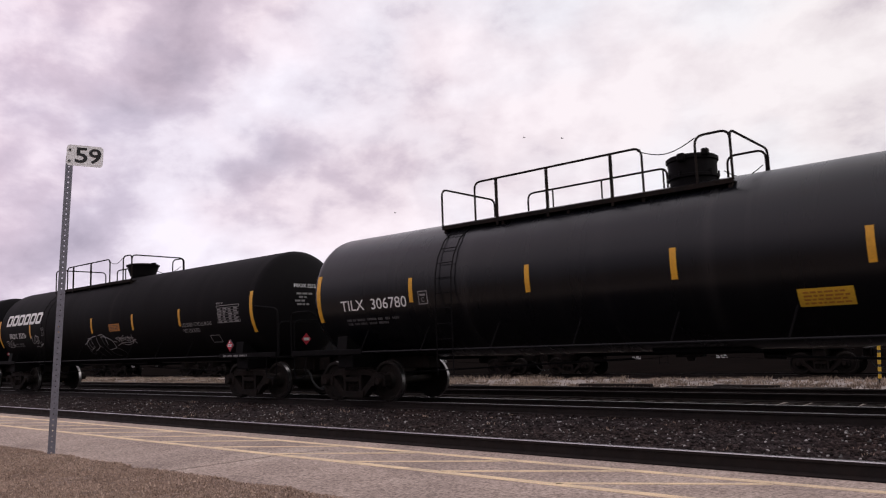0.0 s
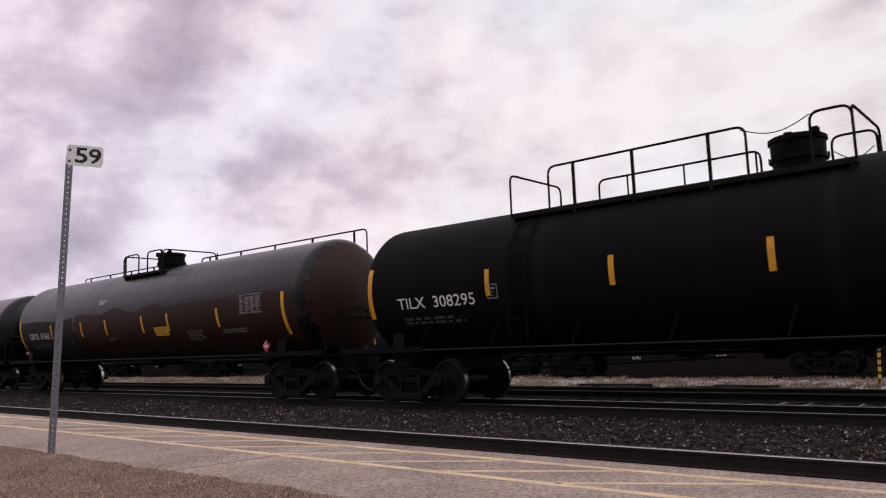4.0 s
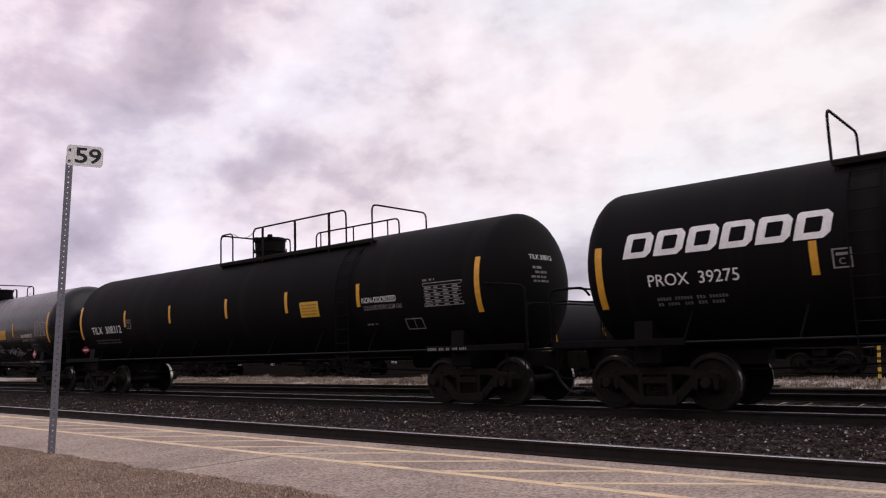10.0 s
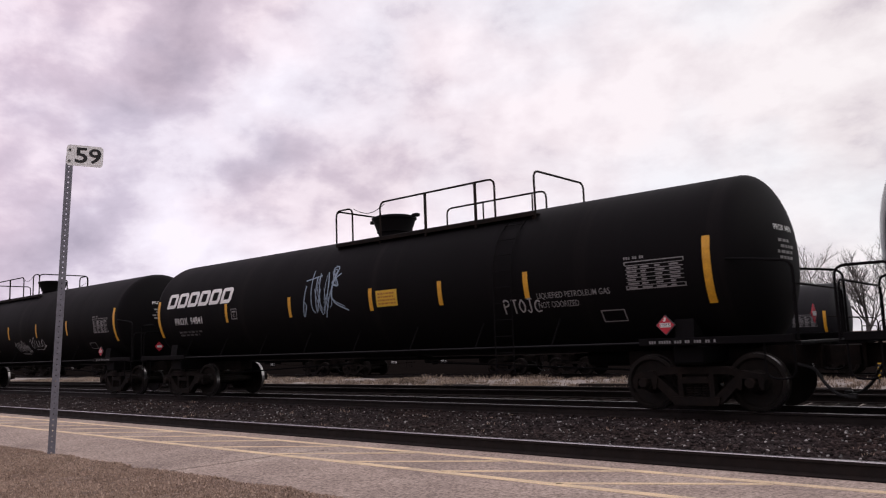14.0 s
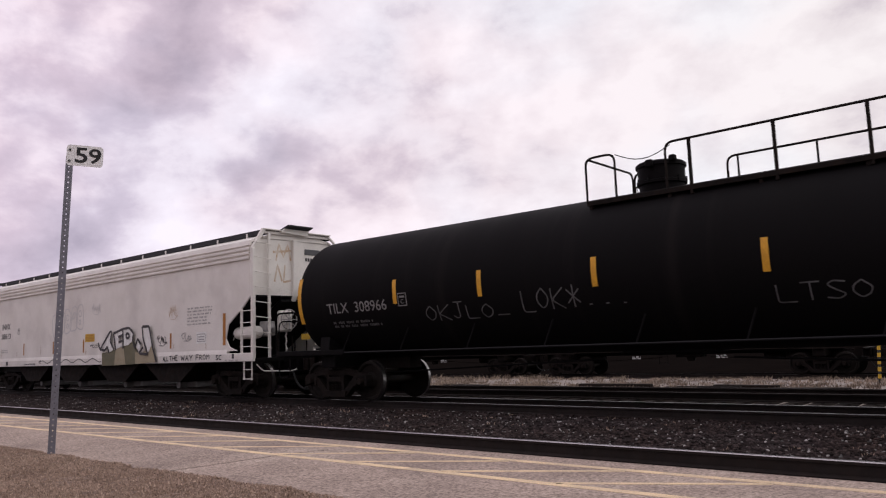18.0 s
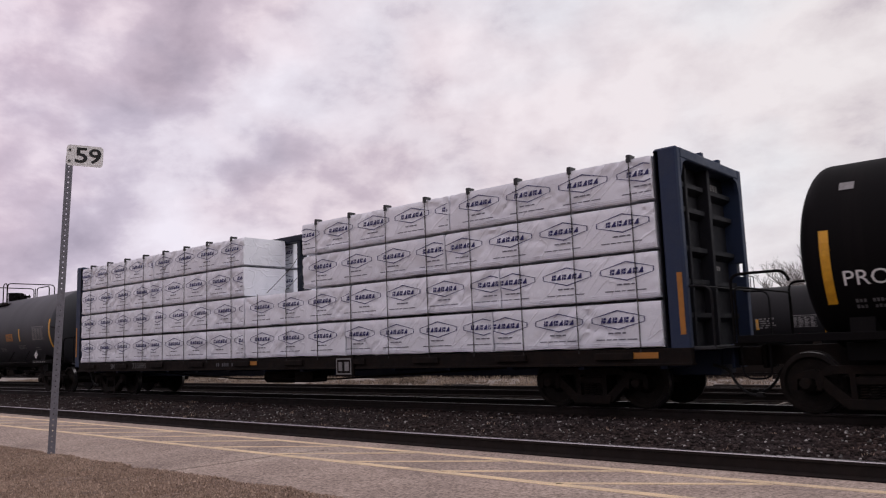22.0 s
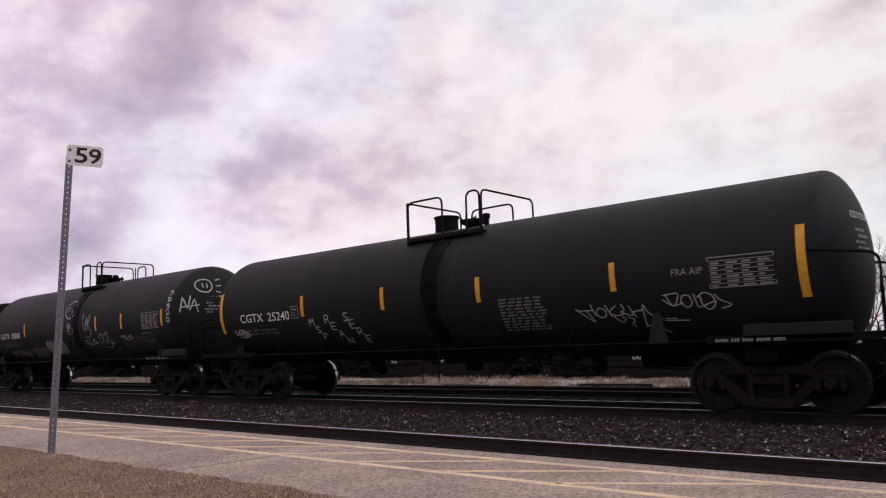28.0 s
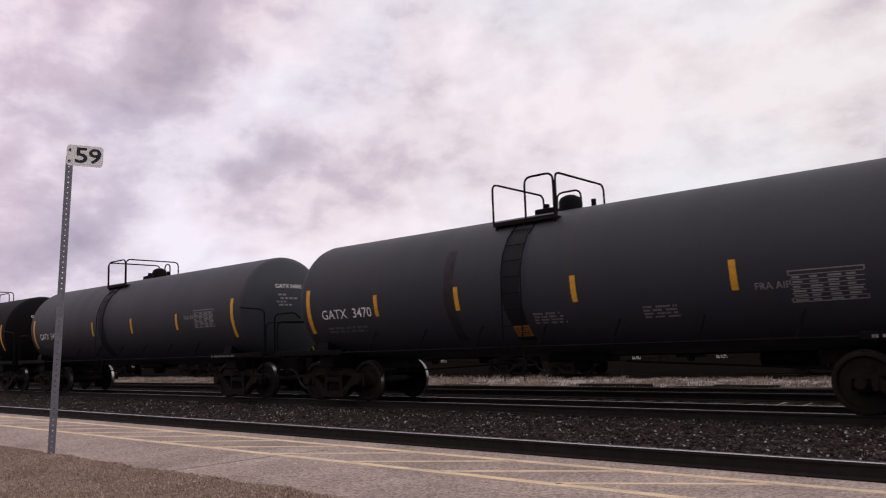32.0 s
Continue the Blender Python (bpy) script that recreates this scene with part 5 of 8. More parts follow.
def painted_out(car, side, x, z, w, h, seed, mat="peeling", label="blotchy grey painted-out patch"):
    """A painted-over tag: flat top with a few bites out of it, rounded ends, a wavering foot."""
    rnd = random.Random(seed)
    n, m = max(12, int(w / 0.03)), 6
    bites = [(rnd.uniform(0.12, 0.88), rnd.uniform(0.025, 0.06), rnd.uniform(0.15, 0.35)) for _ in range(max(1, int(w * 1.6)))]
    bm = bm_new()
    rows = []
    for i in range(n + 1):
        u = i / n
        end = min(u, 1 - u) * w / (0.3 * h)
        hold = math.sqrt(max(0.0, 1 - (1 - min(1.0, end)) ** 2)) if end < 1 else 1.0
        hi = h * (0.62 + 0.34 * hold + 0.06 * noise.noise(Vector((u * w * 4.0, seed, 3))) + 0.03 * noise.noise(Vector((u * w * 16, seed, 7))))
        hi += 0.05 * h * noise.noise(Vector((u * w * 40, seed, 19)))
        hi -= h * sum(d * max(0.0, 1 - ((u - c) / b) ** 2) ** 0.5 for c, b, d in bites)
        lo = h * (0.45 - 0.38 * hold + 0.2 * noise.noise(Vector((u * w * 2.4, seed, 11))) + 0.06 * noise.noise(Vector((u * w * 14, seed, 13))))
        hi = max(hi, lo + 0.02)
        rows.append([bm.verts.new((u * w, lo + (hi - lo) * k / m, 0)) for k in range(m + 1)])
    for a, b in zip(rows, rows[1:]):
        for k in range(m):
            bm.faces.new((a[k], b[k], b[k + 1], a[k + 1]))
    part("paint_patch", side.wrap(bm, x, z, 0.003), mat, car, label)


def block_print(car, side, x, z, w, h, rows=8):
    bars_at(car, side, x, z, rows, h / rows * 0.55, w, "faded", "notice_text", 0.8)


def stencil_box(car, side, x, z, w=0.5, h=0.27, split=True):
    part("stencil_box", side.wrap(quads(outline_rects(0, w, 0, h, 0.022) + ([(w * 0.5, w * 0.5 + 0.015, 0, h)] if split else []), 2), x, z), "faded", car)


def number_at(car, side, words, x, z, w, h=0.22, mat="white"):
    """The owner's letters and the car's number, two stencils side by side, with small print below."""
    full = text_bm(words.replace(" ", "  "), h, w, 0.09, 0.003)
    xs = sorted(v.co.x for v in full.verts)
    cut = max(range(len(xs) - 1), key=lambda i: xs[i + 1] - xs[i])
    cut = (xs[cut] + xs[cut + 1]) / 2
    for name, label, keep in (("owner_letters", "white stencilled owner's letters", lambda q: q < cut), ("car_number", "white stencilled car number", lambda q: q > cut)):
        bm = full.copy()
        bmesh.ops.delete(bm, geom=[v for v in bm.verts if not keep(v.co.x)], context="VERTS")
        part(name, side.wrap(bm, x, z), mat, car, label)
    full.free()
    bars_at(car, side, x + 0.1, z - 0.32, 2, 0.06, w * 0.85, "spray_faint")


def drum_car(x, number, num, stripes, mirror=False, yellow=None, words=None, panel=(7.2, 2.03), box_at=(6.5, 1.58), hazard=7.64, body="black", ink="white"):
    car, side = tank_car(x, 7.99, body, "drum", 2.0, stripes, (2.14, 2.66), "black pressure tank car with a railed walkway and yellow stripes", mirror)
    number_at(car, side, number, num[0], num[1], num[2], 0.24, ink)
    plate_c(car, side, -5.5, 2.08)
    data_panel(car, side, panel[0], panel[1], 1.06, 0.5)
    bars_at(car, side, panel[0], panel[1] + 0.53, 1, 0.05, 0.4)
    stencil_box(car, side, *box_at)
    if hazard:
        placard(car, side, hazard, 1.27)
        end_placard(car, 9.74, -0.55, 1.5)
    if yellow:
        yellow_panel(car, side, *yellow)
    if words:
        words_at(car, side, "NON-ODORIZED", words[0], words[1], 0.13, 1.06, "white")
        words_at(car, side, "LIQUEFIED PETROLEUM GAS", words[0] + 0.03, words[1] - 0.17, 0.12, 1.18, "faded")
        bars_at(car, side, words[0], words[1] - 0.48, 1, 0.04, 0.5)
    head_words(car, side, [(number, 0.1), ("", 0.05), ("", 0.05), ("", 0.045), ("", 0.045)], 8.71, 0.62, 1.48, 2.45, -0.55, 2.88)
    bars_at(car, Flat(-1.5), 7.3, 1.11, 1, 0.055, 1.3, "faded", "sill_print")
    return car, side


def bowl_car(x, number, num, stripes, mirror=False, yellow=None, words=None, hazard=7.5, logo=(-8.0, 2.55), hue="yellow_sign", whole_rail=False):
    car, side = tank_car(x, 7.76, "black_dull", "bowl", 2.0, stripes, (2.03, 2.53), "dull black pressure tank car with a bold white block mark", mirror, whole_rail=whole_rail)
    logo_blocks(car, side, logo[0], logo[1], 3.3, 0.43)
    number_at(car, side, number, num[0], num[1], num[2], 0.2)
    plate_c(car, side, -4.75, 2.1, 0.26)
    data_panel(car, side, 6.82, 2.03, 1.06, 0.48)
    bars_at(car, side, 6.82, 2.54, 1, 0.05, 0.4)
    stencil_box(car, side, 6.23, 1.52, 0.46, 0.25, False)
    if hazard:
        placard(car, side, hazard, 1.26)
        end_placard(car, 9.5, -0.55, 1.5)
    if yellow:
        yellow_panel(car, side, *yellow, hue)
    if words:
        words_at(car, side, "LIQUEFIED PETROLEUM GAS", 5.0, 1.98, 0.13, 1.5, words)
        words_at(car, side, "NOT ODORIZED", 5.0, 1.83, 0.12, 0.85, words)
    head_words(car, side, [(number, 0.1), ("", 0.05), ("", 0.05), ("", 0.05), ("", 0.05)], 8.48, 0.62, 1.48, 2.45, -0.55, 2.88)
    bars_at(car, Flat(-1.5), 7.2, 1.11, 1, 0.05, 1.1, "faded", "sill_print")
    return car, side


def small_car(x, half, number, num, stripes, zs, body="black_dull", style="dome", plat=None, panel=None, fra=None, hazard=None, logo=None, yellow=None, hue="yellow_sign", rear=None, front=None, round_at=None):
    car, side = tank_car(x, half, body, style, 2.0, stripes, zs, "greyish black general purpose tank car with a small railed platform" if body == "grey_black" else "black general purpose tank car with a small railed platform", plat=plat, rear=rear, front=front, round_at=round_at)
    number_at(car, side, number, num[0], num[1], num[2], 0.22)
    if panel:
        data_panel(car, side, panel[0], panel[1], 1.03, 0.5)
    if fra:
        words_at(car, side, "FRA AIP", fra[0], fra[1], 0.11, 0.52, "faded")
    if hazard:
        placard(car, side, hazard, 1.25, "3257", "white")
        end_placard(car, half + 1.75, -0.55, 1.5, "white")
    if logo:
        logo_blocks(car, side, logo[0], logo[1], 3.3, 0.43)
    if yellow:
        yellow_panel(car, side, *yellow, hue)
    head_words(car, side, [(number, 0.11), ("", 0.05), ("", 0.05), ("", 0.045), ("", 0.045)], front or half + 0.64, 0.52, 1.45, 2.375, -0.6, 2.92)
    bars_at(car, Flat(-1.5), half - 0.6, 1.11, 1, 0.05, 1.2, "faded", "sill_print")
    return car, side


S_DRUM = (-8.68, -5.7, -2.72, 0.15, 3.02, 5.45, 8.62)
drum_car(-5.29, "TILX 306780", (-7.92, 2.06, 2.07), S_DRUM, yellow=(1.96, 1.59, 0.76, 0.3))
car, side = bowl_car(-25.09, "PROX 35326", (-7.68, 2.05, 1.55), (-8.68, -5.71, -3.2, -0.64, 2.14, 4.89, 8.41), yellow=(0.58, 2.04, 0.71, 0.24), words="faded", hue="orange")
drawing(car, side, -1.5, 1.24, 2.4, 0.92, BUBBLES, "spray_white", 0.022, "white spray-painted bubble outline, half washed away")
drawing(car, side, -1.5, 1.24, 2.4, 0.92, BUBBLES_LOW, "spray_faint", 0.03, "faint lower half of a bubble outline")
scrawl(car, side, 0.85, 1.68, 1.15, 0.26, 8, "spray_grey", 0.026, 8)
drawing(car, side, 0.6, 1.55, 1.5, 0.36, ((0, 0.6, 0.15, 0.5), (0.1, 0.1, 0.3, 0.3, 0.55, 0.15, 0.8, 0.3, 0.9, 0.6, 1.0, 0.62), (0.84, 0.7, 0.97, 0.25)), "spray_grey", 0.024)
scrawl(car, side, -5.67, 1.72, 0.85, 0.45, 5, "spray_grey", 0.03, 3)
scrawl(car, side, -8.1, 1.75, 0.7, 0.3, 6, "spray_grey", 0.025, 4)
drum_car(-44.91, "TILX 308295", (-7.92, 2.0, 2.1), (-8.74, -5.47, -2.78, -0.12, 2.57, 5.27, 8.6), yellow=(3.5, 1.99, 0.68, 0.36), words=(5.34, 2.16), body="black_dull")
car, side = tank_car(-64.64, 7.68, "black", "long", 2.0, (-8.36, -5.63, -3.22, -1.46, 0.91, 2.4, 5.0, 7.9), (1.93, 2.45), "long tank car with brown oil stains and a long top rail")
number_at(car, side, "GATX 61662", -7.6, 1.95, 1.75, 0.24)
plate_c(car, side, -5.4, 1.95, 0.28)
patch(car, side, -3.7, 0.95, 12.05, 3.0, 2, "stain", "oil_stain", "broad brown oil stain", 0.2)
patch(car, side, -8.2, 1.0, 4.3, 2.9, 6, "dusty_black", "faded_patch", "greyed paint patch", 0.12)
yellow_panel(car, side, 1.57, 1.8, 0.76, 0.28)
bm = bm_new()
bmesh.ops.create_grid(bm, x_segments=24, y_segments=24, size=1.53)
bmesh.ops.delete(bm, geom=[v for v in bm.verts if v.co.length > 1.52 - 0.08 * abs(math.sin(3 * math.atan2(v.co.y, v.co.x)))], context="VERTS")
part("head_stain", head_wrap(bm, 8.4, 0.62, 1.53, 2.53, 0.0, 2.53), "stain", car, "brown oil stain over the tank head", True)
block_print(car, side, 3.32, 1.62, 0.8, 0.34, 5)
words_at(car, side, "NON-ODORIZED", 5.1, 1.75, 0.13, 1.1, "faded")
bars_at(car, side, -2.0, 2.95, 2, 0.05, 0.5, "white")
bars_at(car, side, -1.45, 1.75, 2, 0.04, 0.5)
data_panel(car, side, 6.05, 2.22, 1.0, 0.5)
placard(car, side, 7.2, 1.2)
car, side = drum_car(-84.4, "TILX 306711", (-7.86, 2.06, 1.95), (-8.66, -5.86, -2.94, 0.34, 3.04, 5.5, 8.62), panel=(7.43, 2.09), box_at=(7.04, 1.6), hazard=7.75)
part("paint_bar", side.wrap(quads([(0, 1.06, 0, 0.1)], 1), 6.0, 2.1), "white", car, "white painted-out bar")
part("paint_bar", side.wrap(quads([(0, 1.2, 0, 0.1)], 1), 5.99, 1.93), "white", car, "white painted-out bar")
words_at(car, side, "NON ODORIZED", 3.4, 1.67, 0.11, 0.93, "white")
bars_at(car, side, 4.4, 1.42, 2, 0.05, 0.54)
bars_at(car, side, 5.4, 1.71, 2, 0.045, 0.9)
bars_at(car, side, 5.71, 1.55, 1, 0.08, 1.0)
car, side = bowl_car(-104.2, "PROX 39275", (-7.58, 2.05, 1.5), (-8.47, -4.99, -2.76, -0.6, 2.1, 4.79, 8.25), yellow=(3.57, 1.52, 0.84, 0.3), hue="orange", whole_rail=True)
part("paint_bar", side.wrap(quads([(0, 1.6, 0, 0.14)], 1), 5.02, 1.98), "spray_grey", car, "grey painted-out bar")
words_at(car, side, "LIQUEFIED PETROLEUM GAS", 5.04, 2.0, 0.1, 1.55, "black_dull")
part("paint_bar", side.wrap(quads([(0, 0.64, 0, 0.1)], 1), 5.0, 1.82), "spray_grey", car, "grey painted-out bar")
drum_car(-123.99, "TILX 308312", (-7.9, 1.98, 2.0), (-8.68, -5.6, -2.9, 0.0, 2.6, 5.2, 8.62), True, (3.13, 2.0, 0.68, 0.37), (5.32, 2.2), (7.18, 2.02), (6.51, 1.58), None, "black_dull")
car, side = drum_car(-144.04, "TILX 306912", (-7.94, 2.09, 2.0), (-8.76, -5.84, -2.71, 0.15, 3.09, 5.42, 8.59), yellow=(4.0, 2.07, 0.67, 0.35), words=(6.17, 2.07), panel=(7.42, 2.09), box_at=(6.98, 1.57), hazard=7.63)
tag(car, side, "AIOZ", -3.9, 1.44, 1.15, 0.46, "spray_white", 0.028, 41)
drawing(car, side, -3.4, 1.3, 0.75, 0.16, ((0, 0.7, 0.3, 0.9, 0.5, 0.4, 0.7, 0.7, 1.0, 0.0), (0.1, 0.3, 0.4, 0.5)), "spray_white", 0.02)
drawing(car, side, -0.8, 1.4, 2.25, 0.58, SWIRL, "spray_grey", 0.017)
scrawl(car, side, -0.35, 1.5, 1.1, 0.28, 43, "spray_grey", 0.02, 6)
drawing(car, side, 2.05, 1.42, 2.25, 0.62, [[1.0 - v if k % 2 and i == 3 else v for k, v in enumerate(q)] for i, q in enumerate(SWIRL)], "spray_white", 0.018)
scrawl(car, side, 2.5, 1.56, 1.2, 0.3, 47, "spray_grey", 0.022, 6)
drawing(car, side, 2.75, 1.95, 0.7, 0.14, ((0, 0.5, 0.2, 0.95, 0.8, 0.95, 1.0, 0.6, 0.6, 0.2, 0, 0.5),), "spray_white", 0.02)
drawing(car, side, 4.2, 1.35, 1.75, 0.5, SWIRL[1:], "spray_white", 0.02)
scrawl(car, side, 4.35, 1.42, 1.4, 0.38, 48, "spray_white", 0.024, 7)
patch(car, side, 1.4, 1.6, 0.5, 0.25, 9, "dusty_black")
patch(car, side, -3.0, 1.55, 0.4, 0.2, 10, "dusty_black")
car, side = bowl_car(-163.84, "PROX 94841", (-7.58, 2.06, 1.4), (-8.46, -4.97, -2.25, 0.62, 2.66, 4.79, 8.25), True, (0.8, 2.1, 0.64, 0.36), "faded")
drawing(car, side, -1.8, 1.88, 1.75, 1.3, SPIKES, "spray_blue", 0.034, "pale blue spray-paint tag of tall crossed strokes")
drawing(car, side, -1.66, 2.0, 1.5, 1.1, [[0.9 - v if k % 2 == 0 else v for k, v in enumerate(q)] for q in SPIKES[2:6]] + [SPIKES[6]], "spray_blue", 0.022, "pale blue spray-paint strokes")
tag(car, side, "PTOJC", 4.22, 1.76, 0.86, 0.27, "spray_grey", 0.03, 53)
car, side = bowl_car(-183.45, "PROX 93228", (-7.59, 1.97, 1.7), (-8.32, -4.97, -3.24, -0.44, 2.2, 4.8, 8.3), False, (-2.64, 1.97, 0.7, 0.34), None, 7.5, (-7.97, 2.46))
scrawl(car, side, -3.22, 1.54, 1.2, 0.33, 61, "spray_grey", 0.028, 6)
scrawl(car, side, 0.0, 1.5, 1.2, 0.5, 63, "spray_white", 0.028, 6)
scrawl(car, side, 0.1, 1.46, 1.1, 0.6, 64, "spray_grey", 0.022, 5)
scrawl(car, side, 1.5, 1.62, 1.2, 0.5, 65, "spray_white", 0.03, 5)
car, side = drum_car(-203.27, "TILX 308966", (-7.81, 2.03, 1.95), (-8.79, -5.58, -3.26, -0.71, 2.2, 5.48, 8.69), True, (5.44, 1.71, 0.72, 0.5), None, (7.48, 2.07), (6.8, 1.6), 7.67, "black_dull", "faded")
tag(car, side, "OKJLO_", -4.77, 1.74, 2.2, 0.32, "spray_faint", 0.024, 71)
tag(car, side, "LOK*...", -2.3, 1.8, 2.3, 0.42, "spray_faint", 0.026, 72)
tag(car, side, "LTSO", 2.28, 1.68, 1.36, 0.3, "spray_faint", 0.024, 73)
part("paint_bar", side.wrap(quads([(0, 0.95, 0, 0.16)], 1), 6.2, 2.2), "grey_black", car, "grey painted-out bar")
PLAT_A = (-1.08, 1.15, [(-1.06, 0.2), (0.75, 1.12)])
car, side = small_car(-241.11, 6.12, "PROX 74118", (-6.3, 1.85, 1.8), (-6.5, -4.34, -1.51, 1.65, 4.24, 6.6), (1.9, 2.4), "black_dull", "small", PLAT_A, None, None, None, (-5.69, 2.19), (2.6, 2.03, 0.66, 0.36), rear=6.56)
painted_out(car, side, 1.75, 1.6, 2.4, 0.6, 81, "overpaint", "dark blotchy painted-out patch")
painted_out(car, side, -1.85, 1.5, 1.5, 0.55, 82, "overpaint", "dark blotchy painted-out patch")
painted_out(car, side, -4.6, 1.5, 2.0, 0.5, 83, "overpaint", "dark blotchy painted-out patch")
for q in (-6.3, -5.0, -3.4, 1.2, 3.0):
    part("vent_label", side.wrap(quads([(0, 0.2, 0, 0.16)], 1), q, 3.25), "faded", car, "small pale square label")
bars_at(car, side, -2.2, 1.6, 2, 0.05, 0.4)
bars_at(car, side, 1.75, 1.8, 4, 0.04, 0.45)
stencil_box(car, side, 5.0, 1.75, 0.42, 0.3)
data_panel(car, side, 5.2, 2.1, 1.0, 0.45)
car, side = small_car(-280.54, 6.09, "PROX 74171", (-6.08, 2.07, 1.6), (-6.72, -4.18, -1.56, 1.45, 3.88, 6.65), (1.95, 2.42), "grey_faded", "small", (-1.0, 1.2, [(-1.0, 0.1), (0.75, 1.15)]), (5.09, 1.96), None, 5.72, (-6.26, 2.51), (2.56, 1.98, 0.66, 0.28), "orange")
stencil_box(car, side, 5.1, 1.58, 0.4, 0.12, False)
bars_at(car, side, 1.7, 1.6, 3, 0.04, 0.6)
bars_at(car, side, 3.6, 1.65, 3, 0.04, 0.7)
car, side = small_car(-296.67, 6.1, "PROX 71852", (-5.94, 2.03, 1.6), (-6.7, -3.67, -1.49, 1.3, 3.54, 6.55), (1.93, 2.42), "black_deep", "bowl_short", (-0.98, 1.9, [(-0.95, -0.31), (0.3, 1.85)]), (5.21, 2.03), None, 5.8, (-6.3, 2.47), (2.2, 2.23, 0.67, 0.4))
part("faded_block", side.wrap(quads([(0, 1.05, 0, 0.34)], 3), 5.22, 2.2, 0.009), "faded", car, "pale weathered label block")
stencil_box(car, side, 4.44, 1.63, 0.45, 0.26)
car, side = small_car(-312.9, 6.06, "GATX 25882", (-5.9, 1.92, 1.56), (-6.44, -4.27, -2.07, 2.0, 4.26, 6.46), (2.02, 2.52), "black_dull", "dome", (0.0, 1.3, [(0.04, 0.4), (0.85, 1.25)]), (4.6, 2.0))
plate_c(car, side, -4.08, 1.92, 0.32)
yellow_panel(car, side, 2.2, 1.5, 0.5, 0.2, "orange")
stencil_box(car, side, 4.0, 1.62)
car, side = small_car(-329.66, 6.67, "CGTX 25240", (-6.63, 1.98, 2.05), (-7.5, -4.06, -1.3, 1.38, 4.33, 7.41), (2.03, 2.53), "dusty_black", "small", (-0.9, 1.2, [(-0.88, 0.13), (0.8, 1.15)]), (6.0, 1.95), (5.4, 2.2), rear=7.47, front=7.5, round_at=(1.43, 2.36))
plate_c(car, side, -4.5, 2.0, 0.28)
block_print(car, side, 1.85, 1.45, 1.15, 0.72, 11)
drawing(car, side, 3.5, 1.3, 2.0, 0.7, ((0.0, 0.84, 0.05, 0.78, 0.18, 0.79), (0.0, 0.83, 0.08, 0.64, 0.16, 0.45, 0.11, 0.76, 0.14, 0.58), (0.16, 0.95, 0.17, 0.8, 0.19, 0.62), (0.23, 0.83, 0.2, 0.69, 0.23, 0.57, 0.28, 0.6, 0.29, 0.75, 0.25, 0.83, 0.22, 0.81), (0.3, 0.91, 0.34, 0.57), (0.4, 0.87, 0.33, 0.71, 0.37, 0.61, 0.44, 0.61)), "spray_white", 0.019, "white spray-painted tag with a long tail")
drawing(car, side, 3.5, 1.3, 2.0, 0.7, ((0.45, 0.91, 0.47, 0.74, 0.43, 0.69, 0.47, 0.64, 0.42, 0.61), (0.36, 0.61, 0.38, 0.49, 0.43, 0.4, 0.46, 0.5, 0.43, 0.55), (0.52, 0.85, 0.54, 0.67, 0.57, 0.52), (0.47, 0.64, 0.53, 0.58, 0.56, 0.67, 0.63, 0.7), (0.48, 0.56, 0.54, 0.45, 0.51, 0.34, 0.53, 0.23), (0.63, 0.22, 0.64, 0.56, 0.65, 0.85, 0.68, 0.65, 0.74, 0.44), (0.54, 0.68, 0.65, 0.72), (0.62, 0.24, 0.71, 0.25, 0.82, -0.02), (0.74, 0.44, 0.92, 0.43), (0.75, 0.39, 1.02, 0.36)), "spray_white", 0.019, "white spray-painted tag with a long tail")
drawing(car, side, 5.1, 1.6, 1.2, 0.4, ((0.06, 0.66, 0.17, 0.39), (0.07, 0.83, 0.28, 0.89, 0.27, 0.62, 0.2, 0.34, 0.14, 0.65, 0.11, 0.87), (0.2, 0.34, 0.35, 0.48), (0.35, 0.77, 0.32, 0.48, 0.4, 0.25, 0.47, 0.45, 0.44, 0.76, 0.35, 0.77), (0.51, 0.83, 0.54, 0.22), (0.55, 0.65, 0.65, 0.84, 0.76, 0.69, 0.78, 0.34, 0.69, 0.11, 0.61, 0.34, 0.59, 0.76), (0.79, 0.77, 0.85, 0.5, 0.99, 0.27, 0.85, 0.12), (0.55, 0.22, 0.79, 0.47)), "spray_white", 0.019)
bm = bm_new()
box(bm, 6.5, 8.0, -1.5, -1.44, 1.12, 1.36, 0.01)
part("side_box", bm, "dusty_black", car, "grey steel box above the truck")
bm = bm_new()
prism(bm, [(4.95, 1.12), (5.3, 1.12), (5.18, 1.62), (5.07, 1.62)], -1.5, -1.46)
part("placard_bracket", bm, "dusty_black", car)
for k, (word, px, pz) in enumerate((("MSP", -3.88, 1.78), ("REAN", -3.3, 1.84), ("SERE", -2.65, 1.86))):
    for n, ch in enumerate(word):
        tag(car, side, ch, px + 0.17 * n, pz - 0.17 * n, 0.22, 0.2, "spray_white", 0.024, 93 + 7 * k + n)
scrawl(car, side, -7.0, 1.62, 0.6, 0.22, 97, "spray_white", 0.03, 4)
car, side = small_car(-346.58, 6.17, "GATX 25860", (-6.11, 2.06, 1.85), (-6.53, -3.78, -0.92, 2.1, 3.86, 6.35), (2.1, 2.58), "dusty_black", "small", (-0.1, 1.4, [(-0.08, 0.5), (1.0, 1.35)]), (5.11, 2.04), round_at=(1.48, 2.42))
stencil_box(car, side, 5.1, 1.66, 0.48, 0.3)
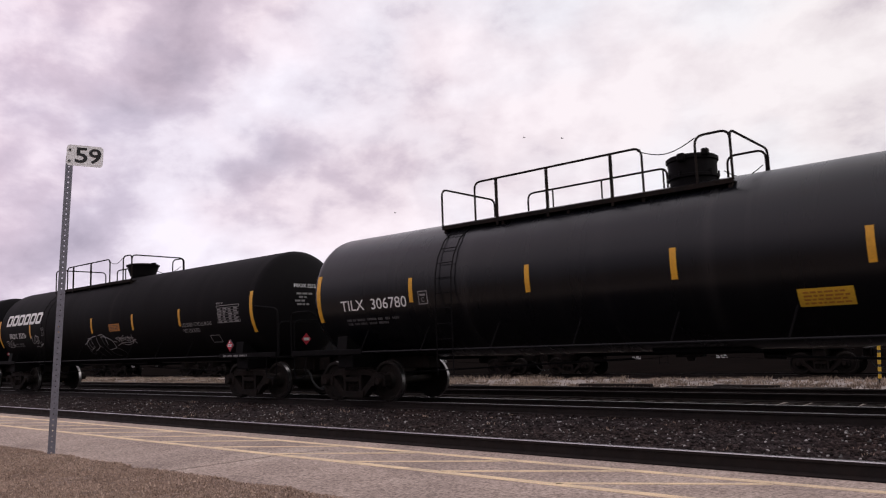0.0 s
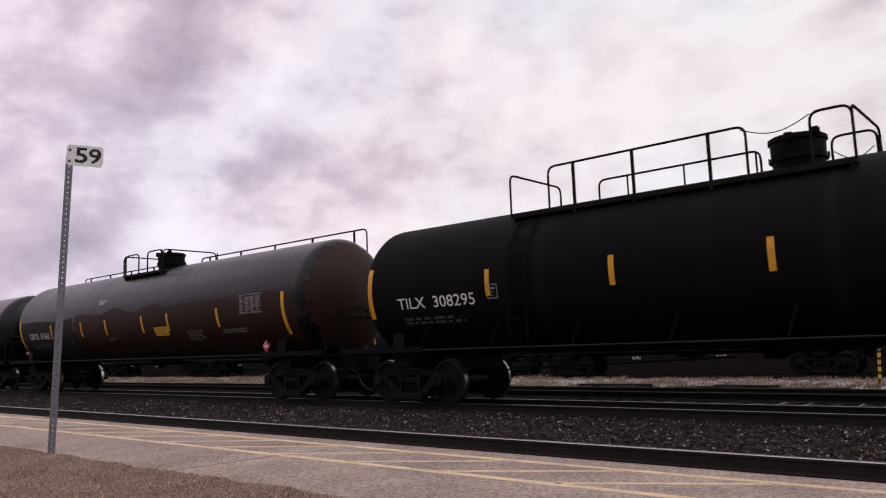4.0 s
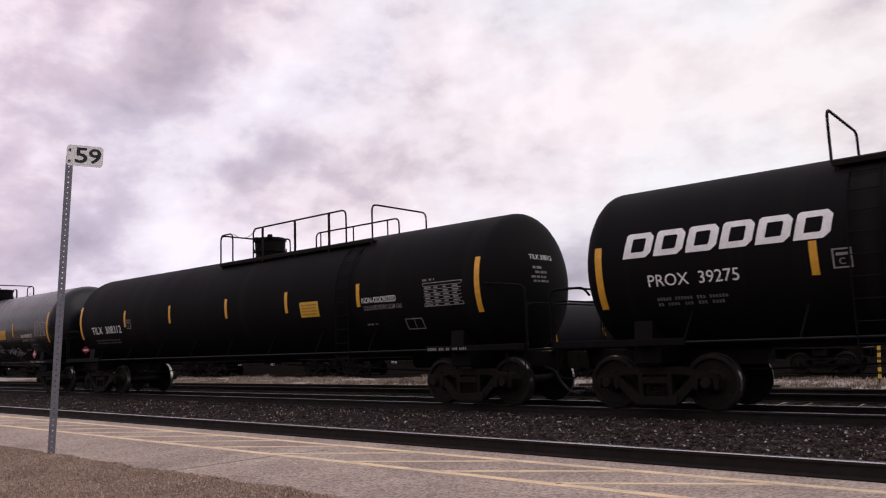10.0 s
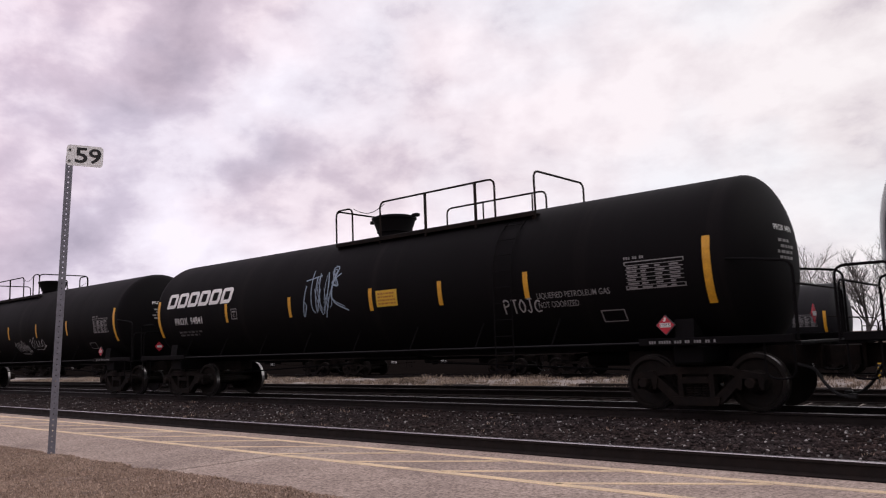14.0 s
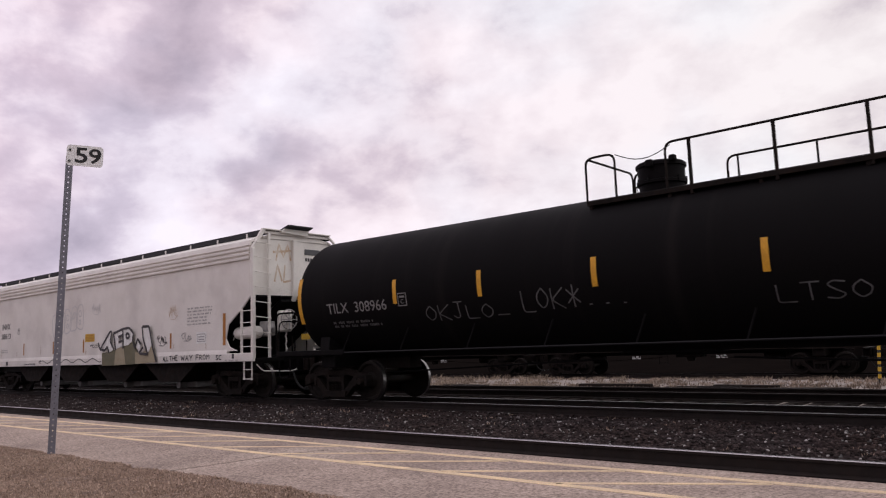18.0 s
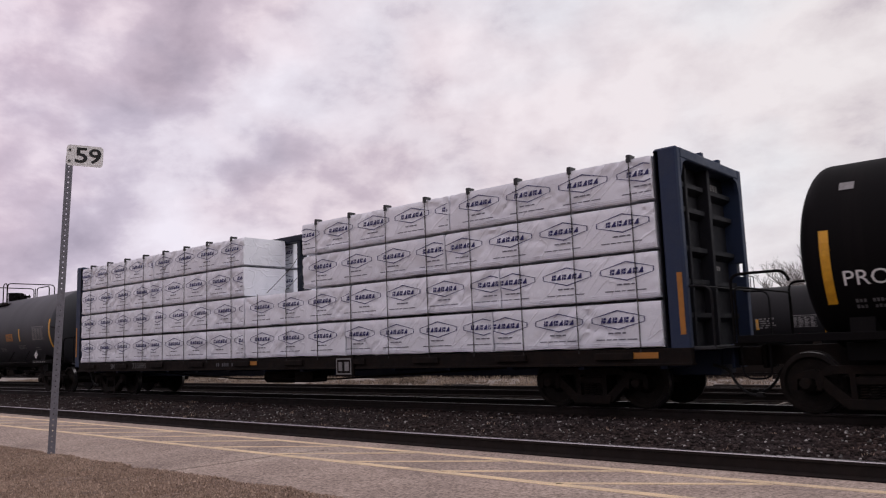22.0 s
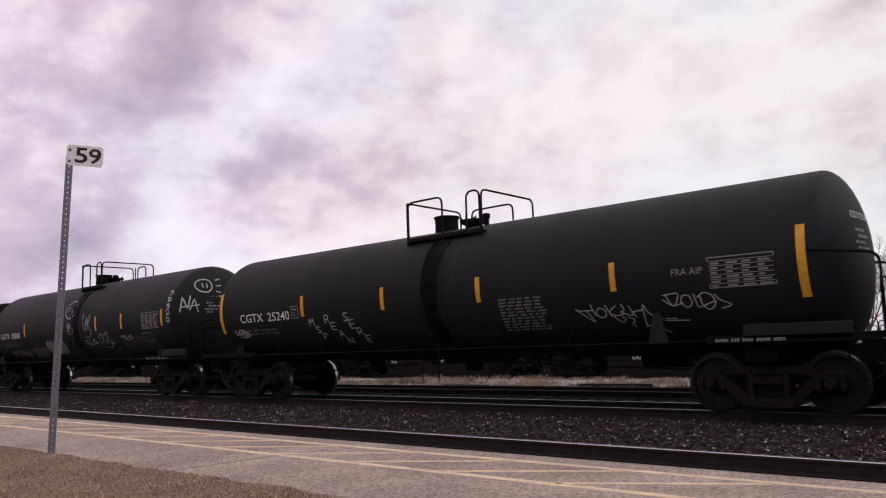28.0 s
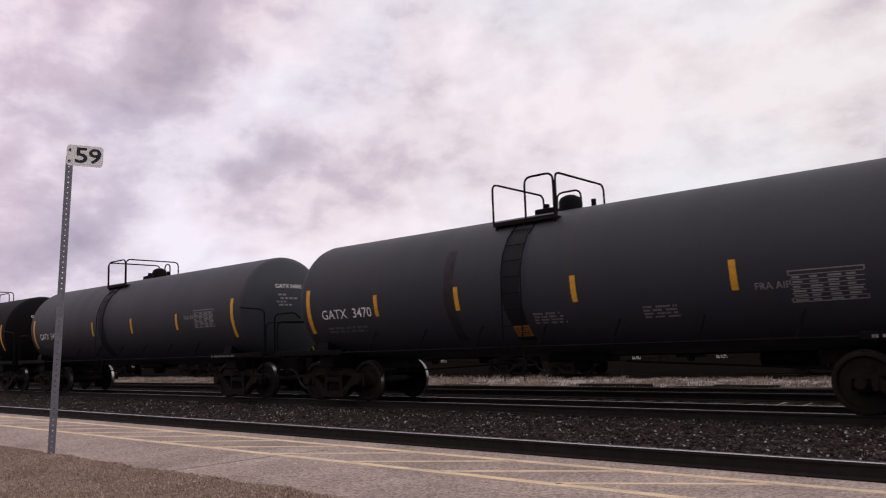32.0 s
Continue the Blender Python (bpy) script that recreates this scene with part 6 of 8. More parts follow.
for k, (px, pz, pw, ph, mat) in enumerate(((-3.62, 1.27, 1.35, 0.56, "peeling_brown"), (-2.15, 1.36, 1.62, 0.66, "peeling"), (-5.65, 1.36, 1.8, 0.33, "peeling_brown"), (-0.62, 1.15, 1.3, 0.75, "overpaint"), (3.7, 1.3, 2.2, 0.8, "overpaint"), (1.1, 1.35, 1.4, 0.5, "overpaint"), (2.6, 1.2, 1.0, 0.5, "overpaint"))):
    painted_out(car, side, px, pz, pw, ph, 101 + k, mat)
part("graffiti", side.wrap(ribbon([[(0.4 + 0.4 * math.cos(a * 0.3), 0.33 + 0.33 * math.sin(a * 0.3)) for a in range(1, 20)], [(0.22, 0.25), (0.25, 0.45)], [(0.5, 0.2), (0.6, 0.3), (0.58, 0.5)]], 0.035), -0.3, 2.6, 0.008), "spray_white", car, "white spray-painted face of loops")
for k, (px, pz, pw, ph) in enumerate(((-0.04, 2.08, 0.42, 0.4), (1.15, 1.95, 0.62, 0.9), (1.12, 1.67, 0.85, 0.25), (2.19, 1.56, 0.85, 0.62), (3.71, 1.75, 0.7, 0.2))):
    scrawl(car, side, px, pz, pw, ph, 111 + k, "spray_white" if k != 4 else "spray_grey", 0.025, 3)
bm = bm_new()
box(bm, 6.45, 7.7, -1.5, -1.4, 1.12, 1.38, 0.02)
part("side_box", bm, "dusty_black", car, "grey steel box above the truck")
for k in range(5):
    scrawl(car, side, 6.62, 2.2 + k * 0.2, 0.2, 0.17, 140 + k, "spray_white", 0.035, 1, "white spray-painted upright tag")
for strokes, y, z in (([[(0.3 * math.cos(a * 0.4) * (1 if math.cos(a * 0.4) < 0 else 0.75), 0.2 * math.sin(a * 0.4)) for a in range(17)], [(-0.08, 0.08), (-0.06, -0.06)], [(0.06, 0.08), (0.07, -0.06)], [(0.35, 0.18), (0.5, 0.22)], [(0.36, 0.0), (0.52, 0.02)], [(0.34, -0.16), (0.5, -0.2)]], -0.55, 3.25),
                      ([[(0, 0), (0.08, 0.45), (0.2, 0.1), (0.3, 0.5)], [(0.25, 0.05), (0.4, 0.4), (0.5, 0.0)], [(0.05, 0.15), (0.55, 0.22)]], -1.3, 2.45)):
    part("graffiti", head_wrap(ribbon(strokes, 0.035), 6.82, 0.52, 1.48, 2.42, y, z), "spray_white", car, "white spray-painted face and letters")
car, side = small_car(-362.83, 6.12, "GATX 11186", (-6.46, 2.09, 1.72), (-6.6, -3.56, -0.72, 1.48, 3.37, 6.6), (1.98, 2.46), "black_dull", "dome", (-0.3, 1.3, [(-0.28, 0.35), (0.9, 1.25)]), (5.58, 1.95), (5.05, 2.17), None, None, (3.43, 1.45, 0.78, 0.26), "orange", round_at=(1.42, 2.36))
block_print(car, side, 2.26, 1.66, 0.95, 0.45, 8)
scrawl(car, side, 3.27, 1.75, 1.5, 0.2, 121, "stain_text", 0.026, 7)
scrawl(car, side, -3.2, 1.52, 1.0, 0.36, 123, "spray_faint", 0.025, 5)
scrawl(car, side, -2.05, 1.48, 1.0, 0.4, 124, "spray_faint", 0.025, 4)
patch(car, side, -3.0, 1.4, 2.2, 0.3, 122, "dusty_black")
car, side = small_car(-379.08, 6.09, "GATX 3470", (-6.08, 1.91, 1.67), (-6.54, -4.24, -1.92, 0.8, 3.65, 6.34), (1.9, 2.38), "grey_black", "dome", (-1.25, 0.25, [(-0.46, 0.2)]), (4.44, 1.66), (3.95, 1.88))
yellow_panel(car, side, -0.72, 1.33, 0.36, 0.28, "orange")
bars_at(car, side, -0.16, 1.55, 4, 0.04, 0.7)
bars_at(car, side, 2.05, 1.55, 4, 0.04, 0.65)
drip_band(car, side, -2.1, 1.3, 3.3, 0.26, 131, "overpaint")
car, side = small_car(-395.19, 6.1, "GATX 54500", (-6.0, 1.93, 1.6), (-6.5, -4.2, -1.75, 0.89, 3.57, 6.38), (1.93, 2.4), "grey_black", "dome", (-1.7, -0.45, [(-1.66, -0.5)]), (4.5, 1.95), (4.0, 2.2))
small_car(-411.39, 6.1, "GATX 25400", (-6.0, 1.93, 1.6), (-6.5, -4.0, -1.6, 0.9, 3.5, 6.4), (1.93, 2.4), "black_dull", "dome", (-1.1, 1.0, [(-1.05, -0.3), (0.4, 0.95)]), (4.5, 1.95))


# ---- covered hopper car ----
def hopper_car(x, half):
    car = thing("hopper_car", "pale grey covered hopper car with spray-painted sides and dark roof walk", "hopper car", pose(x, TRACK_Y, 0), "cars of the passing freight train")
    ends = {-1: 9.15, 1: 9.22}      # the leading end reaches a little further
    # side sheets: bowed a little at the top, cut away over the trucks
    for s in (-1, 1):
        bm = bm_new()
        out = [(-8.4, 1.26), (8.5, 1.26), (8.15, 1.37), (7.99, 1.59), (8.09, 1.96), (8.78, 2.4), (9.11, 2.68), (9.11, 4.0), (-9.06, 4.0), (-9.06, 2.68), (-8.73, 2.4), (-8.15, 1.9), (-8.05, 1.59), (-8.15, 1.37)]
        a, b = sorted((s * 1.46, s * 1.5))
        prism(bm, out, a, b)
        part("side_sheet", bm, "hopper", car, "pale grey side sheet, streaked and spray-painted")
        # three pressed ribs below the eave
        for z in (3.62, 3.74, 3.86):
            bm = bm_new()
            prism(bm, [(s * 1.5, z), (s * 1.55, z + 0.025), (s * 1.55, z + 0.07), (s * 1.5, z + 0.1)], -9.06, 9.11, "x")
            part("eave_rib", bm, "hopper", car)
        bm = bm_new()
        prism(bm, [(s * 1.5, 3.99), (s * 1.54, 4.0), (s * 1.5, 4.14), (s * 1.1, 4.3), (s * 1.1, 4.26), (s * 1.46, 4.08), (s * 1.46, 3.99)], -8.9, 9.14, "x")
        part("eave", bm, "hopper", car)
        # side sill with its flange
        bm = bm_new()
        a, b = sorted((s * 1.44, s * 1.53))
        box(bm, -9.15, 9.22, a, b, 0.98, 1.2, 0.01)
        prism(bm, [(s * 1.53, 1.2), (s * 1.5, 1.3), (s * 1.44, 1.3), (s * 1.44, 1.2)], -7.95, 8.07, "x")
        part("side_sill", bm, "hopper", car)
    bm = bm_new()
    prism(bm, [(-1.12, 4.27), (-0.7, 4.38), (0, 4.41), (0.7, 4.38), (1.12, 4.27), (1.12, 4.22), (-1.12, 4.22)], -8.9, 9.14, "x")
    part("roof", bm, "hopper", car)
    # slope sheets and end bulkheads: the end sheet is bowed at its edges and follows the roof
    for s in (-1, 1):
        e = ends[s]
        f = e - 0.11
        bm = bm_new()
        prism(bm, [(-1.46, 2.7), (1.46, 2.7), (1.5, 3.1), (1.46, 3.99), (1.1, 4.24), (-1.1, 4.24), (-1.46, 3.99), (-1.5, 3.1)], *sorted((s * (f - 0.04), s * f)), "x")
        part("end_sheet", bm, "hopper", car)
        # slope below it, folded along two lines
        for y0, y1, drop in ((-1.46, -0.5, 0.0), (-0.5, 0.5, 0.12), (0.5, 1.46, 0.0)):
            bm = bm_new()
            prism(bm, [(s * (f - 0.04), 2.72 - drop), (s * f, 2.66 - drop), (s * 6.4, 1.0), (s * 6.3, 1.06)], y0, y1)
            part("slope_sheet", bm, "black_dull", car)
        bm = bm_new()
        prism(bm, [(s * f, 2.55), (s * (f + 0.05), 2.66), (s * (f + 0.09), 2.85), (s * (f + 0.11), 4.22), (s * f, 4.25)], -0.16, -0.02)
        part("end_stiffener", bm, "hopper", car)
        bm = bm_new()
        box(bm, *sorted((s * f, s * (f + 0.02))), 0.3, 0.85, 3.86, 4.02, 0.01)
        part("end_board", bm, "hopper_roof", car)
        # near corner post, leaning in at its head to meet the bar across the roof
        bm = bm_new()
        box(bm, *sorted((s * (e - 0.05), s * (e + 0.06))), -1.54, -1.45, 0.98, 3.92, 0.01)
        prism(bm, [(-1.54, 3.92), (-1.45, 3.92), (-1.1, 4.44), (-1.2, 4.46)], *sorted((s * (e - 0.05), s * (e + 0.04))), "x")
        # rear post and roof bar: unlit look painted with the grating's dark colour
        part("corner_post", bm, "hopper" if s > 0 else "grating", car)
        bm = bm_new()
        box(bm, *sorted((s * (e - 0.06), s * (e - 0.02))), -1.2, 1.14, 4.34, 4.46, 0.008)
        box(bm, *sorted((s * (e - 0.06), s * (e + 0.05))), -1.2, 1.14, 4.44, 4.47, 0.004)
        part("roof_end_bar", bm, "hopper" if s > 0 else "grating", car)
        bm = bm_new()
        box(bm, *sorted((s * (e - 0.52), s * (e - 0.47))), -1.53, -1.47, 1.2, 2.35, 0.008)
        part("ladder_rail", bm, "hopper", car)
        for i in range(4):
            z = 1.36 + i * 0.31
            bm = bm_new()
            rod(bm, (s * (e - 0.5), -1.55, z), (s * e, -1.55, z), 0.012, 6)
            part("ladder_rung", bm, "hopper", car)
        for i in range(8):
            z = 1.3 + i * 0.39
            bm = bm_new()
            tube(bm, bend([(s * (e + 0.03), -1.5, z + 0.06), (s * (e + 0.11), -1.44, z + 0.04), (s * (e + 0.11), -1.0, z), (s * (e + 0.03), -0.94, z)], 0.05, 3), 0.013, 6)
            part("end_rung", bm, "hopper", car)
        bm = bm_new()
        box(bm, *sorted((s * (e - 0.03), s * (e + 0.03))), -1.02, -0.95, 1.0, 4.36, 0.008)
        part("end_ladder_rail", bm, "hopper", car)
        # two-tread stirrup of flat bar
        bm = bm_new()
        for q in (e - 0.4, e - 0.06):
            box(bm, *sorted((s * q - 0.012, s * q + 0.012)), -1.51, -1.48, 0.5, 1.0)
        for z in (0.52, 0.76):
            box(bm, *sorted((s * (e - 0.41), s * (e - 0.05))), -1.53, -1.47, z, z + 0.022)
        part("step", bm, "hopper", car)
        bm = bm_new()
        box(bm, *sorted((s * (e - 0.05), s * (e + 0.12))), -1.48, 1.48, 0.96, 1.06, 0.01)
        part("end_sill", bm, "black_dull", car)
        # the far corner's post, bent out from the roof bar, with its rungs
        rail_piece(car, "grab_pole", [(s * (e - 0.02), 1.1, 4.42), (s * (e + 0.06), 1.3, 4.2), (s * (e + 0.1), 1.46, 3.7), (s * (e + 0.1), 1.48, 1.0)], 0.04, "hopper")
        for i in range(4):
            z = 1.35 + i * 0.38
            bm = bm_new()
            rod(bm, (s * (e + 0.1), 1.0, z + 0.03), (s * (e + 0.1), 1.48, z), 0.012, 6)
            part("end_rung", bm, "hopper", car)
        # end platform with its rail
        bm = bm_new()
        box(bm, *sorted((s * (e - 0.75), s * (e + 0.1))), -0.35, 1.42, 1.08, 1.12, 0.006)
        part("end_platform", bm, "grating", car, "dark grating of the brake platform")
        rail_piece(car, "platform_rail", [(s * (e + 0.06), 0.2, 1.1), (s * (e + 0.06), 0.2, 2.25), (s * (e + 0.06), 0.95, 2.25), (s * (e + 0.06), 0.95, 1.1)], 0.022, "iron")
        if s > 0:
            bm = bm_new()
            lathe(bm, [(8.0, 0.001), (8.03, 0.1), (8.09, 0.165), (8.95, 0.165), (9.02, 0.1), (9.05, 0.001)], "x", 24, (0, -1.15, 1.73))
            part("air_reservoir", bm, "hopper", car, "pale grey brake air reservoir")
            bm = bm_new()
            rod(bm, (7.9, -1.15, 1.73), (8.05, -1.15, 1.73), 0.06, 10)
            rod(bm, (7.95, -1.15, 1.73), (7.9, -1.2, 1.55), 0.02, 6)
            part("reservoir_pipe", bm, "spray_grey", car)
            bm = bm_new()
            box(bm, 8.72, 9.0, -0.95, -0.62, 1.62, 2.02, 0.03)
            box(bm, 8.75, 8.95, -0.62, -0.5, 1.7, 1.9, 0.02)
            lathe(bm, [(8.95, 0.001), (8.97, 0.13), (9.06, 0.13), (9.1, 0.06), (9.13, 0.001)], "x", 16, (0, -0.8, 1.84))
            part("brake_valve", bm, "spray_grey", car, "grey cast brake control valve")
            bm = bm_new()
            box(bm, 9.02, 9.2, -0.62, -0.18, 1.72, 2.3, 0.05)
            lathe(bm, [(9.2, 0.001), (9.21, 0.12), (9.24, 0.12), (9.25, 0.001)], "x", 16, (0, -0.4, 2.05))
            part("hand_brake_case", bm, "hopper", car, "pale grey hand brake gear case")
            bm = bm_new()
            tube(bm, [(9.1 + 0.02 * math.sin(i * 2), -0.35 + 0.012 * math.cos(i * 2), 1.75 - i * 0.07) for i in range(10)], 0.02, 6)
            part("brake_chain", bm, "hopper", car)
            bm = bm_new()
            lathe(bm, [(-0.02, 0.26), (0.0, 0.28), (0.02, 0.26)], "x", 20, (9.3, -0.4, 2.05), closed=True)
            for k in range(4):
                a = k * math.pi / 4
                rod(bm, (9.3, -0.4 - 0.26 * math.cos(a), 2.05 - 0.26 * math.sin(a)), (9.3, -0.4 + 0.26 * math.cos(a), 2.05 + 0.26 * math.sin(a)), 0.012, 5)
            part("brake_wheel", bm, "spray_grey", car)
            bm = bm_new()
            for pts in (((9.0, -0.55, 1.1), (9.0, -0.55, 1.68)), ((8.9, 0.1, 1.1), (8.9, 0.1, 1.5)), ((9.05, -0.1, 1.1), (9.02, -0.1, 1.6)), ((8.85, -0.7, 1.1), (8.85, -0.75, 1.65))):
                rod(bm, *pts, 0.022, 6)
            part("brake_pipe", bm, "iron", car)
            bm = bm_new()
            box(bm, 9.36, 9.37, -0.05, 0.25, 1.5, 1.66)
            part("yellow_tag", bm, "yellow_sign", car, "small yellow tag on the brake platform")
            # uncoupling lever across the end
            rail_piece(car, "uncoupling_lever", [(9.32, -1.46, 0.9), (9.36, -1.3, 0.72), (9.36, -0.35, 0.68), (9.5, -0.2, 0.78)], 0.016, "hopper")
            # crossover walk raised on a pressed bracket
            bm = bm_new()
            prism(bm, [(-0.62, 4.4), (0.3, 4.36), (0.36, 4.62), (0.1, 4.64), (-0.5, 4.52)], 9.24, 9.27, "x")
            part("walk_bracket", bm, "hopper", car)
            bm = bm_new()
            prism(bm, [(8.9, 4.47), (9.44, 4.6), (9.45, 4.57), (9.0, 4.42)], -0.5, 0.34)
            part("roof_end_walk", bm, "grating", car)
    # roof running boards on brackets, with hatch covers between them
    for s in (-1, 1):
        bm = bm_new()
        box(bm, -8.9, 9.2, *sorted((s * 0.62, s * 1.12)), 4.41, 4.44, 0.005)
        box(bm, -8.9, 9.2, *sorted((s * 1.1, s * 1.14)), 4.31, 4.45, 0.005)
        part("running_board", bm, "grating", car, "dark roof running board of steel grating")
        for i in range(13):
            q = -8.45 + i * 1.41
            bm = bm_new()
            box(bm, q - 0.03, q + 0.03, *sorted((s * 1.05, s * 1.16)), 4.12, 4.4, 0.005)
            part("board_bracket", bm, "hopper", car)
    for i in range(4):
        bm = bm_new()
        box(bm, -8.2 + i * 4.15, -4.4 + i * 4.15, -0.32, 0.32, 4.33, 4.4, 0.03)
        part("hatch_cover", bm, "hopper", car)
    # discharge chutes below the sill
    for cx in (-4.9, -1.65, 1.65, 4.9):
        bm = bm_new()
        prism(bm, [(cx - 1.5, 1.0), (cx + 1.5, 1.0), (cx + 0.55, 0.42), (cx - 0.55, 0.42)], -1.35, 1.35)
        part("chute", bm, "iron", car)
        bm = bm_new()
        box(bm, cx - 0.42, cx + 0.42, -0.75, 0.75, 0.24, 0.44, 0.03)
        rod(bm, (cx - 0.12, -1.0, 0.33), (cx - 0.12, -0.72, 0.33), 0.11, 14)
        part("outlet_gate", bm, "spray_grey", car, "worn discharge outlet gate")
    for s in (-1, 1):
        bm = bm_new()
        box(bm, *sorted((s * (half - 1.2), s * (half + 1.0))), -0.9, 0.9, 0.74, 1.0, 0.02)
        part("bolster_box", bm, "black_dull", car)
    car_ends(car, half, 2.04, "black_dull")
    for s in (-1, 1):
        truck(car, s * half)
    # markings
    w = Flat(-1.5)
    sill = Flat(-1.53)
    words_at(car, w, "INVX", -7.65, 2.43, 0.23, 0.82, "sign_black", "owner_letters", "black stencilled owner's letters", 0.022)
    words_at(car, w, "38613", -7.7, 2.06, 0.22, 0.92, "sign_black", "car_number", "black stencilled car number", 0.022)
    bars_at(car, w, -7.66, 1.52, 2, 0.05, 0.8, "spray_grey")
    plate_c(car, w, -6.09, 2.21, 0.2)
    for q in (-8.0, -5.45, -2.82, -0.42, 5.2):
        stripe_at(car, w, q, 1.4, 1.84, 0.09, "orange")
    stripe_at(car, w, 7.93, 1.42, 2.28, 0.13, "orange")
    yellow_panel(car, w, -0.31, 1.75, 0.7, 0.26)
    bars_at(car, w, 6.1, 2.03, 6, 0.045, 1.28, "spray_grey", "notice_text", 1.0)
    part("notice_card", w.wrap(quads([(0, 0.52, 0, 0.32)], 1), 6.56, 1.5), "white", car, "white notice card")
    part("card_print", w.wrap(quads(outline_rects(0.05, 0.47, 0.05, 0.27, 0.02) + [(0.12, 0.4, 0.1, 0.13), (0.12, 0.4, 0.17, 0.2)], 1), 6.56, 1.5, 0.009), "spray_grey", car)
    bars_at(car, sill, -5.26, 1.03, 1, 0.055, 1.1, "spray_black", "maker_print")
    part("sill_mark", sill.wrap(quads([(0, 0.2, 0, 0.13), (0.06, 0.14, -0.04, 0)], 1), -7.08, 1.04), "spray_black", car)
    part("lift_hole", sill.wrap(quads([(0, 0.09, 0, 0.13)], 1), 8.33, 1.06), "spray_black", car)
    bars_at(car, sill, 8.0, 1.01, 1, 0.025, 0.85, "spray_grey", "sill_print")
    # the big piece: hollow letters in olive and white with black edges
    skin = Flat(-1.537)

    def filled(pts, mat, off, label):
        bm = bm_new()
        bm.faces.new([bm.verts.new((a, b - 1.0, 0)) for a, b in pts])
        bmesh.ops.triangulate(bm, faces=bm.faces[:])
        part("graffiti_fill", skin.wrap(bm, 0, 1.0, off), mat, car, label)
    fills = (("spray_olive", [(1, 1.35), (1.54, 1.39), (1.97, 1.47), (2, 0.95), (1.02, 0.94)]),
             ("spray_tan", [(1.94, 1.47), (2.6, 1.53), (2.62, 0.97), (1.85, 0.95)]),
             ("spray_olive", [(2.45, 1.53), (3.14, 1.68), (3.29, 1.47), (3.29, 0.98), (2.6, 0.96)]),
             ("spray_tan", [(3.2, 1.35), (3.57, 1.3), (4.23, 1.52), (4.52, 1.02), (3.2, 0.98)]))
    for k, (mat, pts) in enumerate(fills):
        filled(pts, mat, 0.004 + 0.002 * k, "olive and tan spray-painted letter fill")
    for k, pts in enumerate(([(1.15, 1.68), (1.56, 2), (1.66, 1.98), (1.58, 1.72), (1.83, 1.46), (1.54, 1.36), (1.41, 1.55), (1.24, 1.44)],
                            [(1.88, 1.96), (2.39, 2.06), (2.41, 1.89), (2.13, 1.82), (2.15, 1.72), (2.41, 1.75), (2.43, 1.56), (1.98, 1.46)],
                            [(2.45, 2.06), (2.81, 2.09), (3.09, 1.92), (3.05, 1.72), (2.81, 1.57), (2.48, 1.55)],
                            [(3.71, 2.09), (4.03, 2.08), (4.21, 1.53), (3.97, 1.27), (3.74, 1.72)],
                            [(3.26, 1.49), (3.39, 1.71), (3.56, 1.53), (3.48, 1.36)])):
        filled(pts, "white", 0.014 + 0.002 * k, "white spray-painted letter fill")
    for k, pts in enumerate(([(0.79, 1.69), (0.92, 1.47), (1.56, 2.02), (1.7, 2.03), (1.6, 1.72), (1.86, 1.44)],
                            [(0.92, 1.47), (1.24, 1.43), (1.41, 1.56), (1.53, 1.35)],
                            [(1.83, 1.96), (2.43, 2.08), (2.84, 2.1), (3.12, 1.92), (3.05, 1.72), (3.22, 1.44)],
                            [(1.83, 1.96), (1.98, 1.43)],
                            [(2.13, 1.84), (2.45, 1.89)],
                            [(2.17, 1.67), (2.45, 1.72)],
                            [(2.43, 2.08), (2.47, 1.47)],
                            [(2.64, 1.92), (2.82, 1.93), (2.86, 1.8), (2.67, 1.77), (2.64, 1.92)],
                            [(3.2, 1.43), (3.39, 1.75), (3.58, 1.56)],
                            [(3.66, 2.1), (4.06, 2.1), (4.27, 1.53), (4.52, 1.02)],
                            [(3.66, 2.1), (3.73, 1.72), (3.99, 1.26), (3.48, 1.3), (3.73, 1.49)],
                            [(4.29, 1.47), (4.52, 1.02)])):
        line = bend([(a, b - 1.0, 0) for a, b in pts], 0.06, 3) if len(pts) > 2 else [(a, b - 1.0) for a, b in pts]
        part("graffiti_edge", skin.wrap(ribbon([line], 0.075), 0, 1.0, 0.026 + 0.001 * k), "spray_black", car, "thick black spray-painted outline")
    wave = [(-3.97 + i * 0.1, 1.13 + 0.06 * math.sin(i * 0.62) * (1 if i > 4 else i / 5)) for i in range(50)]
    part("graffiti_wave", sill.wrap(ribbon([[(a, b - 1.0) for a, b in wave], [(-3.8, 0.2), (-3.97, 0.12), (-3.8, 0.06)]], 0.026), 0, 1.0), "spray_black", car, "black wavy arrow drawn along the sill")
    for k, (word, a, b) in enumerate((("ALL", 0.0, 0.11), ("THE", 0.12, 0.28), ("WAY", 0.33, 0.54), ("FROM", 0.58, 0.81), ("SC", 0.9, 1.0))):
        tag(car, sill, word, 4.82 + 3.06 * a, 1.04 + 0.012 * (k % 2), 3.06 * (b - a), 0.14, "spray_black", 0.026, 200 + k, "black hand-drawn words on the sill")
    scrawl(car, w, 4.45, 1.51, 0.5, 0.33, 21, "spray_black", 0.03, 3)
    scrawl(car, w, 0.1, 1.55, 0.6, 0.14, 22, "spray_black", 0.02, 4)
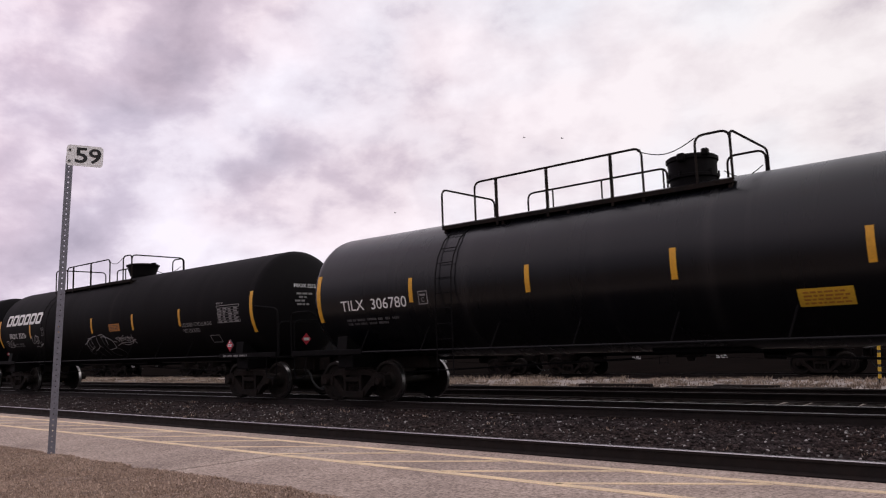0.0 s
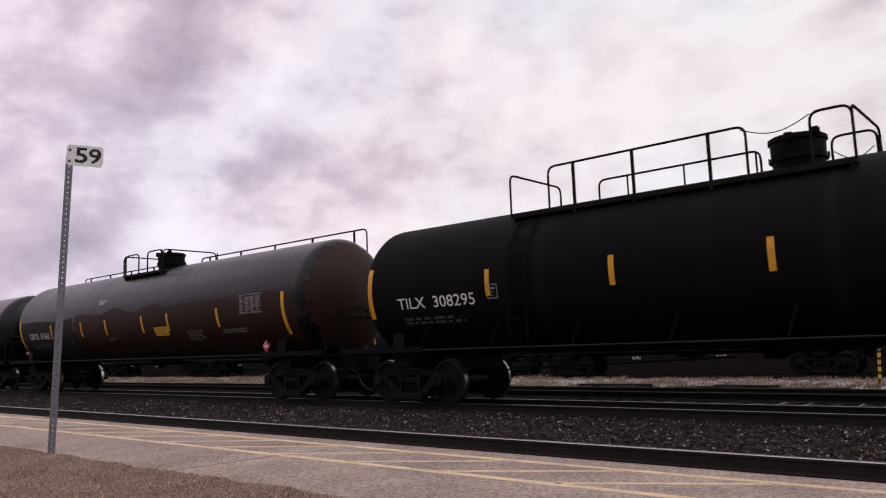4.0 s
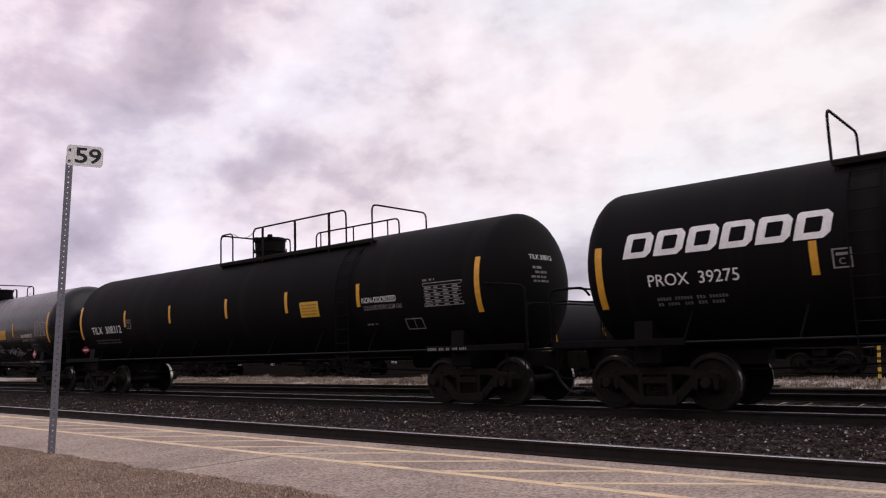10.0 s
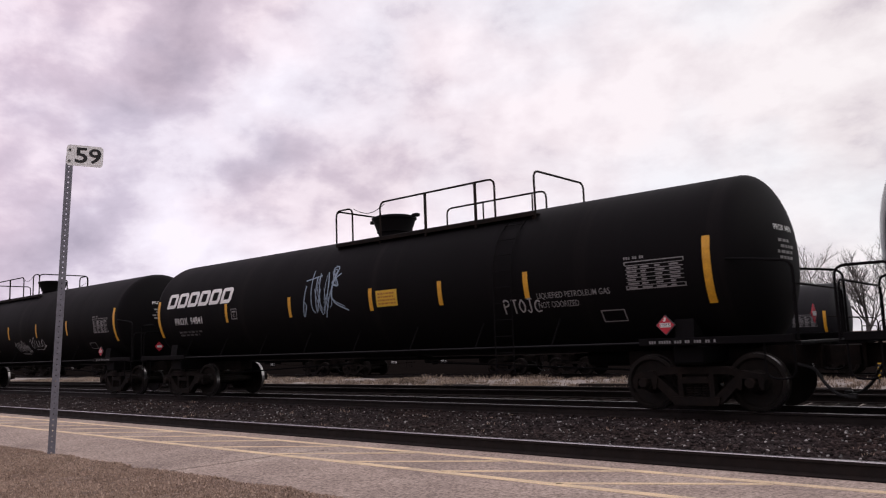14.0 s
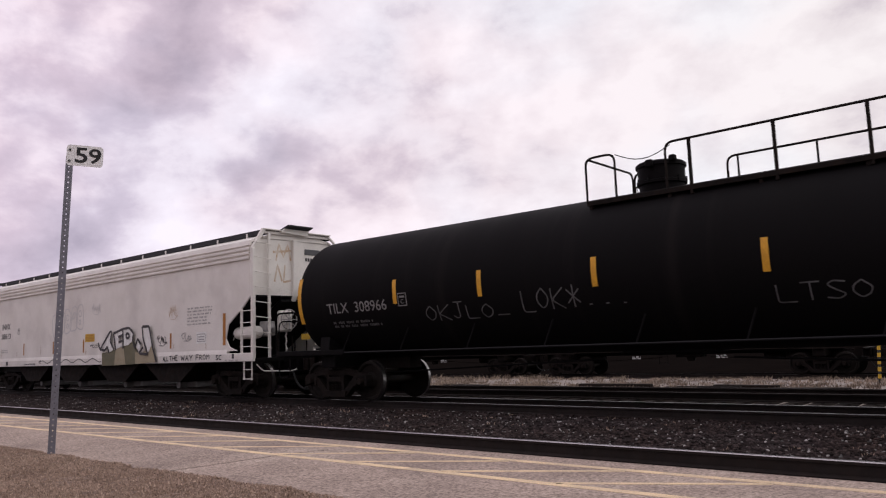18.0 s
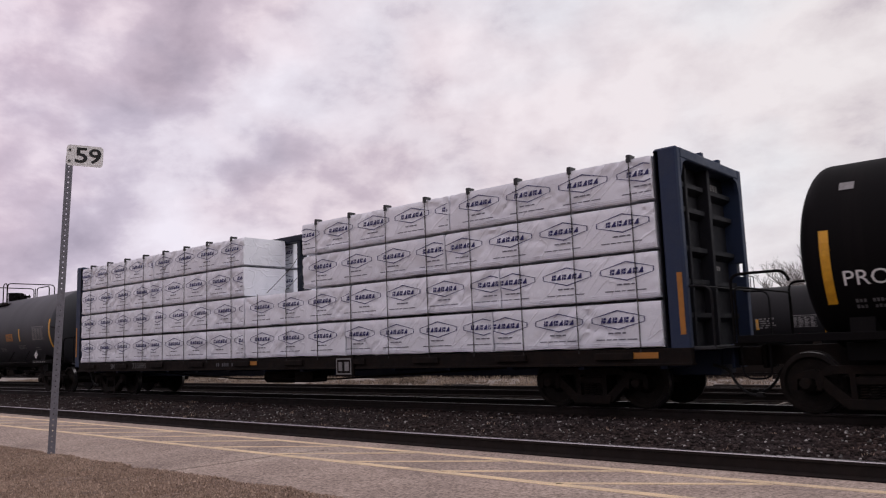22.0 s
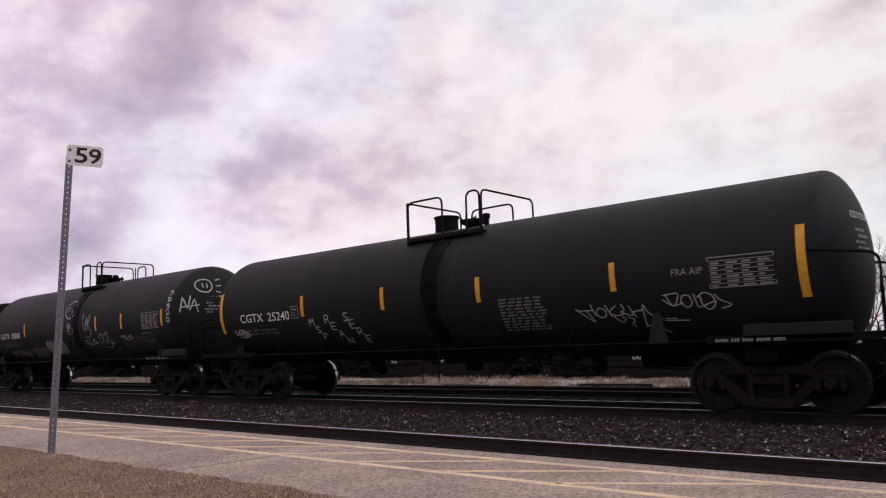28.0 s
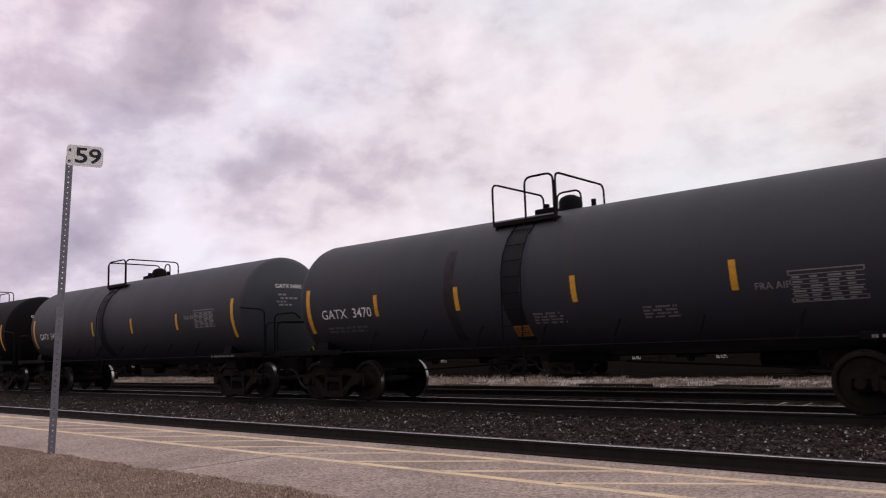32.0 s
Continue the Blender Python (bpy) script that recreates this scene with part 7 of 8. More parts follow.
    # pale bubble letters and faint tags
    for i in range(5):
        lines = []
        lean, up = 0.06 * (i % 2), 0.05 * i
        for rx, rz, cz, n in ((0.27, 0.42, 0.42, 26), (0.09, 0.1, 0.55, 14), (0.07, 0.07, 0.26, 12)):
            if i % 2 and cz < 0.3:
                continue
            ring = []
            for a in range(n + 1):
                c, q = math.cos(2 * math.pi * a / n), math.sin(2 * math.pi * a / n)
                wave = 1 + 0.08 * math.sin(3 * 2 * math.pi * a / n + i)
                ring.append((0.3 + i * 0.48 + rx * wave * abs(c) ** 0.7 * (1 if c > 0 else -1) + lean * q, up + cz + rz * wave * abs(q) ** 0.7 * (1 if q > 0 else -1)))
            lines.append(ring)
        part("graffiti", w.wrap(ribbon(lines, 0.038), -2.95, 1.98), "spray_pale", car, "faded grey bubble letter")
    scrawl(car, w, 0.2, 2.66, 0.55, 0.36, 31, "spray_pale", 0.02, 4)
    scrawl(car, w, 5.11, 2.26, 0.45, 0.4, 33, "rust_pale", 0.02, 3)
    scrawl(car, w, 5.8, 1.6, 0.5, 0.22, 34, "spray_grey", 0.03, 3)
    part("end_print", head_plate(9.117, 0.32, 3.68, 5, 0.09), "spray_black", car)
    # rust-coloured tag on the end that faces forward
    bm = ribbon([[(0.05, 0.1), (0.15, 0.5), (0.3, 0.12)], [(0.4, 0.5), (0.35, 0.1), (0.6, 0.15)], [(0.1, 0.6), (0.2, 1.0), (0.35, 0.7), (0.5, 1.0), (0.6, 0.62)], [(0.0, 0.8), (0.62, 0.86)]], 0.05)
    for v in bm.verts:
        v.co = Vector((9.117, -0.78 + v.co.x, 2.95 + 1.15 * v.co.y))
    bm.normal_update()
    for f in bm.faces:
        if f.normal.x < 0:
            f.normal_flip()
    part("graffiti", bm, "rust_pale", car, "faded orange spray-paint tag")
    for i in range(9):
        q = -8.0 + i * 1.9 + random.uniform(-0.3, 0.3)
        part("rust_run", w.wrap(quads([(0, 0.02, 0, random.uniform(0.1, 0.35))], 1), q, 1.32 + random.uniform(0, 0.1), 0.004), "rust", car)
    CARS.append((car, x))
    return car



# ---- centre-beam flat car and its load of wrapped lumber ----
BEAM_X = -260.76


def flat_car(x, half):
    car = thing("flat_car", "navy centre-beam flat car with steel end bulkheads", "flat car", pose(x, TRACK_Y, 0), "cars of the passing freight train")
    for s in (-1, 1):
        bm = bm_new()
        a, b = sorted((s * 1.38, s * 1.5))
        box(bm, -10.5, 11.1, a, b, 0.78, 1.04, 0.01)
        box(bm, -10.5, 11.1, *sorted((s * 1.34, s * 1.54)), 0.76, 0.8, 0.004)
        part("side_sill", bm, "iron", car)
        for i in range(10):
            q = -9.6 + i * 2.15
            bm = bm_new()
            box(bm, q - 0.35, q + 0.35, *sorted((s * 1.5, s * 1.56)), 0.86, 0.98, 0.01)
            part("winch", bm, "iron", car)
        for q in (-5.3, -0.6, 10.3):
            part("reflector_stripe", Flat(-1.5).wrap(quads([(-0.24, 0.24, 0, 0.1)], 1), q, 0.88, 0.01), "orange", car, "amber reflective strip") if s < 0 else None
    bm = bm_new()
    box(bm, -10.5, 11.1, -1.38, 1.38, 0.98, 1.04)
    box(bm, -10.5, 11.1, -0.35, 0.35, 0.55, 0.98, 0.02)
    for i in range(14):
        q = -9.6 + i * 1.55
        box(bm, q - 0.06, q + 0.06, -1.36, 1.36, 0.7, 0.98)
    part("deck", bm, "navy", car)
    for q, d in ((10.72, 1), (-10.5, -1)):
        # sheet and ribs are darker than the navy posts
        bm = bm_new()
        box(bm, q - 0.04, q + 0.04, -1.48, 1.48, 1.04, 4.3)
        part("bulkhead_sheet", bm, "navy_grime", car, "dark bulkhead sheet")
        near, far = q - 0.05 * d, q + d * 0.36
        bm = bm_new()
        box(bm, *sorted((near, far)), -1.48, -1.32, 0.9, 4.34, 0.03)
        part("bulkhead_post", bm, "navy", car, "navy steel corner post")
        bm = bm_new()
        # the far post has a slot right through it
        box(bm, *sorted((near, far)), 1.32, 1.48, 0.9, 2.3, 0.01)
        box(bm, *sorted((near, far)), 1.32, 1.48, 2.56, 4.34, 0.01)
        box(bm, *sorted((near, q + d * 0.2)), 1.32, 1.48, 2.3, 2.56)
        box(bm, *sorted((q + d * 0.31, far)), 1.32, 1.48, 2.3, 2.56)
        part("bulkhead_post", bm, "navy", car, "navy steel corner post")
        bm = bm_new()
        box(bm, *sorted((q + d * 0.04, far)), -1.32, 1.32, 4.16, 4.34, 0.02)
        part("bulkhead_head", bm, "navy", car, "navy beam across the bulkhead's top")
        for y, k in ((-1.32, 1), (1.32, -1)):
            bm = bm_new()
            prism(bm, [(y, 4.16), (y + k * 0.26, 4.16), (y + k * 0.08, 4.09), (y, 3.86)], *sorted((q + d * 0.28, far)), "x")
            part("corner_gusset", bm, "navy", car)
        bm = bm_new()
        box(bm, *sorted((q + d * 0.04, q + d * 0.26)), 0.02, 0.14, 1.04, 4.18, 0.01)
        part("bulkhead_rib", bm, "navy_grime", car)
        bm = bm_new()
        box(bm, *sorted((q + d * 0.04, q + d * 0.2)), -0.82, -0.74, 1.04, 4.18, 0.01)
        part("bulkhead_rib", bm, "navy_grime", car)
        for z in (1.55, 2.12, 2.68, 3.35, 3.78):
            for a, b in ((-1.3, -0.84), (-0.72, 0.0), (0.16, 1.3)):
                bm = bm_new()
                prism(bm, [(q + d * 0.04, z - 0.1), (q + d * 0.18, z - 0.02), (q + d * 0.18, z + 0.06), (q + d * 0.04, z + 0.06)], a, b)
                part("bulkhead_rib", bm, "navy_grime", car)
        # a hand rail across, eyes on top, an end platform below
        rail_piece(car, "hand_rail", [(q + d * 0.3, -1.3, 2.02), (q + d * 0.46, -1.2, 2.02), (q + d * 0.46, 1.25, 2.02), (q + d * 0.3, 1.3, 2.02)], 0.018, "dusty_black")
        rail_piece(car, "top_eye", [(q + d * 0.1, -1.0, 4.32), (q + d * 0.1, -1.0, 4.4), (q + d * 0.1, -0.6, 4.4), (q + d * 0.1, -0.6, 4.32)], 0.016, "navy")
        for y in (-0.2, 0.6):
            bm = bm_new()
            box(bm, *sorted((q + d * 0.05, q + d * 0.3)), y - 0.05, y + 0.05, 4.33, 4.44, 0.01)
            part("top_lug", bm, "navy", car)
        bm = bm_new()
        box(bm, *sorted((q + d * 0.3, q + d * 0.75)), -1.4, 1.4, 1.0, 1.05, 0.008)
        part("end_platform", bm, "grating", car)
        for y in (-1.38, 1.38):
            rail_piece(car, "platform_rail", [(q + d * 0.36, y, 2.02), (q + d * 0.72, y, 2.0), (q + d * 0.72, y, 1.04)], 0.02, "dusty_black")
        if d > 0:
            tagged(part("end_print", head_plate(q + 0.06, 0.3, 3.9), "faded", car), "row of small unreadable print", kind="stuff")
            tagged(part("end_print", head_plate(q + 0.06, 0.3, 3.2, 4, 0.07), "hopper_roof", car), "row of small unreadable print", kind="stuff")
            tagged(part("end_print", head_plate(q + 0.06, 0.22, 2.4, 8, 0.08), "faded", car), "row of small unreadable print", kind="stuff")
        stripe_at(car, Flat(-1.48), q + d * 0.26, 1.25, 2.25, 0.09, "orange")
    # centre beam: top chord, posts and crossed braces, their silhouette painted in as darker navy
    bm = bm_new()
    box(bm, -10.5, 10.7, -0.16, 0.16, 4.18, 4.36, 0.03)
    part("top_chord", bm, "navy_dark", car)
    for i in range(-6, 8):
        q = -0.37 + i * 1.47
        bm = bm_new()
        box(bm, q - 0.07, q + 0.07, -0.12, 0.12, 1.04, 4.2, 0.015)
        part("beam_post", bm, "navy_dark", car)
        if i < 7 and i != -1:
            c = q + 0.735
            for k in (-1, 1):
                bm = bm_new()
                prism(bm, [(c - k * 0.62, 2.75), (c - k * 0.5, 2.75), (c + k * 0.62, 4.1), (c + k * 0.5, 4.1)], -0.06 + 0.03 * k, 0.03 + 0.03 * k)
                part("brace", bm, "navy_dark", car)
            for k in (-1, 1):
                bm = bm_new()
                prism(bm, [(c + k * 0.67, 4.19), (c + k * 0.3, 4.19), (c + k * 0.42, 4.02), (c + k * 0.55, 3.95), (c + k * 0.67, 3.72)], -0.05, 0.05)
                part("corner_plate", bm, "navy_dark", car)
            bm = bm_new()
            prism(bm, [(c - 0.17, 3.43), (c, 3.26), (c + 0.17, 3.43), (c, 3.6)], -0.1, 0.1)
            part("gusset", bm, "navy_dark", car)
    words_at(car, Flat(-1.5), "SMW", -8.2, 0.84, 0.16, 0.5, "spray_faint", "car_number", "faded stencilled car number")
    words_at(car, Flat(-1.5), "735895", -6.8, 0.84, 0.16, 0.85, "spray_faint", "car_number", "faded stencilled car number")
    bars_at(car, Flat(-1.5), -2.2, 0.86, 1, 0.1, 1.2, "hopper_roof")
    part("sill_board", Flat(-1.5).wrap(quads(outline_rects(0, 0.5, 0, 0.36, 0.03) + [(0.08, 0.2, 0.08, 0.28), (0.28, 0.42, 0.08, 0.28)], 1), 2.75, 0.64, 0.076), "faded", car)
    bm = bm_new()
    box(bm, 2.72, 3.3, -1.57, -1.5, 0.6, 1.06, 0.01)
    part("notice_board", bm, "iron", car)
    rail_piece(car, "truss_rod", [(-7.5, -0.9, 0.75), (-2.0, -0.9, 0.5), (2.0, -0.9, 0.5), (7.5, -0.9, 0.75)], 0.02, "iron")
    bm = bm_new()
    lathe(bm, [(-0.6, 0.001), (-0.55, 0.16), (0.5, 0.16), (0.55, 0.001)], "x", 18, (-0.4, -0.7, 0.55))
    box(bm, 0.5, 1.2, -1.0, -0.5, 0.42, 0.7, 0.02)
    part("brake_reservoir", bm, "iron", car)
    car_ends(car, half, 2.6, "navy")
    for s in (-1, 1):
        truck(car, s * half)
    CARS.append((car, x))
    return car


def head_plate(x, y, z, n=6, step=0.12):
    """Small number print on a car end that faces forward."""
    bm = bm_new()
    for k in range(n):
        a = [bm.verts.new((x, y + k * step + p, z + q)) for p, q in ((0, 0), (step * 0.75, 0), (step * 0.75, step), (0, step))]
        bm.faces.new(a)
    bm.normal_update()
    for f in bm.faces:
        if f.normal.x < 0:
            f.normal_flip()
    return bm


def wrap_mesh(length, h, seed):
    """A wrapped stack of boards: soft edges and shallow folds in the plastic."""
    bm = bm_new()
    nx, nz = max(8, int(length / 0.055)), 13
    y0, y1 = -1.53, -0.14
    ring = []
    for i in range(nx + 1):
        x = length * i / nx
        pts = []
        for j in range(nz + 1):
            z = h * j / nz
            k = seed * 3.1
            # sharp folds that run aslant, gathered here and there, over slow waves
            fold = max(0.0, 1 - 7 * abs(noise.noise(Vector((x * 1.6 + z * 2.2 + k, z * 0.7 - x * 0.3, seed)))))
            fold2 = max(0.0, 1 - 7 * abs(noise.noise(Vector((x * 2.1 - z * 2.8 - k, z * 0.5, seed + 4.0)))))
            gather = max(0.0, noise.noise(Vector((x * 0.9, z * 1.5, k))) + 0.25)
            dent = 0.006 + 0.006 * noise.noise(Vector((x * 2.5 + k, z * 3.0, 1.0))) + 0.09 * min(0.5, gather) * max(fold, fold2)
            edge_in = 0.02 if j in (0, nz) else 0.0
            end_in = 0.015 if i in (0, nx) else 0.0
            foot = 0.035 * abs(noise.noise(Vector((x * 2.0, k, 2.0)))) if j == 0 else 0.0
            pts.append((x, y0 + dent + edge_in + end_in, z + foot))
        pts += [(x, y1 - 0.02, h), (x, y1, h - 0.03), (x, y1, 0.02)]
        ring.append([bm.verts.new(p) for p in pts])
    n = len(ring[0])
    for a, b in zip(ring, ring[1:]):
        for k in range(n):
            bm.faces.new((a[k], b[k], b[(k + 1) % n], a[(k + 1) % n]))
    bm.faces.new(ring[0])
    bm.faces.new(ring[-1][::-1])
    bmesh.ops.recalc_face_normals(bm, faces=bm.faces[:])
    return bm


def logo_mesh():
    """A flat hexagon outline round a row of small slanted blocks and wedges, the maker's mark."""
    o = [(-0.5, -0.042), (-0.5, 0.042), (0, 0.168), (0.5, 0.042), (0.5, -0.042), (0, -0.168)]
    bm = bm_new()
    outer = [bm.verts.new((a, 0, b)) for a, b in o]
    inner = [bm.verts.new((a * 0.962, 0, b * 0.885)) for a, b in o]
    for i in range(6):
        bm.faces.new((outer[i], outer[(i + 1) % 6], inner[(i + 1) % 6], inner[i]))

    def bar(x0, x1, z0, z1, lean=0.0):
        bm.faces.new([bm.verts.new(p) for p in ((x0, 0, z0), (x1, 0, z0), (x1 + lean, 0, z1), (x0 + lean, 0, z1))])
    for k in range(6):
        c = -0.315 + k * 0.107
        if k % 2:
            bm.faces.new([bm.verts.new(p) for p in ((c - 0.008, 0, -0.05), (c + 0.088, 0, -0.05), (c + 0.088, 0, 0.043), (c + 0.066, 0, 0.043))])
        else:
            bar(c, c + 0.026, -0.05, 0.043, 0.016)
            bar(c + 0.034, c + 0.084, -0.05, -0.01, 0.007)
            bar(c + 0.044, c + 0.092, 0.003, 0.043, 0.006)
    return bm


def print_mesh():
    bm = bm_new()

    def bar(x0, x1, z0, z1):
        bm.faces.new([bm.verts.new(p) for p in ((x0, 0, z0), (x1, 0, z0), (x1, 0, z1), (x0, 0, z1))])
    u = -0.19
    for w in (0.1, 0.12, 0.07):
        bar(u, u + w, -0.235, -0.21)
        u += w + 0.02
    u = -0.42
    for w in (0.16, 0.1, 0.08, 0.14, 0.18):
        bar(u, u + w, -0.34, -0.322)
        u += w + 0.025
    return bm


def bundle(x0, x1, z0, z1, far, seed):
    b = thing("lumber_bundle", "stack of boards in white plastic wrap with navy hexagon marks", "lumber", pose(BEAM_X, TRACK_Y, 0), "lumber bundles on the flat car")
    me = mesh_of("wrapping", wrap_mesh(x1 - x0 - 0.035, z1 - z0 - 0.05, seed), "wrap", True)
    w = part("wrapping", me, "wrap", b, "creased white plastic wrapping")
    turn = pose(x0 + 0.015, 0, z0 + 0.005) if not far else pose(x1 - 0.015, 0, z0 + 0.005, 0, 0, 180)
    w.matrix_basis = turn
    if not far:
        rnd = random.Random(seed * 7 + 1)
        q = x0 + (0.32, 0.62, 0.18, 0.78, 0.48)[seed % 5]
        at = Vector((0, -1.534, (z0 + z1) / 2 + 0.08))
        while q < x1 + 0.35:
            whole = x0 + 0.03 < q - 0.5 and q + 0.5 < x1 - 0.03
            for name, make, mat in (("printed_mark", logo_mesh, "logo"), ("printed_line", print_mesh, "print_ink")):
                if whole:
                    p = part(name, shared(name, make, mat), mat, b, "navy hexagon mark")
                else:
                    # the print runs on past the end of the bundle and is cut there
                    bm = make()
                    for edge, way in ((x0 + 0.03 - q, -1), (x1 - 0.03 - q, 1)):
                        bmesh.ops.bisect_plane(bm, geom=bm.verts[:] + bm.edges[:] + bm.faces[:], plane_co=(edge, 0, 0), plane_no=(way, 0, 0), clear_outer=True)
                    if not bm.faces:
                        continue
                    p = part(name, bm, mat, b, "navy hexagon mark cut at the bundle's end")
                p.location = (q, at.y, at.z)
                if name == "printed_line":
                    tagged(p, "rows of small grey print", kind="stuff")
            q += 1.17
        bm = bm_new()
        for k in range(3):
            box(bm, x0 + 0.05, x1 - 0.05, -1.53, -1.5, z0 + 0.03 + k * 0.03, z0 + 0.04 + k * 0.03)
        part("seam_fold", bm, "wrap", b)
    elif x1 == -0.9 and z0 > 2:
        # the inner face of the far stack, seen through the gap
        for name, make, mat in (("printed_mark", logo_mesh, "logo"), ("printed_line", print_mesh, "print_ink")):
            bm = make()
            bmesh.ops.bisect_plane(bm, geom=bm.verts[:] + bm.edges[:] + bm.faces[:], plane_co=(0.3, 0, 0), plane_no=(1, 0, 0), clear_outer=True)
            p = part(name, bm, mat, b, "navy hexagon mark cut at the bundle's end")
            p.location = (x1 - 0.36, 0.132, (z0 + z1) / 2 + 0.08)
            if name == "printed_line":
                tagged(p, "rows of small grey print", kind="stuff")
    LOAD.append(b)
    return b


LOAD = []


def lumber_load():
    tiers = (1.05, 1.86, 2.68, 3.5, 4.29)
    rear = (-10.36, -5.66, -0.9)
    seed = 1
    for far in (False, True):
        for k in range(4):
            shift = (0.0, 0.22, -0.05, 0.1)[k]
            runs = [(rear[0], rear[1] + shift), (rear[1] + shift, rear[2])]
            runs += [(-0.88, 3.0 + shift), (3.0 + shift, 7.2 + shift), (7.2 + shift, 10.66)] if k < 2 else [(1.5, 6.12 + shift), (6.12 + shift, 10.66)]
            for a, b in runs:
                bundle(a, b, tiers[k], tiers[k + 1], far, seed)
                seed += 1
    # tie-down straps over the near side, with corner guards on top
    for q in [-10.36 + 0.72 + i * 1.17 for i in range(18)]:
        top = 2.68 if -0.9 < q < 1.5 else 4.29
        s = thing("tie_down_strap", "thin black tie-down cable with a corner guard", "strap", pose(BEAM_X, TRACK_Y, 0), "tie-down straps over the lumber")
        bm = bm_new()
        box(bm, q - 0.008, q + 0.008, -1.544, -1.536, 0.98, top)
        part("cable", bm, "strap", s)
        if top > 4:
            bm = bm_new()
            box(bm, q - 0.04, q + 0.04, -1.55, -1.36, top - 0.02, top + 0.03, 0.008)
            box(bm, q - 0.04, q + 0.04, -1.55, -1.52, top - 0.1, top + 0.0, 0.005)
            part("corner_guard", bm, "strap", s)
        LOAD.append(s)
    for q in (-0.2, 0.55, 1.25):
        s = thing("slack_cable", "thin slack cable across the gap in the load", "cable", pose(BEAM_X, TRACK_Y, 0), "tie-down straps over the lumber")
        bm = bm_new()
        tube(bm, [(q, 0.1, 4.2), (q + 0.12, -0.6, 3.4), (q + 0.2, -1.45, 2.7)], 0.008, 5)
        part("cable", bm, "strap", s)
        LOAD.append(s)


hopper_car(-223.16, 7.78)
flat_car(BEAM_X, 9.03)
lumber_load()
for ob in LOAD:
    CARS.append((ob, BEAM_X))


# ---- beside the platform: the numbered post ----
def number_post():
    lean = math.degrees(math.atan2(0.352, 4.3))
    post = thing("sign_post", "perforated zinc post with a white sign numbered 59", "sign post", pose(-11.955, 4.92, -0.225, 0, lean, 0))
    bm = bm_new()
    # flanges and a web with real holes
    turn = Matrix.Rotation(radians(-62), 4, "Z")
    n = 56
    top = 4.52
    box(bm, -0.038, -0.008, -0.004, 0.004, 0, top)
    box(bm, 0.008, 0.038, -0.004, 0.004, 0, top)
    for i in range(n):
        z = i * top / n
        box(bm, -0.008, 0.008, -0.004, 0.004, z, z + top / n * 0.8)
    for s in (-1, 1):
        box(bm, s * 0.044 - 0.006, s * 0.044 + 0.006, -0.004, 0.034, 0, top)
    bm.transform(Matrix.Rotation(radians(63), 4, "Z"))
    part("post", bm, "galvanized_pole", post, "perforated zinc channel post")
    # the plate: rounded corners, standing across the line of sight
    w, h, r = 0.51, 0.32, 0.05
    out = []
    for cx, cz, a0 in ((w - r, h - r, 0), (r, h - r, 90), (r, r, 180), (w - r, r, 270)):
        out += [(cx + r * math.cos(radians(a0 + a)) - 0.045, cz + r * math.sin(radians(a0 + a))) for a in (0, 30, 60, 90)]
    bm = bm_new()
    prism(bm, out, -0.008, -0.005)
    bm.transform(Matrix.Translation((0, 0, 4.37)) @ Matrix.Rotation(radians(63), 4, "Z"))
    plate = part("sign_plate", bm, "sign_white", post, "white plate with rounded corners and black digits")
    for k, (ch, x) in enumerate((("5", 0.072), ("9", 0.262))):
        bm = text_bm(ch, 0.235, 0.175, bold=0.014)
        for v in bm.verts:
            v.co = Vector((x + v.co.x, -0.011, 0.05 + v.co.y))
        thicken(bm)
        bm.transform(Matrix.Translation((0, 0, 4.37)) @ Matrix.Rotation(radians(63), 4, "Z"))
        part("digit", bm, "sign_black", plate, "black digit")
    for z in (0.07, 0.24):
        bm = bm_new()
        rod(bm, (0.0, -0.02, z), (0.0, -0.005, z), 0.018, 10)
        bm.transform(Matrix.Translation((0, 0, 4.37)) @ Matrix.Rotation(radians(63), 4, "Z"))
        part("bolt", bm, "sign_black", plate)


number_post()


# ---- the yard behind the train ----
def marker_pole(x, y):
    p = thing("marker_pole", "thin black pole with yellow reflective bands in the yard", "pole", pose(x, y, -0.36, 0, 3.5, 0))
    bm = bm_new()
    rod(bm, (0, 0, 0), (0, 0, 1.16), 0.035, 10)
    part("pole", bm, "strap", p)
    for i in range(5):
        bm = bm_new()
        rod(bm, (0, 0, 0.2 + i * 0.2), (0, 0, 0.32 + i * 0.2), 0.045, 10)
        part("band", bm, "yellow_sign", p, "yellow band")


marker_pole(-4.9, 24.6)


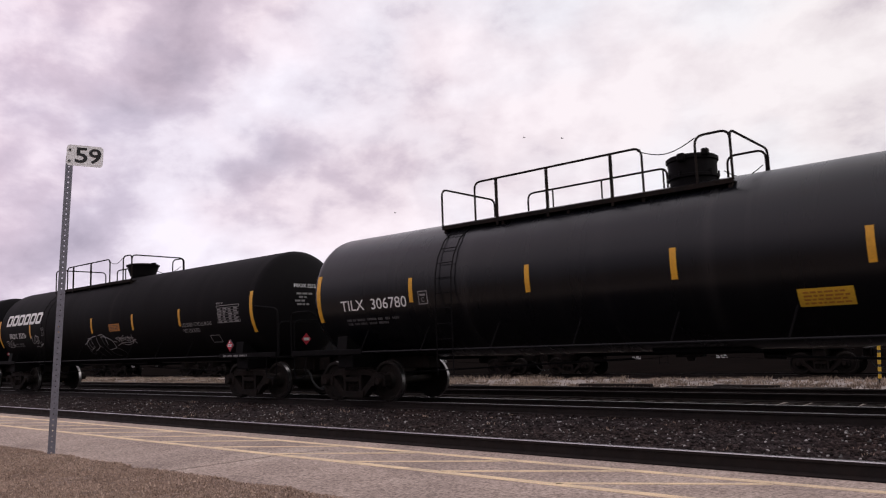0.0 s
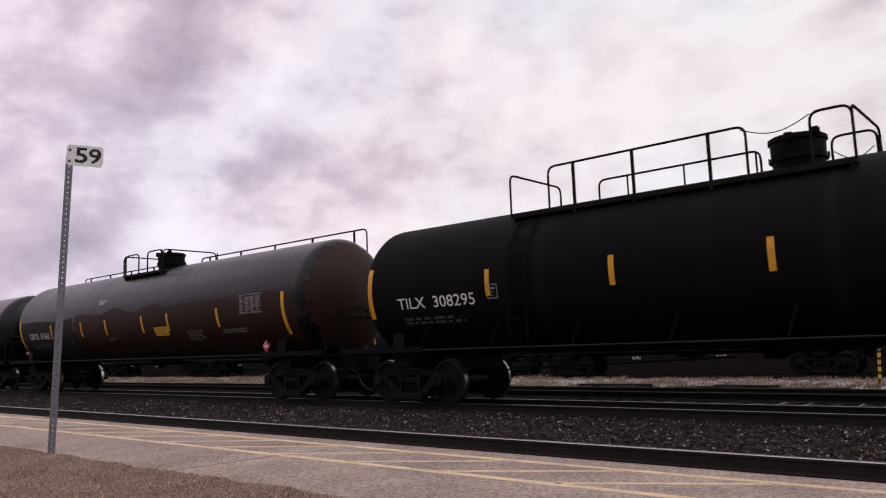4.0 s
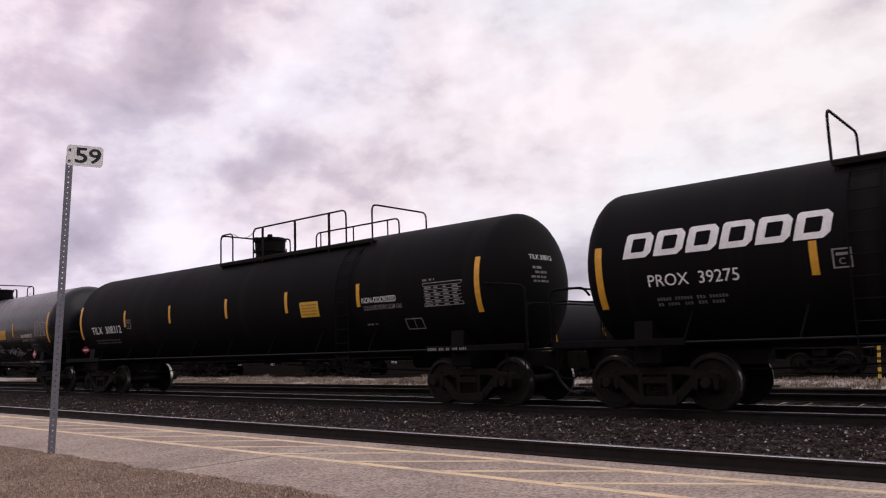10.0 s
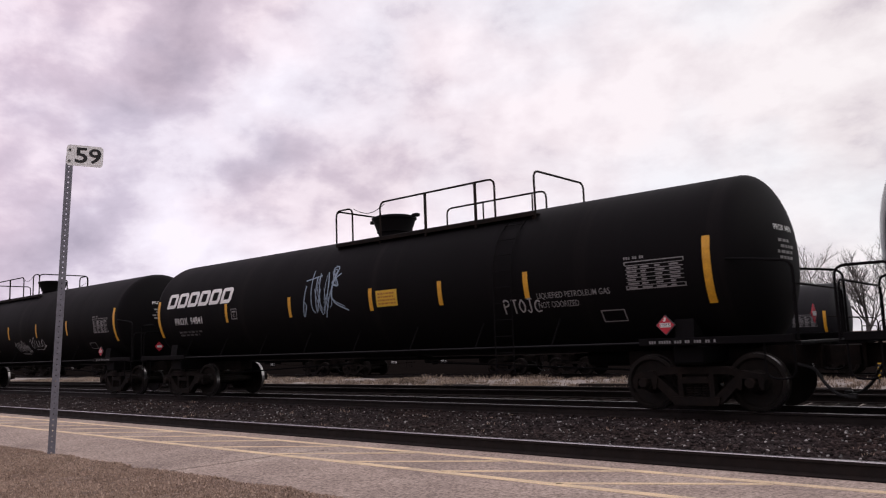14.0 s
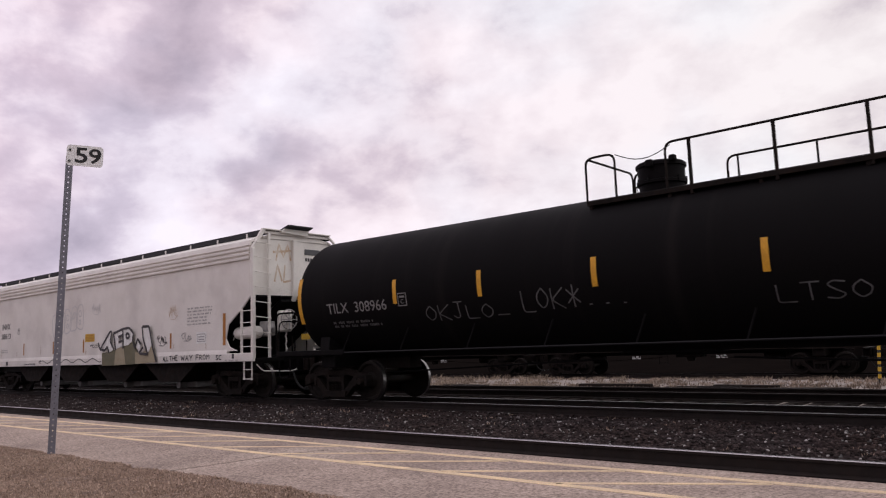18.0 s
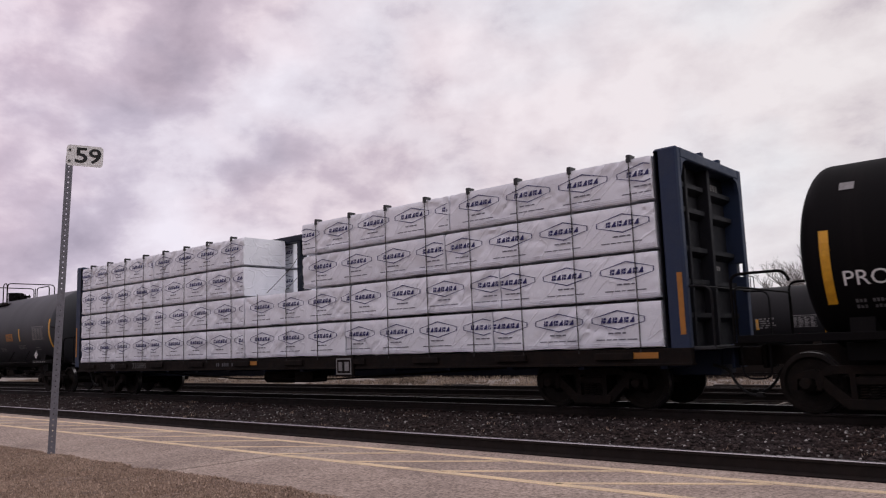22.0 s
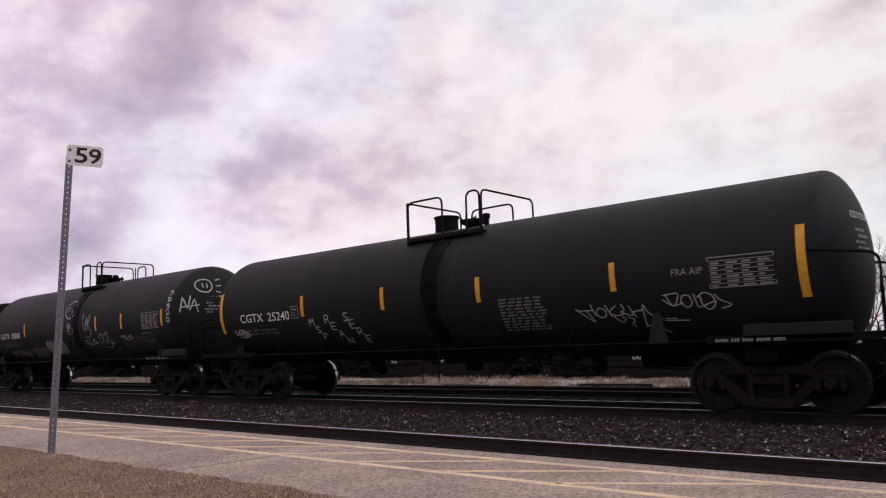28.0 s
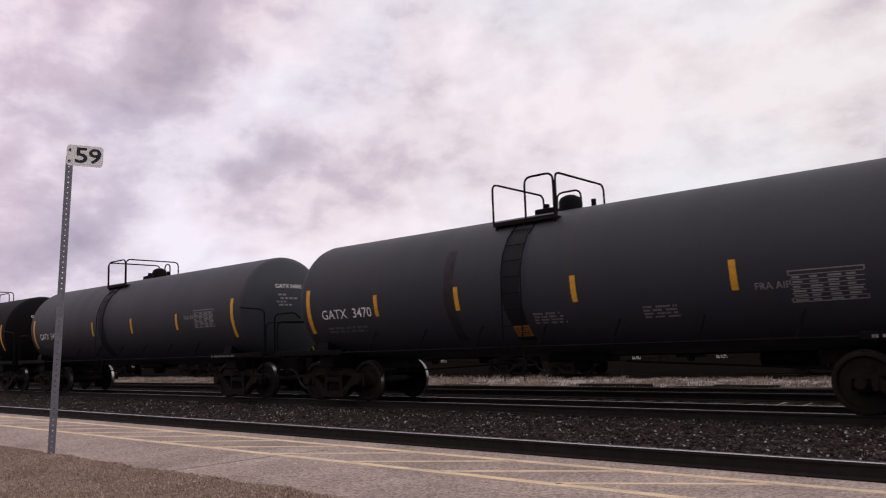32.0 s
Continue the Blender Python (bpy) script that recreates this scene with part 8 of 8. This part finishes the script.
def parked_car(x, y, z, half, words, plat=(-1.05, 1.1)):
    """A tank car of the still train on the yard track."""
    r, zc = 1.45, 2.375
    car = thing("tank_car", "dusty black tank car parked on a yard track", "tank car", pose(x, y, z), "parked tank cars in the yard")
    end, deep = half + 0.52, 0.52
    seams = [-end + 0.06] + [(-half + 2 * half * i / 5) for i in range(6)] + [end - 0.06]
    part("tank", shared("tank_parked_%.1f" % half, lambda: tank_mesh(r, zc, end, deep, seams), "dusty_black", True), "dusty_black", car)
    a, b = plat
    c = (a + b) / 2
    walkway(car, r, zc, a, b, [(a + 0.05, a + 0.9), (b - 1.2, b - 0.05)] if b - a < 3 else [(a + 0.9, b - 1.3)], [(a + 0.2, b - 0.3)], [a + 0.3, c, b - 0.3])
    dome(car, c if b - a < 3 else b - 0.95, zc + r, "drum" if b - a > 3 else "dome", "black_dull")
    ladder(car, r, zc, a + 0.4, 0.5, zc + 1.2)
    underside(car, r, zc, half, end, "iron", False)
    car_ends(car, half, 2.04, "iron")
    for s in (-1, 1):
        t = truck(car, s * half, True)
        for w in [o for o in ROLL if o.parent == t]:
            ROLL.remove(w)
    side = Barrel(r, zc)
    for q in (-half - 0.4, -half * 0.6, -1.7, 1.9, half * 0.62, half + 0.4):
        stripe_at(car, side, q, 1.95 if abs(q) < half else 1.75, 2.4 if abs(q) < half else 2.65, 0.12)
    data_panel(car, side, half - 0.9, 2.0, 1.0, 0.5)
    bars_at(car, side, half - 2.4, 2.0, 5, 0.06, 0.9)
    placard(car, side, half - 0.6, 1.45, "1267")
    for q in (-2.2, 1.9):
        bars_at(car, Flat(-1.5), q, 0.78, 2, 0.05, 0.5, "white", "sill_print")
    return car


PARK_Y, PARK_Z = 35.5, -0.57
for k in range(-5, 3):
    parked_car(-15.05 + k * 16.3, PARK_Y, PARK_Z, 6.1, "", (-1.0, 3.0) if k in (0, -3) else (-1.05, 1.1))


def tuft_mesh(seed, blades, h, spread, wide=1.0):
    rnd = random.Random(seed)
    bm = bm_new()
    for i in range(blades):
        a = rnd.uniform(0, 6.28)
        r0 = rnd.uniform(0, spread)
        lean = rnd.uniform(0.1, 0.6)
        hh = h * rnd.uniform(0.5, 1.1)
        base = Vector((r0 * math.cos(a), r0 * math.sin(a), 0))
        mid = base + Vector((math.cos(a) * lean * hh * 0.4, math.sin(a) * lean * hh * 0.4, hh * 0.6))
        tip = base + Vector((math.cos(a) * lean * hh, math.sin(a) * lean * hh, hh))
        w = Vector((-math.sin(a), math.cos(a), 0)) * rnd.uniform(0.006, 0.014) * wide
        v = [bm.verts.new(p) for p in (base - w, base + w, mid + w * 0.7, tip, mid - w * 0.7)]
        bm.faces.new(v)
    return bm


def scatter(name, label, category, mat, spots, proto):
    """Many copies of small shapes joined into one sheet of stuff; spots: (x, y, z, turn, size, which)."""
    verts, faces = [], []
    data = []
    for bm in proto:
        bm.verts.index_update()
        data.append((np.array([v.co[:] for v in bm.verts]), [tuple(v.index for v in f.verts) for f in bm.faces]))
        bm.free()
    n = 0
    out = []
    for x, y, z, turn, size, k in spots:
        p, fs = data[k]
        c, s = math.cos(turn) * size, math.sin(turn) * size
        q = np.empty_like(p)
        q[:, 0], q[:, 1], q[:, 2] = p[:, 0] * c - p[:, 1] * s + x, p[:, 0] * s + p[:, 1] * c + y, p[:, 2] * size + z
        out.append(q)
        faces += [tuple(i + n for i in f) for f in fs]
        n += len(p)
    me = bpy.data.meshes.new(name)
    me.from_pydata(np.concatenate(out).tolist(), [], faces)
    me.materials.append(M[mat])
    return tagged(new(name, me), label, category, kind="stuff")


def weeds():
    rnd = random.Random(5)
    spots = []
    for i in range(8200):
        x, y = rnd.uniform(-62, 0), 18.75 + 8.3 * rnd.random() ** 1.3
        d = noise.noise(Vector((x * 0.35, y * 0.6, 1.2)))
        if d < -0.25:
            continue
        spots.append((x, y, yard_level(x, y) - 0.02, rnd.uniform(0, 6.28), rnd.uniform(0.5, 1.1) * (1.0 + 0.5 * max(0, d)), rnd.randint(0, 5)))
    scatter("dry_weeds", "bleached dry weeds between the yard tracks", "weeds", "weed", spots, [tuft_mesh(k, 14, 0.125, 0.16) for k in range(6)])
    spots = []
    for i in range(150):
        x, y = rnd.uniform(-40, -2), rnd.uniform(19, 26.5)
        if noise.noise(Vector((x * 0.3, y * 0.3, 8.1))) < -0.02:
            continue
        spots.append((x, y, yard_level(x, y) - 0.02, rnd.uniform(0, 6.28), rnd.uniform(0.7, 1.2), rnd.randint(0, 2)))
    scatter("dry_brush", "taller dry stalks among the weeds", "weeds", "weed", spots, [tuft_mesh(k + 50, 60, 0.24, 0.4, 0.35) for k in range(3)])


weeds()


def old_ties():
    """Discarded ties lying in the weeds."""
    for x, y, rz, k in ((-8.4, 20.6, 6, 1.0), (-6.9, 19.9, -3, 0.8), (-5.6, 20.4, 9, 0.9), (-11.5, 21.4, 2, 1.2), (-3.9, 19.8, 4, 0.8), (-9.9, 19.6, -6, 0.6), (-13.6, 20.2, 3, 1.1), (-7.6, 21.6, -4, 0.9), (-2.6, 20.9, 7, 0.7), (-17.0, 20.9, -2, 1.0)):
        bm = bm_new()
        box(bm, -1.0 * k, 1.0 * k, -0.11, 0.11, 0, 0.17, 0.015)
        ob = tagged(new("old_tie", mesh_of("old_tie", bm, "tie")), "weathered discarded timber tie lying in weeds", "tie", "discarded ties")
        ob.matrix_basis = pose(x, y, yard_level(x, y) - 0.02, 0, 0, rz)


old_ties()


# ---- bare trees beyond the yard ----
def bare_tree(x, y, h, seed):
    rnd = random.Random(seed)
    t = thing("tree", "leafless winter tree with a fine spreading crown", "tree", pose(x, y, -1.36), "bare trees beyond the yard")
    trunk, crown = bm_new(), bm_new()
    rod(trunk, (0, 0, 0), (0.1, 0, h * 0.34), 0.24, 9, 0.17)

    def limb(bm, p, d, length, r, level):
        n = 3
        a = p
        for i in range(n):
            d = (d + Vector((rnd.uniform(-1, 1), rnd.uniform(-1, 1), rnd.uniform(-0.35, 0.5))) * 0.17).normalized()
            b = a + d * (length / n)
            rod(bm, a, b, r * (1 - 0.22 * i), 5 if level < 2 else 3, r * (1 - 0.22 * (i + 1)))
            if level < 4 and (i or level):
                for k in range(2 if level < 3 else 3):
                    side = Vector((rnd.uniform(-1, 1), rnd.uniform(-1, 1), rnd.uniform(0.0, 0.8))).normalized()
                    limb(crown, b, (d * 0.75 + side * 0.75).normalized(), length * rnd.uniform(0.42, 0.62), r * 0.5, level + 1)
            a = b
        return a

    for k in range(5):
        a = k * 1.26 + rnd.uniform(-0.3, 0.3)
        limb(trunk, Vector((0.1, 0, h * (0.24 + 0.03 * k))), Vector((math.cos(a) * 0.7, math.sin(a) * 0.7, 0.9)).normalized(), h * rnd.uniform(0.36, 0.46), 0.1, 1)
    limb(trunk, Vector((0.1, 0, h * 0.33)), Vector((0.05, 0.0, 1)), h * 0.42, 0.13, 1)
    part("trunk", trunk, "bark", t, "grey trunk and main limbs")
    part("crown", crown, "bark", t, "bare twigs")


for x, y, h, seed in ((-21.0, 78, 10.2, 1), (-16.5, 80, 9.6, 2), (-11.5, 79, 10.4, 3), (-7.0, 82, 9.8, 4), (-24.5, 83, 8.6, 5), (-2.0, 80, 10.5, 6), (4.0, 84, 10.0, 7)):
    bare_tree(x, y, h, seed)


# ---- birds over the train in the first seconds ----
BIRDS = []


def bird(rows):
    b = thing("bird", "small dark bird gliding far off", "bird", rows[0][1], "birds in the sky")
    bm = bm_new()
    lathe(bm, [(-0.2, 0.005), (-0.1, 0.05), (0.05, 0.06), (0.16, 0.03), (0.2, 0.005)], "x", 8)
    prism(bm, [(-0.2, -0.02), (-0.34, -0.06), (-0.34, 0.06), (-0.2, 0.02)], -0.005, 0.005, "z")
    part("body", bm, "strap", b)
    for s in (-1, 1):
        bm = bm_new()
        prism(bm, [(0.08, s * 0.04), (0.1, s * 0.25), (0.0, s * 0.55), (-0.06, s * 0.25), (-0.08, s * 0.04)], 0.0, 0.012, "z")
        bm.transform(Matrix.Rotation(radians(14 * s), 4, "X"))
        part("wing", bm, "strap", b)
    for o in b.children:
        o.scale = (0.5, 0.5, 0.5)
    BIRDS.append((b, rows))


def flight(pts):
    """From point to point, then down behind the parked train, where it stays."""
    x, y, z = pts[-1][1:]
    pts = list(pts) + [(6.0, x - 0.5, y + 1.5, z * 0.55), (9.0, x - 1.0, y + 3.0, -0.55), (32.0, x - 1.0, y + 3.0, -0.55)]
    return [(t, pose(a, b, c, 0, 0, 200 if t < 9 else 215)) for t, a, b, c in pts]


bird(flight([(0, -37.7, 56.1, 19.6), (0.7, -37.6, 56.4, 18.5), (1.3, -38.0, 56.5, 17.4), (3.2, -38.3, 57.2, 13.7)]))
bird(flight([(0, -34.9, 58.0, 19.3), (0.7, -35.4, 58.0, 18.1), (1.3, -35.7, 58.1, 17.0), (3.2, -35.6, 58.9, 13.9)]))
bird(flight([(0, -47.9, 49.6, 13.4), (0.7, -47.4, 50.2, 12.4), (1.3, -46.8, 51.1, 11.2)]))


def grass():
    rnd = random.Random(9)
    spots = []
    for i in range(78000):
        if i < 56000:
            x, y = rnd.uniform(-16, -3.2), 4.92 - 2.9 * rnd.random()
        else:
            x, y = rnd.uniform(-19, 5), 4.92 - 9.5 * rnd.random()
        spots.append((x, y, -0.175 + wob(x, y, 1.3, 0.03), rnd.uniform(0, 6.28), rnd.uniform(0.5, 1.2), rnd.randint(0, 7)))
    scatter("lawn_grass", "short dry brown grass of the lawn", "grass", "blade", spots, [tuft_mesh(k + 90, 5, 0.028, 0.035) for k in range(8)])


grass()


def stone_shapes(k):
    bm = bm_new()
    bmesh.ops.create_icosphere(bm, subdivisions=1, radius=1.0)
    rnd = random.Random(k)
    for v in bm.verts:
        v.co = Vector((v.co.x * rnd.uniform(0.7, 1.2), v.co.y * rnd.uniform(0.65, 1.0), v.co.z * rnd.uniform(0.5, 0.85)))
    return bm


def ballast_stones():
    rnd = random.Random(12)
    for name, mat, n, lo, hi in (("ballast_stones", "stone", 36000, 0.02, 0.04), ("pale_stones", "stone_light", 4600, 0.012, 0.03)):
        spots = []
        while len(spots) < n:
            x = -40 * rnd.random() ** 1.5 + 1.0
            y = rnd.uniform(8.22, 12.42) if rnd.random() < 0.86 else rnd.uniform(12.6, 16.4)
            if 11.9 < y < 14.6 and rnd.random() < 0.3:
                continue
            z = ballast_level(x, y)
            spots.append((x, y, z + 0.012 * rnd.random(), rnd.uniform(0, 6.28), rnd.uniform(lo, hi), rnd.randint(0, 7)))
        scatter(name, "dark crushed stones of the ballast" if mat == "stone" else "pale chips scattered in the ballast", "stones", mat, spots, [stone_shapes(k) for k in range(8)])


ballast_stones()


def ballast_straw():
    """Thin dead stalks caught between the stones."""
    rnd = random.Random(21)
    spots = []
    for i in range(90):
        x, y = rnd.uniform(-22, -1), rnd.uniform(8.6, 12.2)
        spots.append((x, y, ballast_level(x, y), rnd.uniform(0, 6.28), rnd.uniform(0.6, 1.3), rnd.randint(0, 2)))
    scatter("ballast_straw", "dead straw between the ballast stones", "weeds", "blade", spots, [tuft_mesh(k + 200, 6, 0.055, 0.13) for k in range(3)])


ballast_straw()


# ---- what moves ----
SPEEDS = (10.2, 10.35, 10.53, 10.74, 10.85, 11.03, 11.2, 11.4, 11.6, 11.78, 11.89, 11.79, 12.33, 12.54, 12.79, 13.01, 13.36)   # m/s, every two seconds


def travelled(t):
    """How far the train has gone at t seconds."""
    way, i = 0.0, 0
    while t > 0 and i < 16:
        h = min(2.0, t)
        a, b = SPEEDS[i], SPEEDS[i + 1]
        way += a * h + (b - a) * h * h / 4
        t -= 2.0
        i += 1
    return way


def motions():
    times = [i for i in range(33)]
    for car, x in CARS:
        walk(car, [(t, pose(x + travelled(t), TRACK_Y, 0)) for t in times])
    for b, rows in BIRDS:
        walk(b, rows)
    turns = [(i / 20, pose(0, 0, 0, 0, math.degrees(travelled(i / 20) / WHEEL_R) % 360, 0)) for i in range(641)]
    for w in ROLL:
        walk(w, turns)


motions()
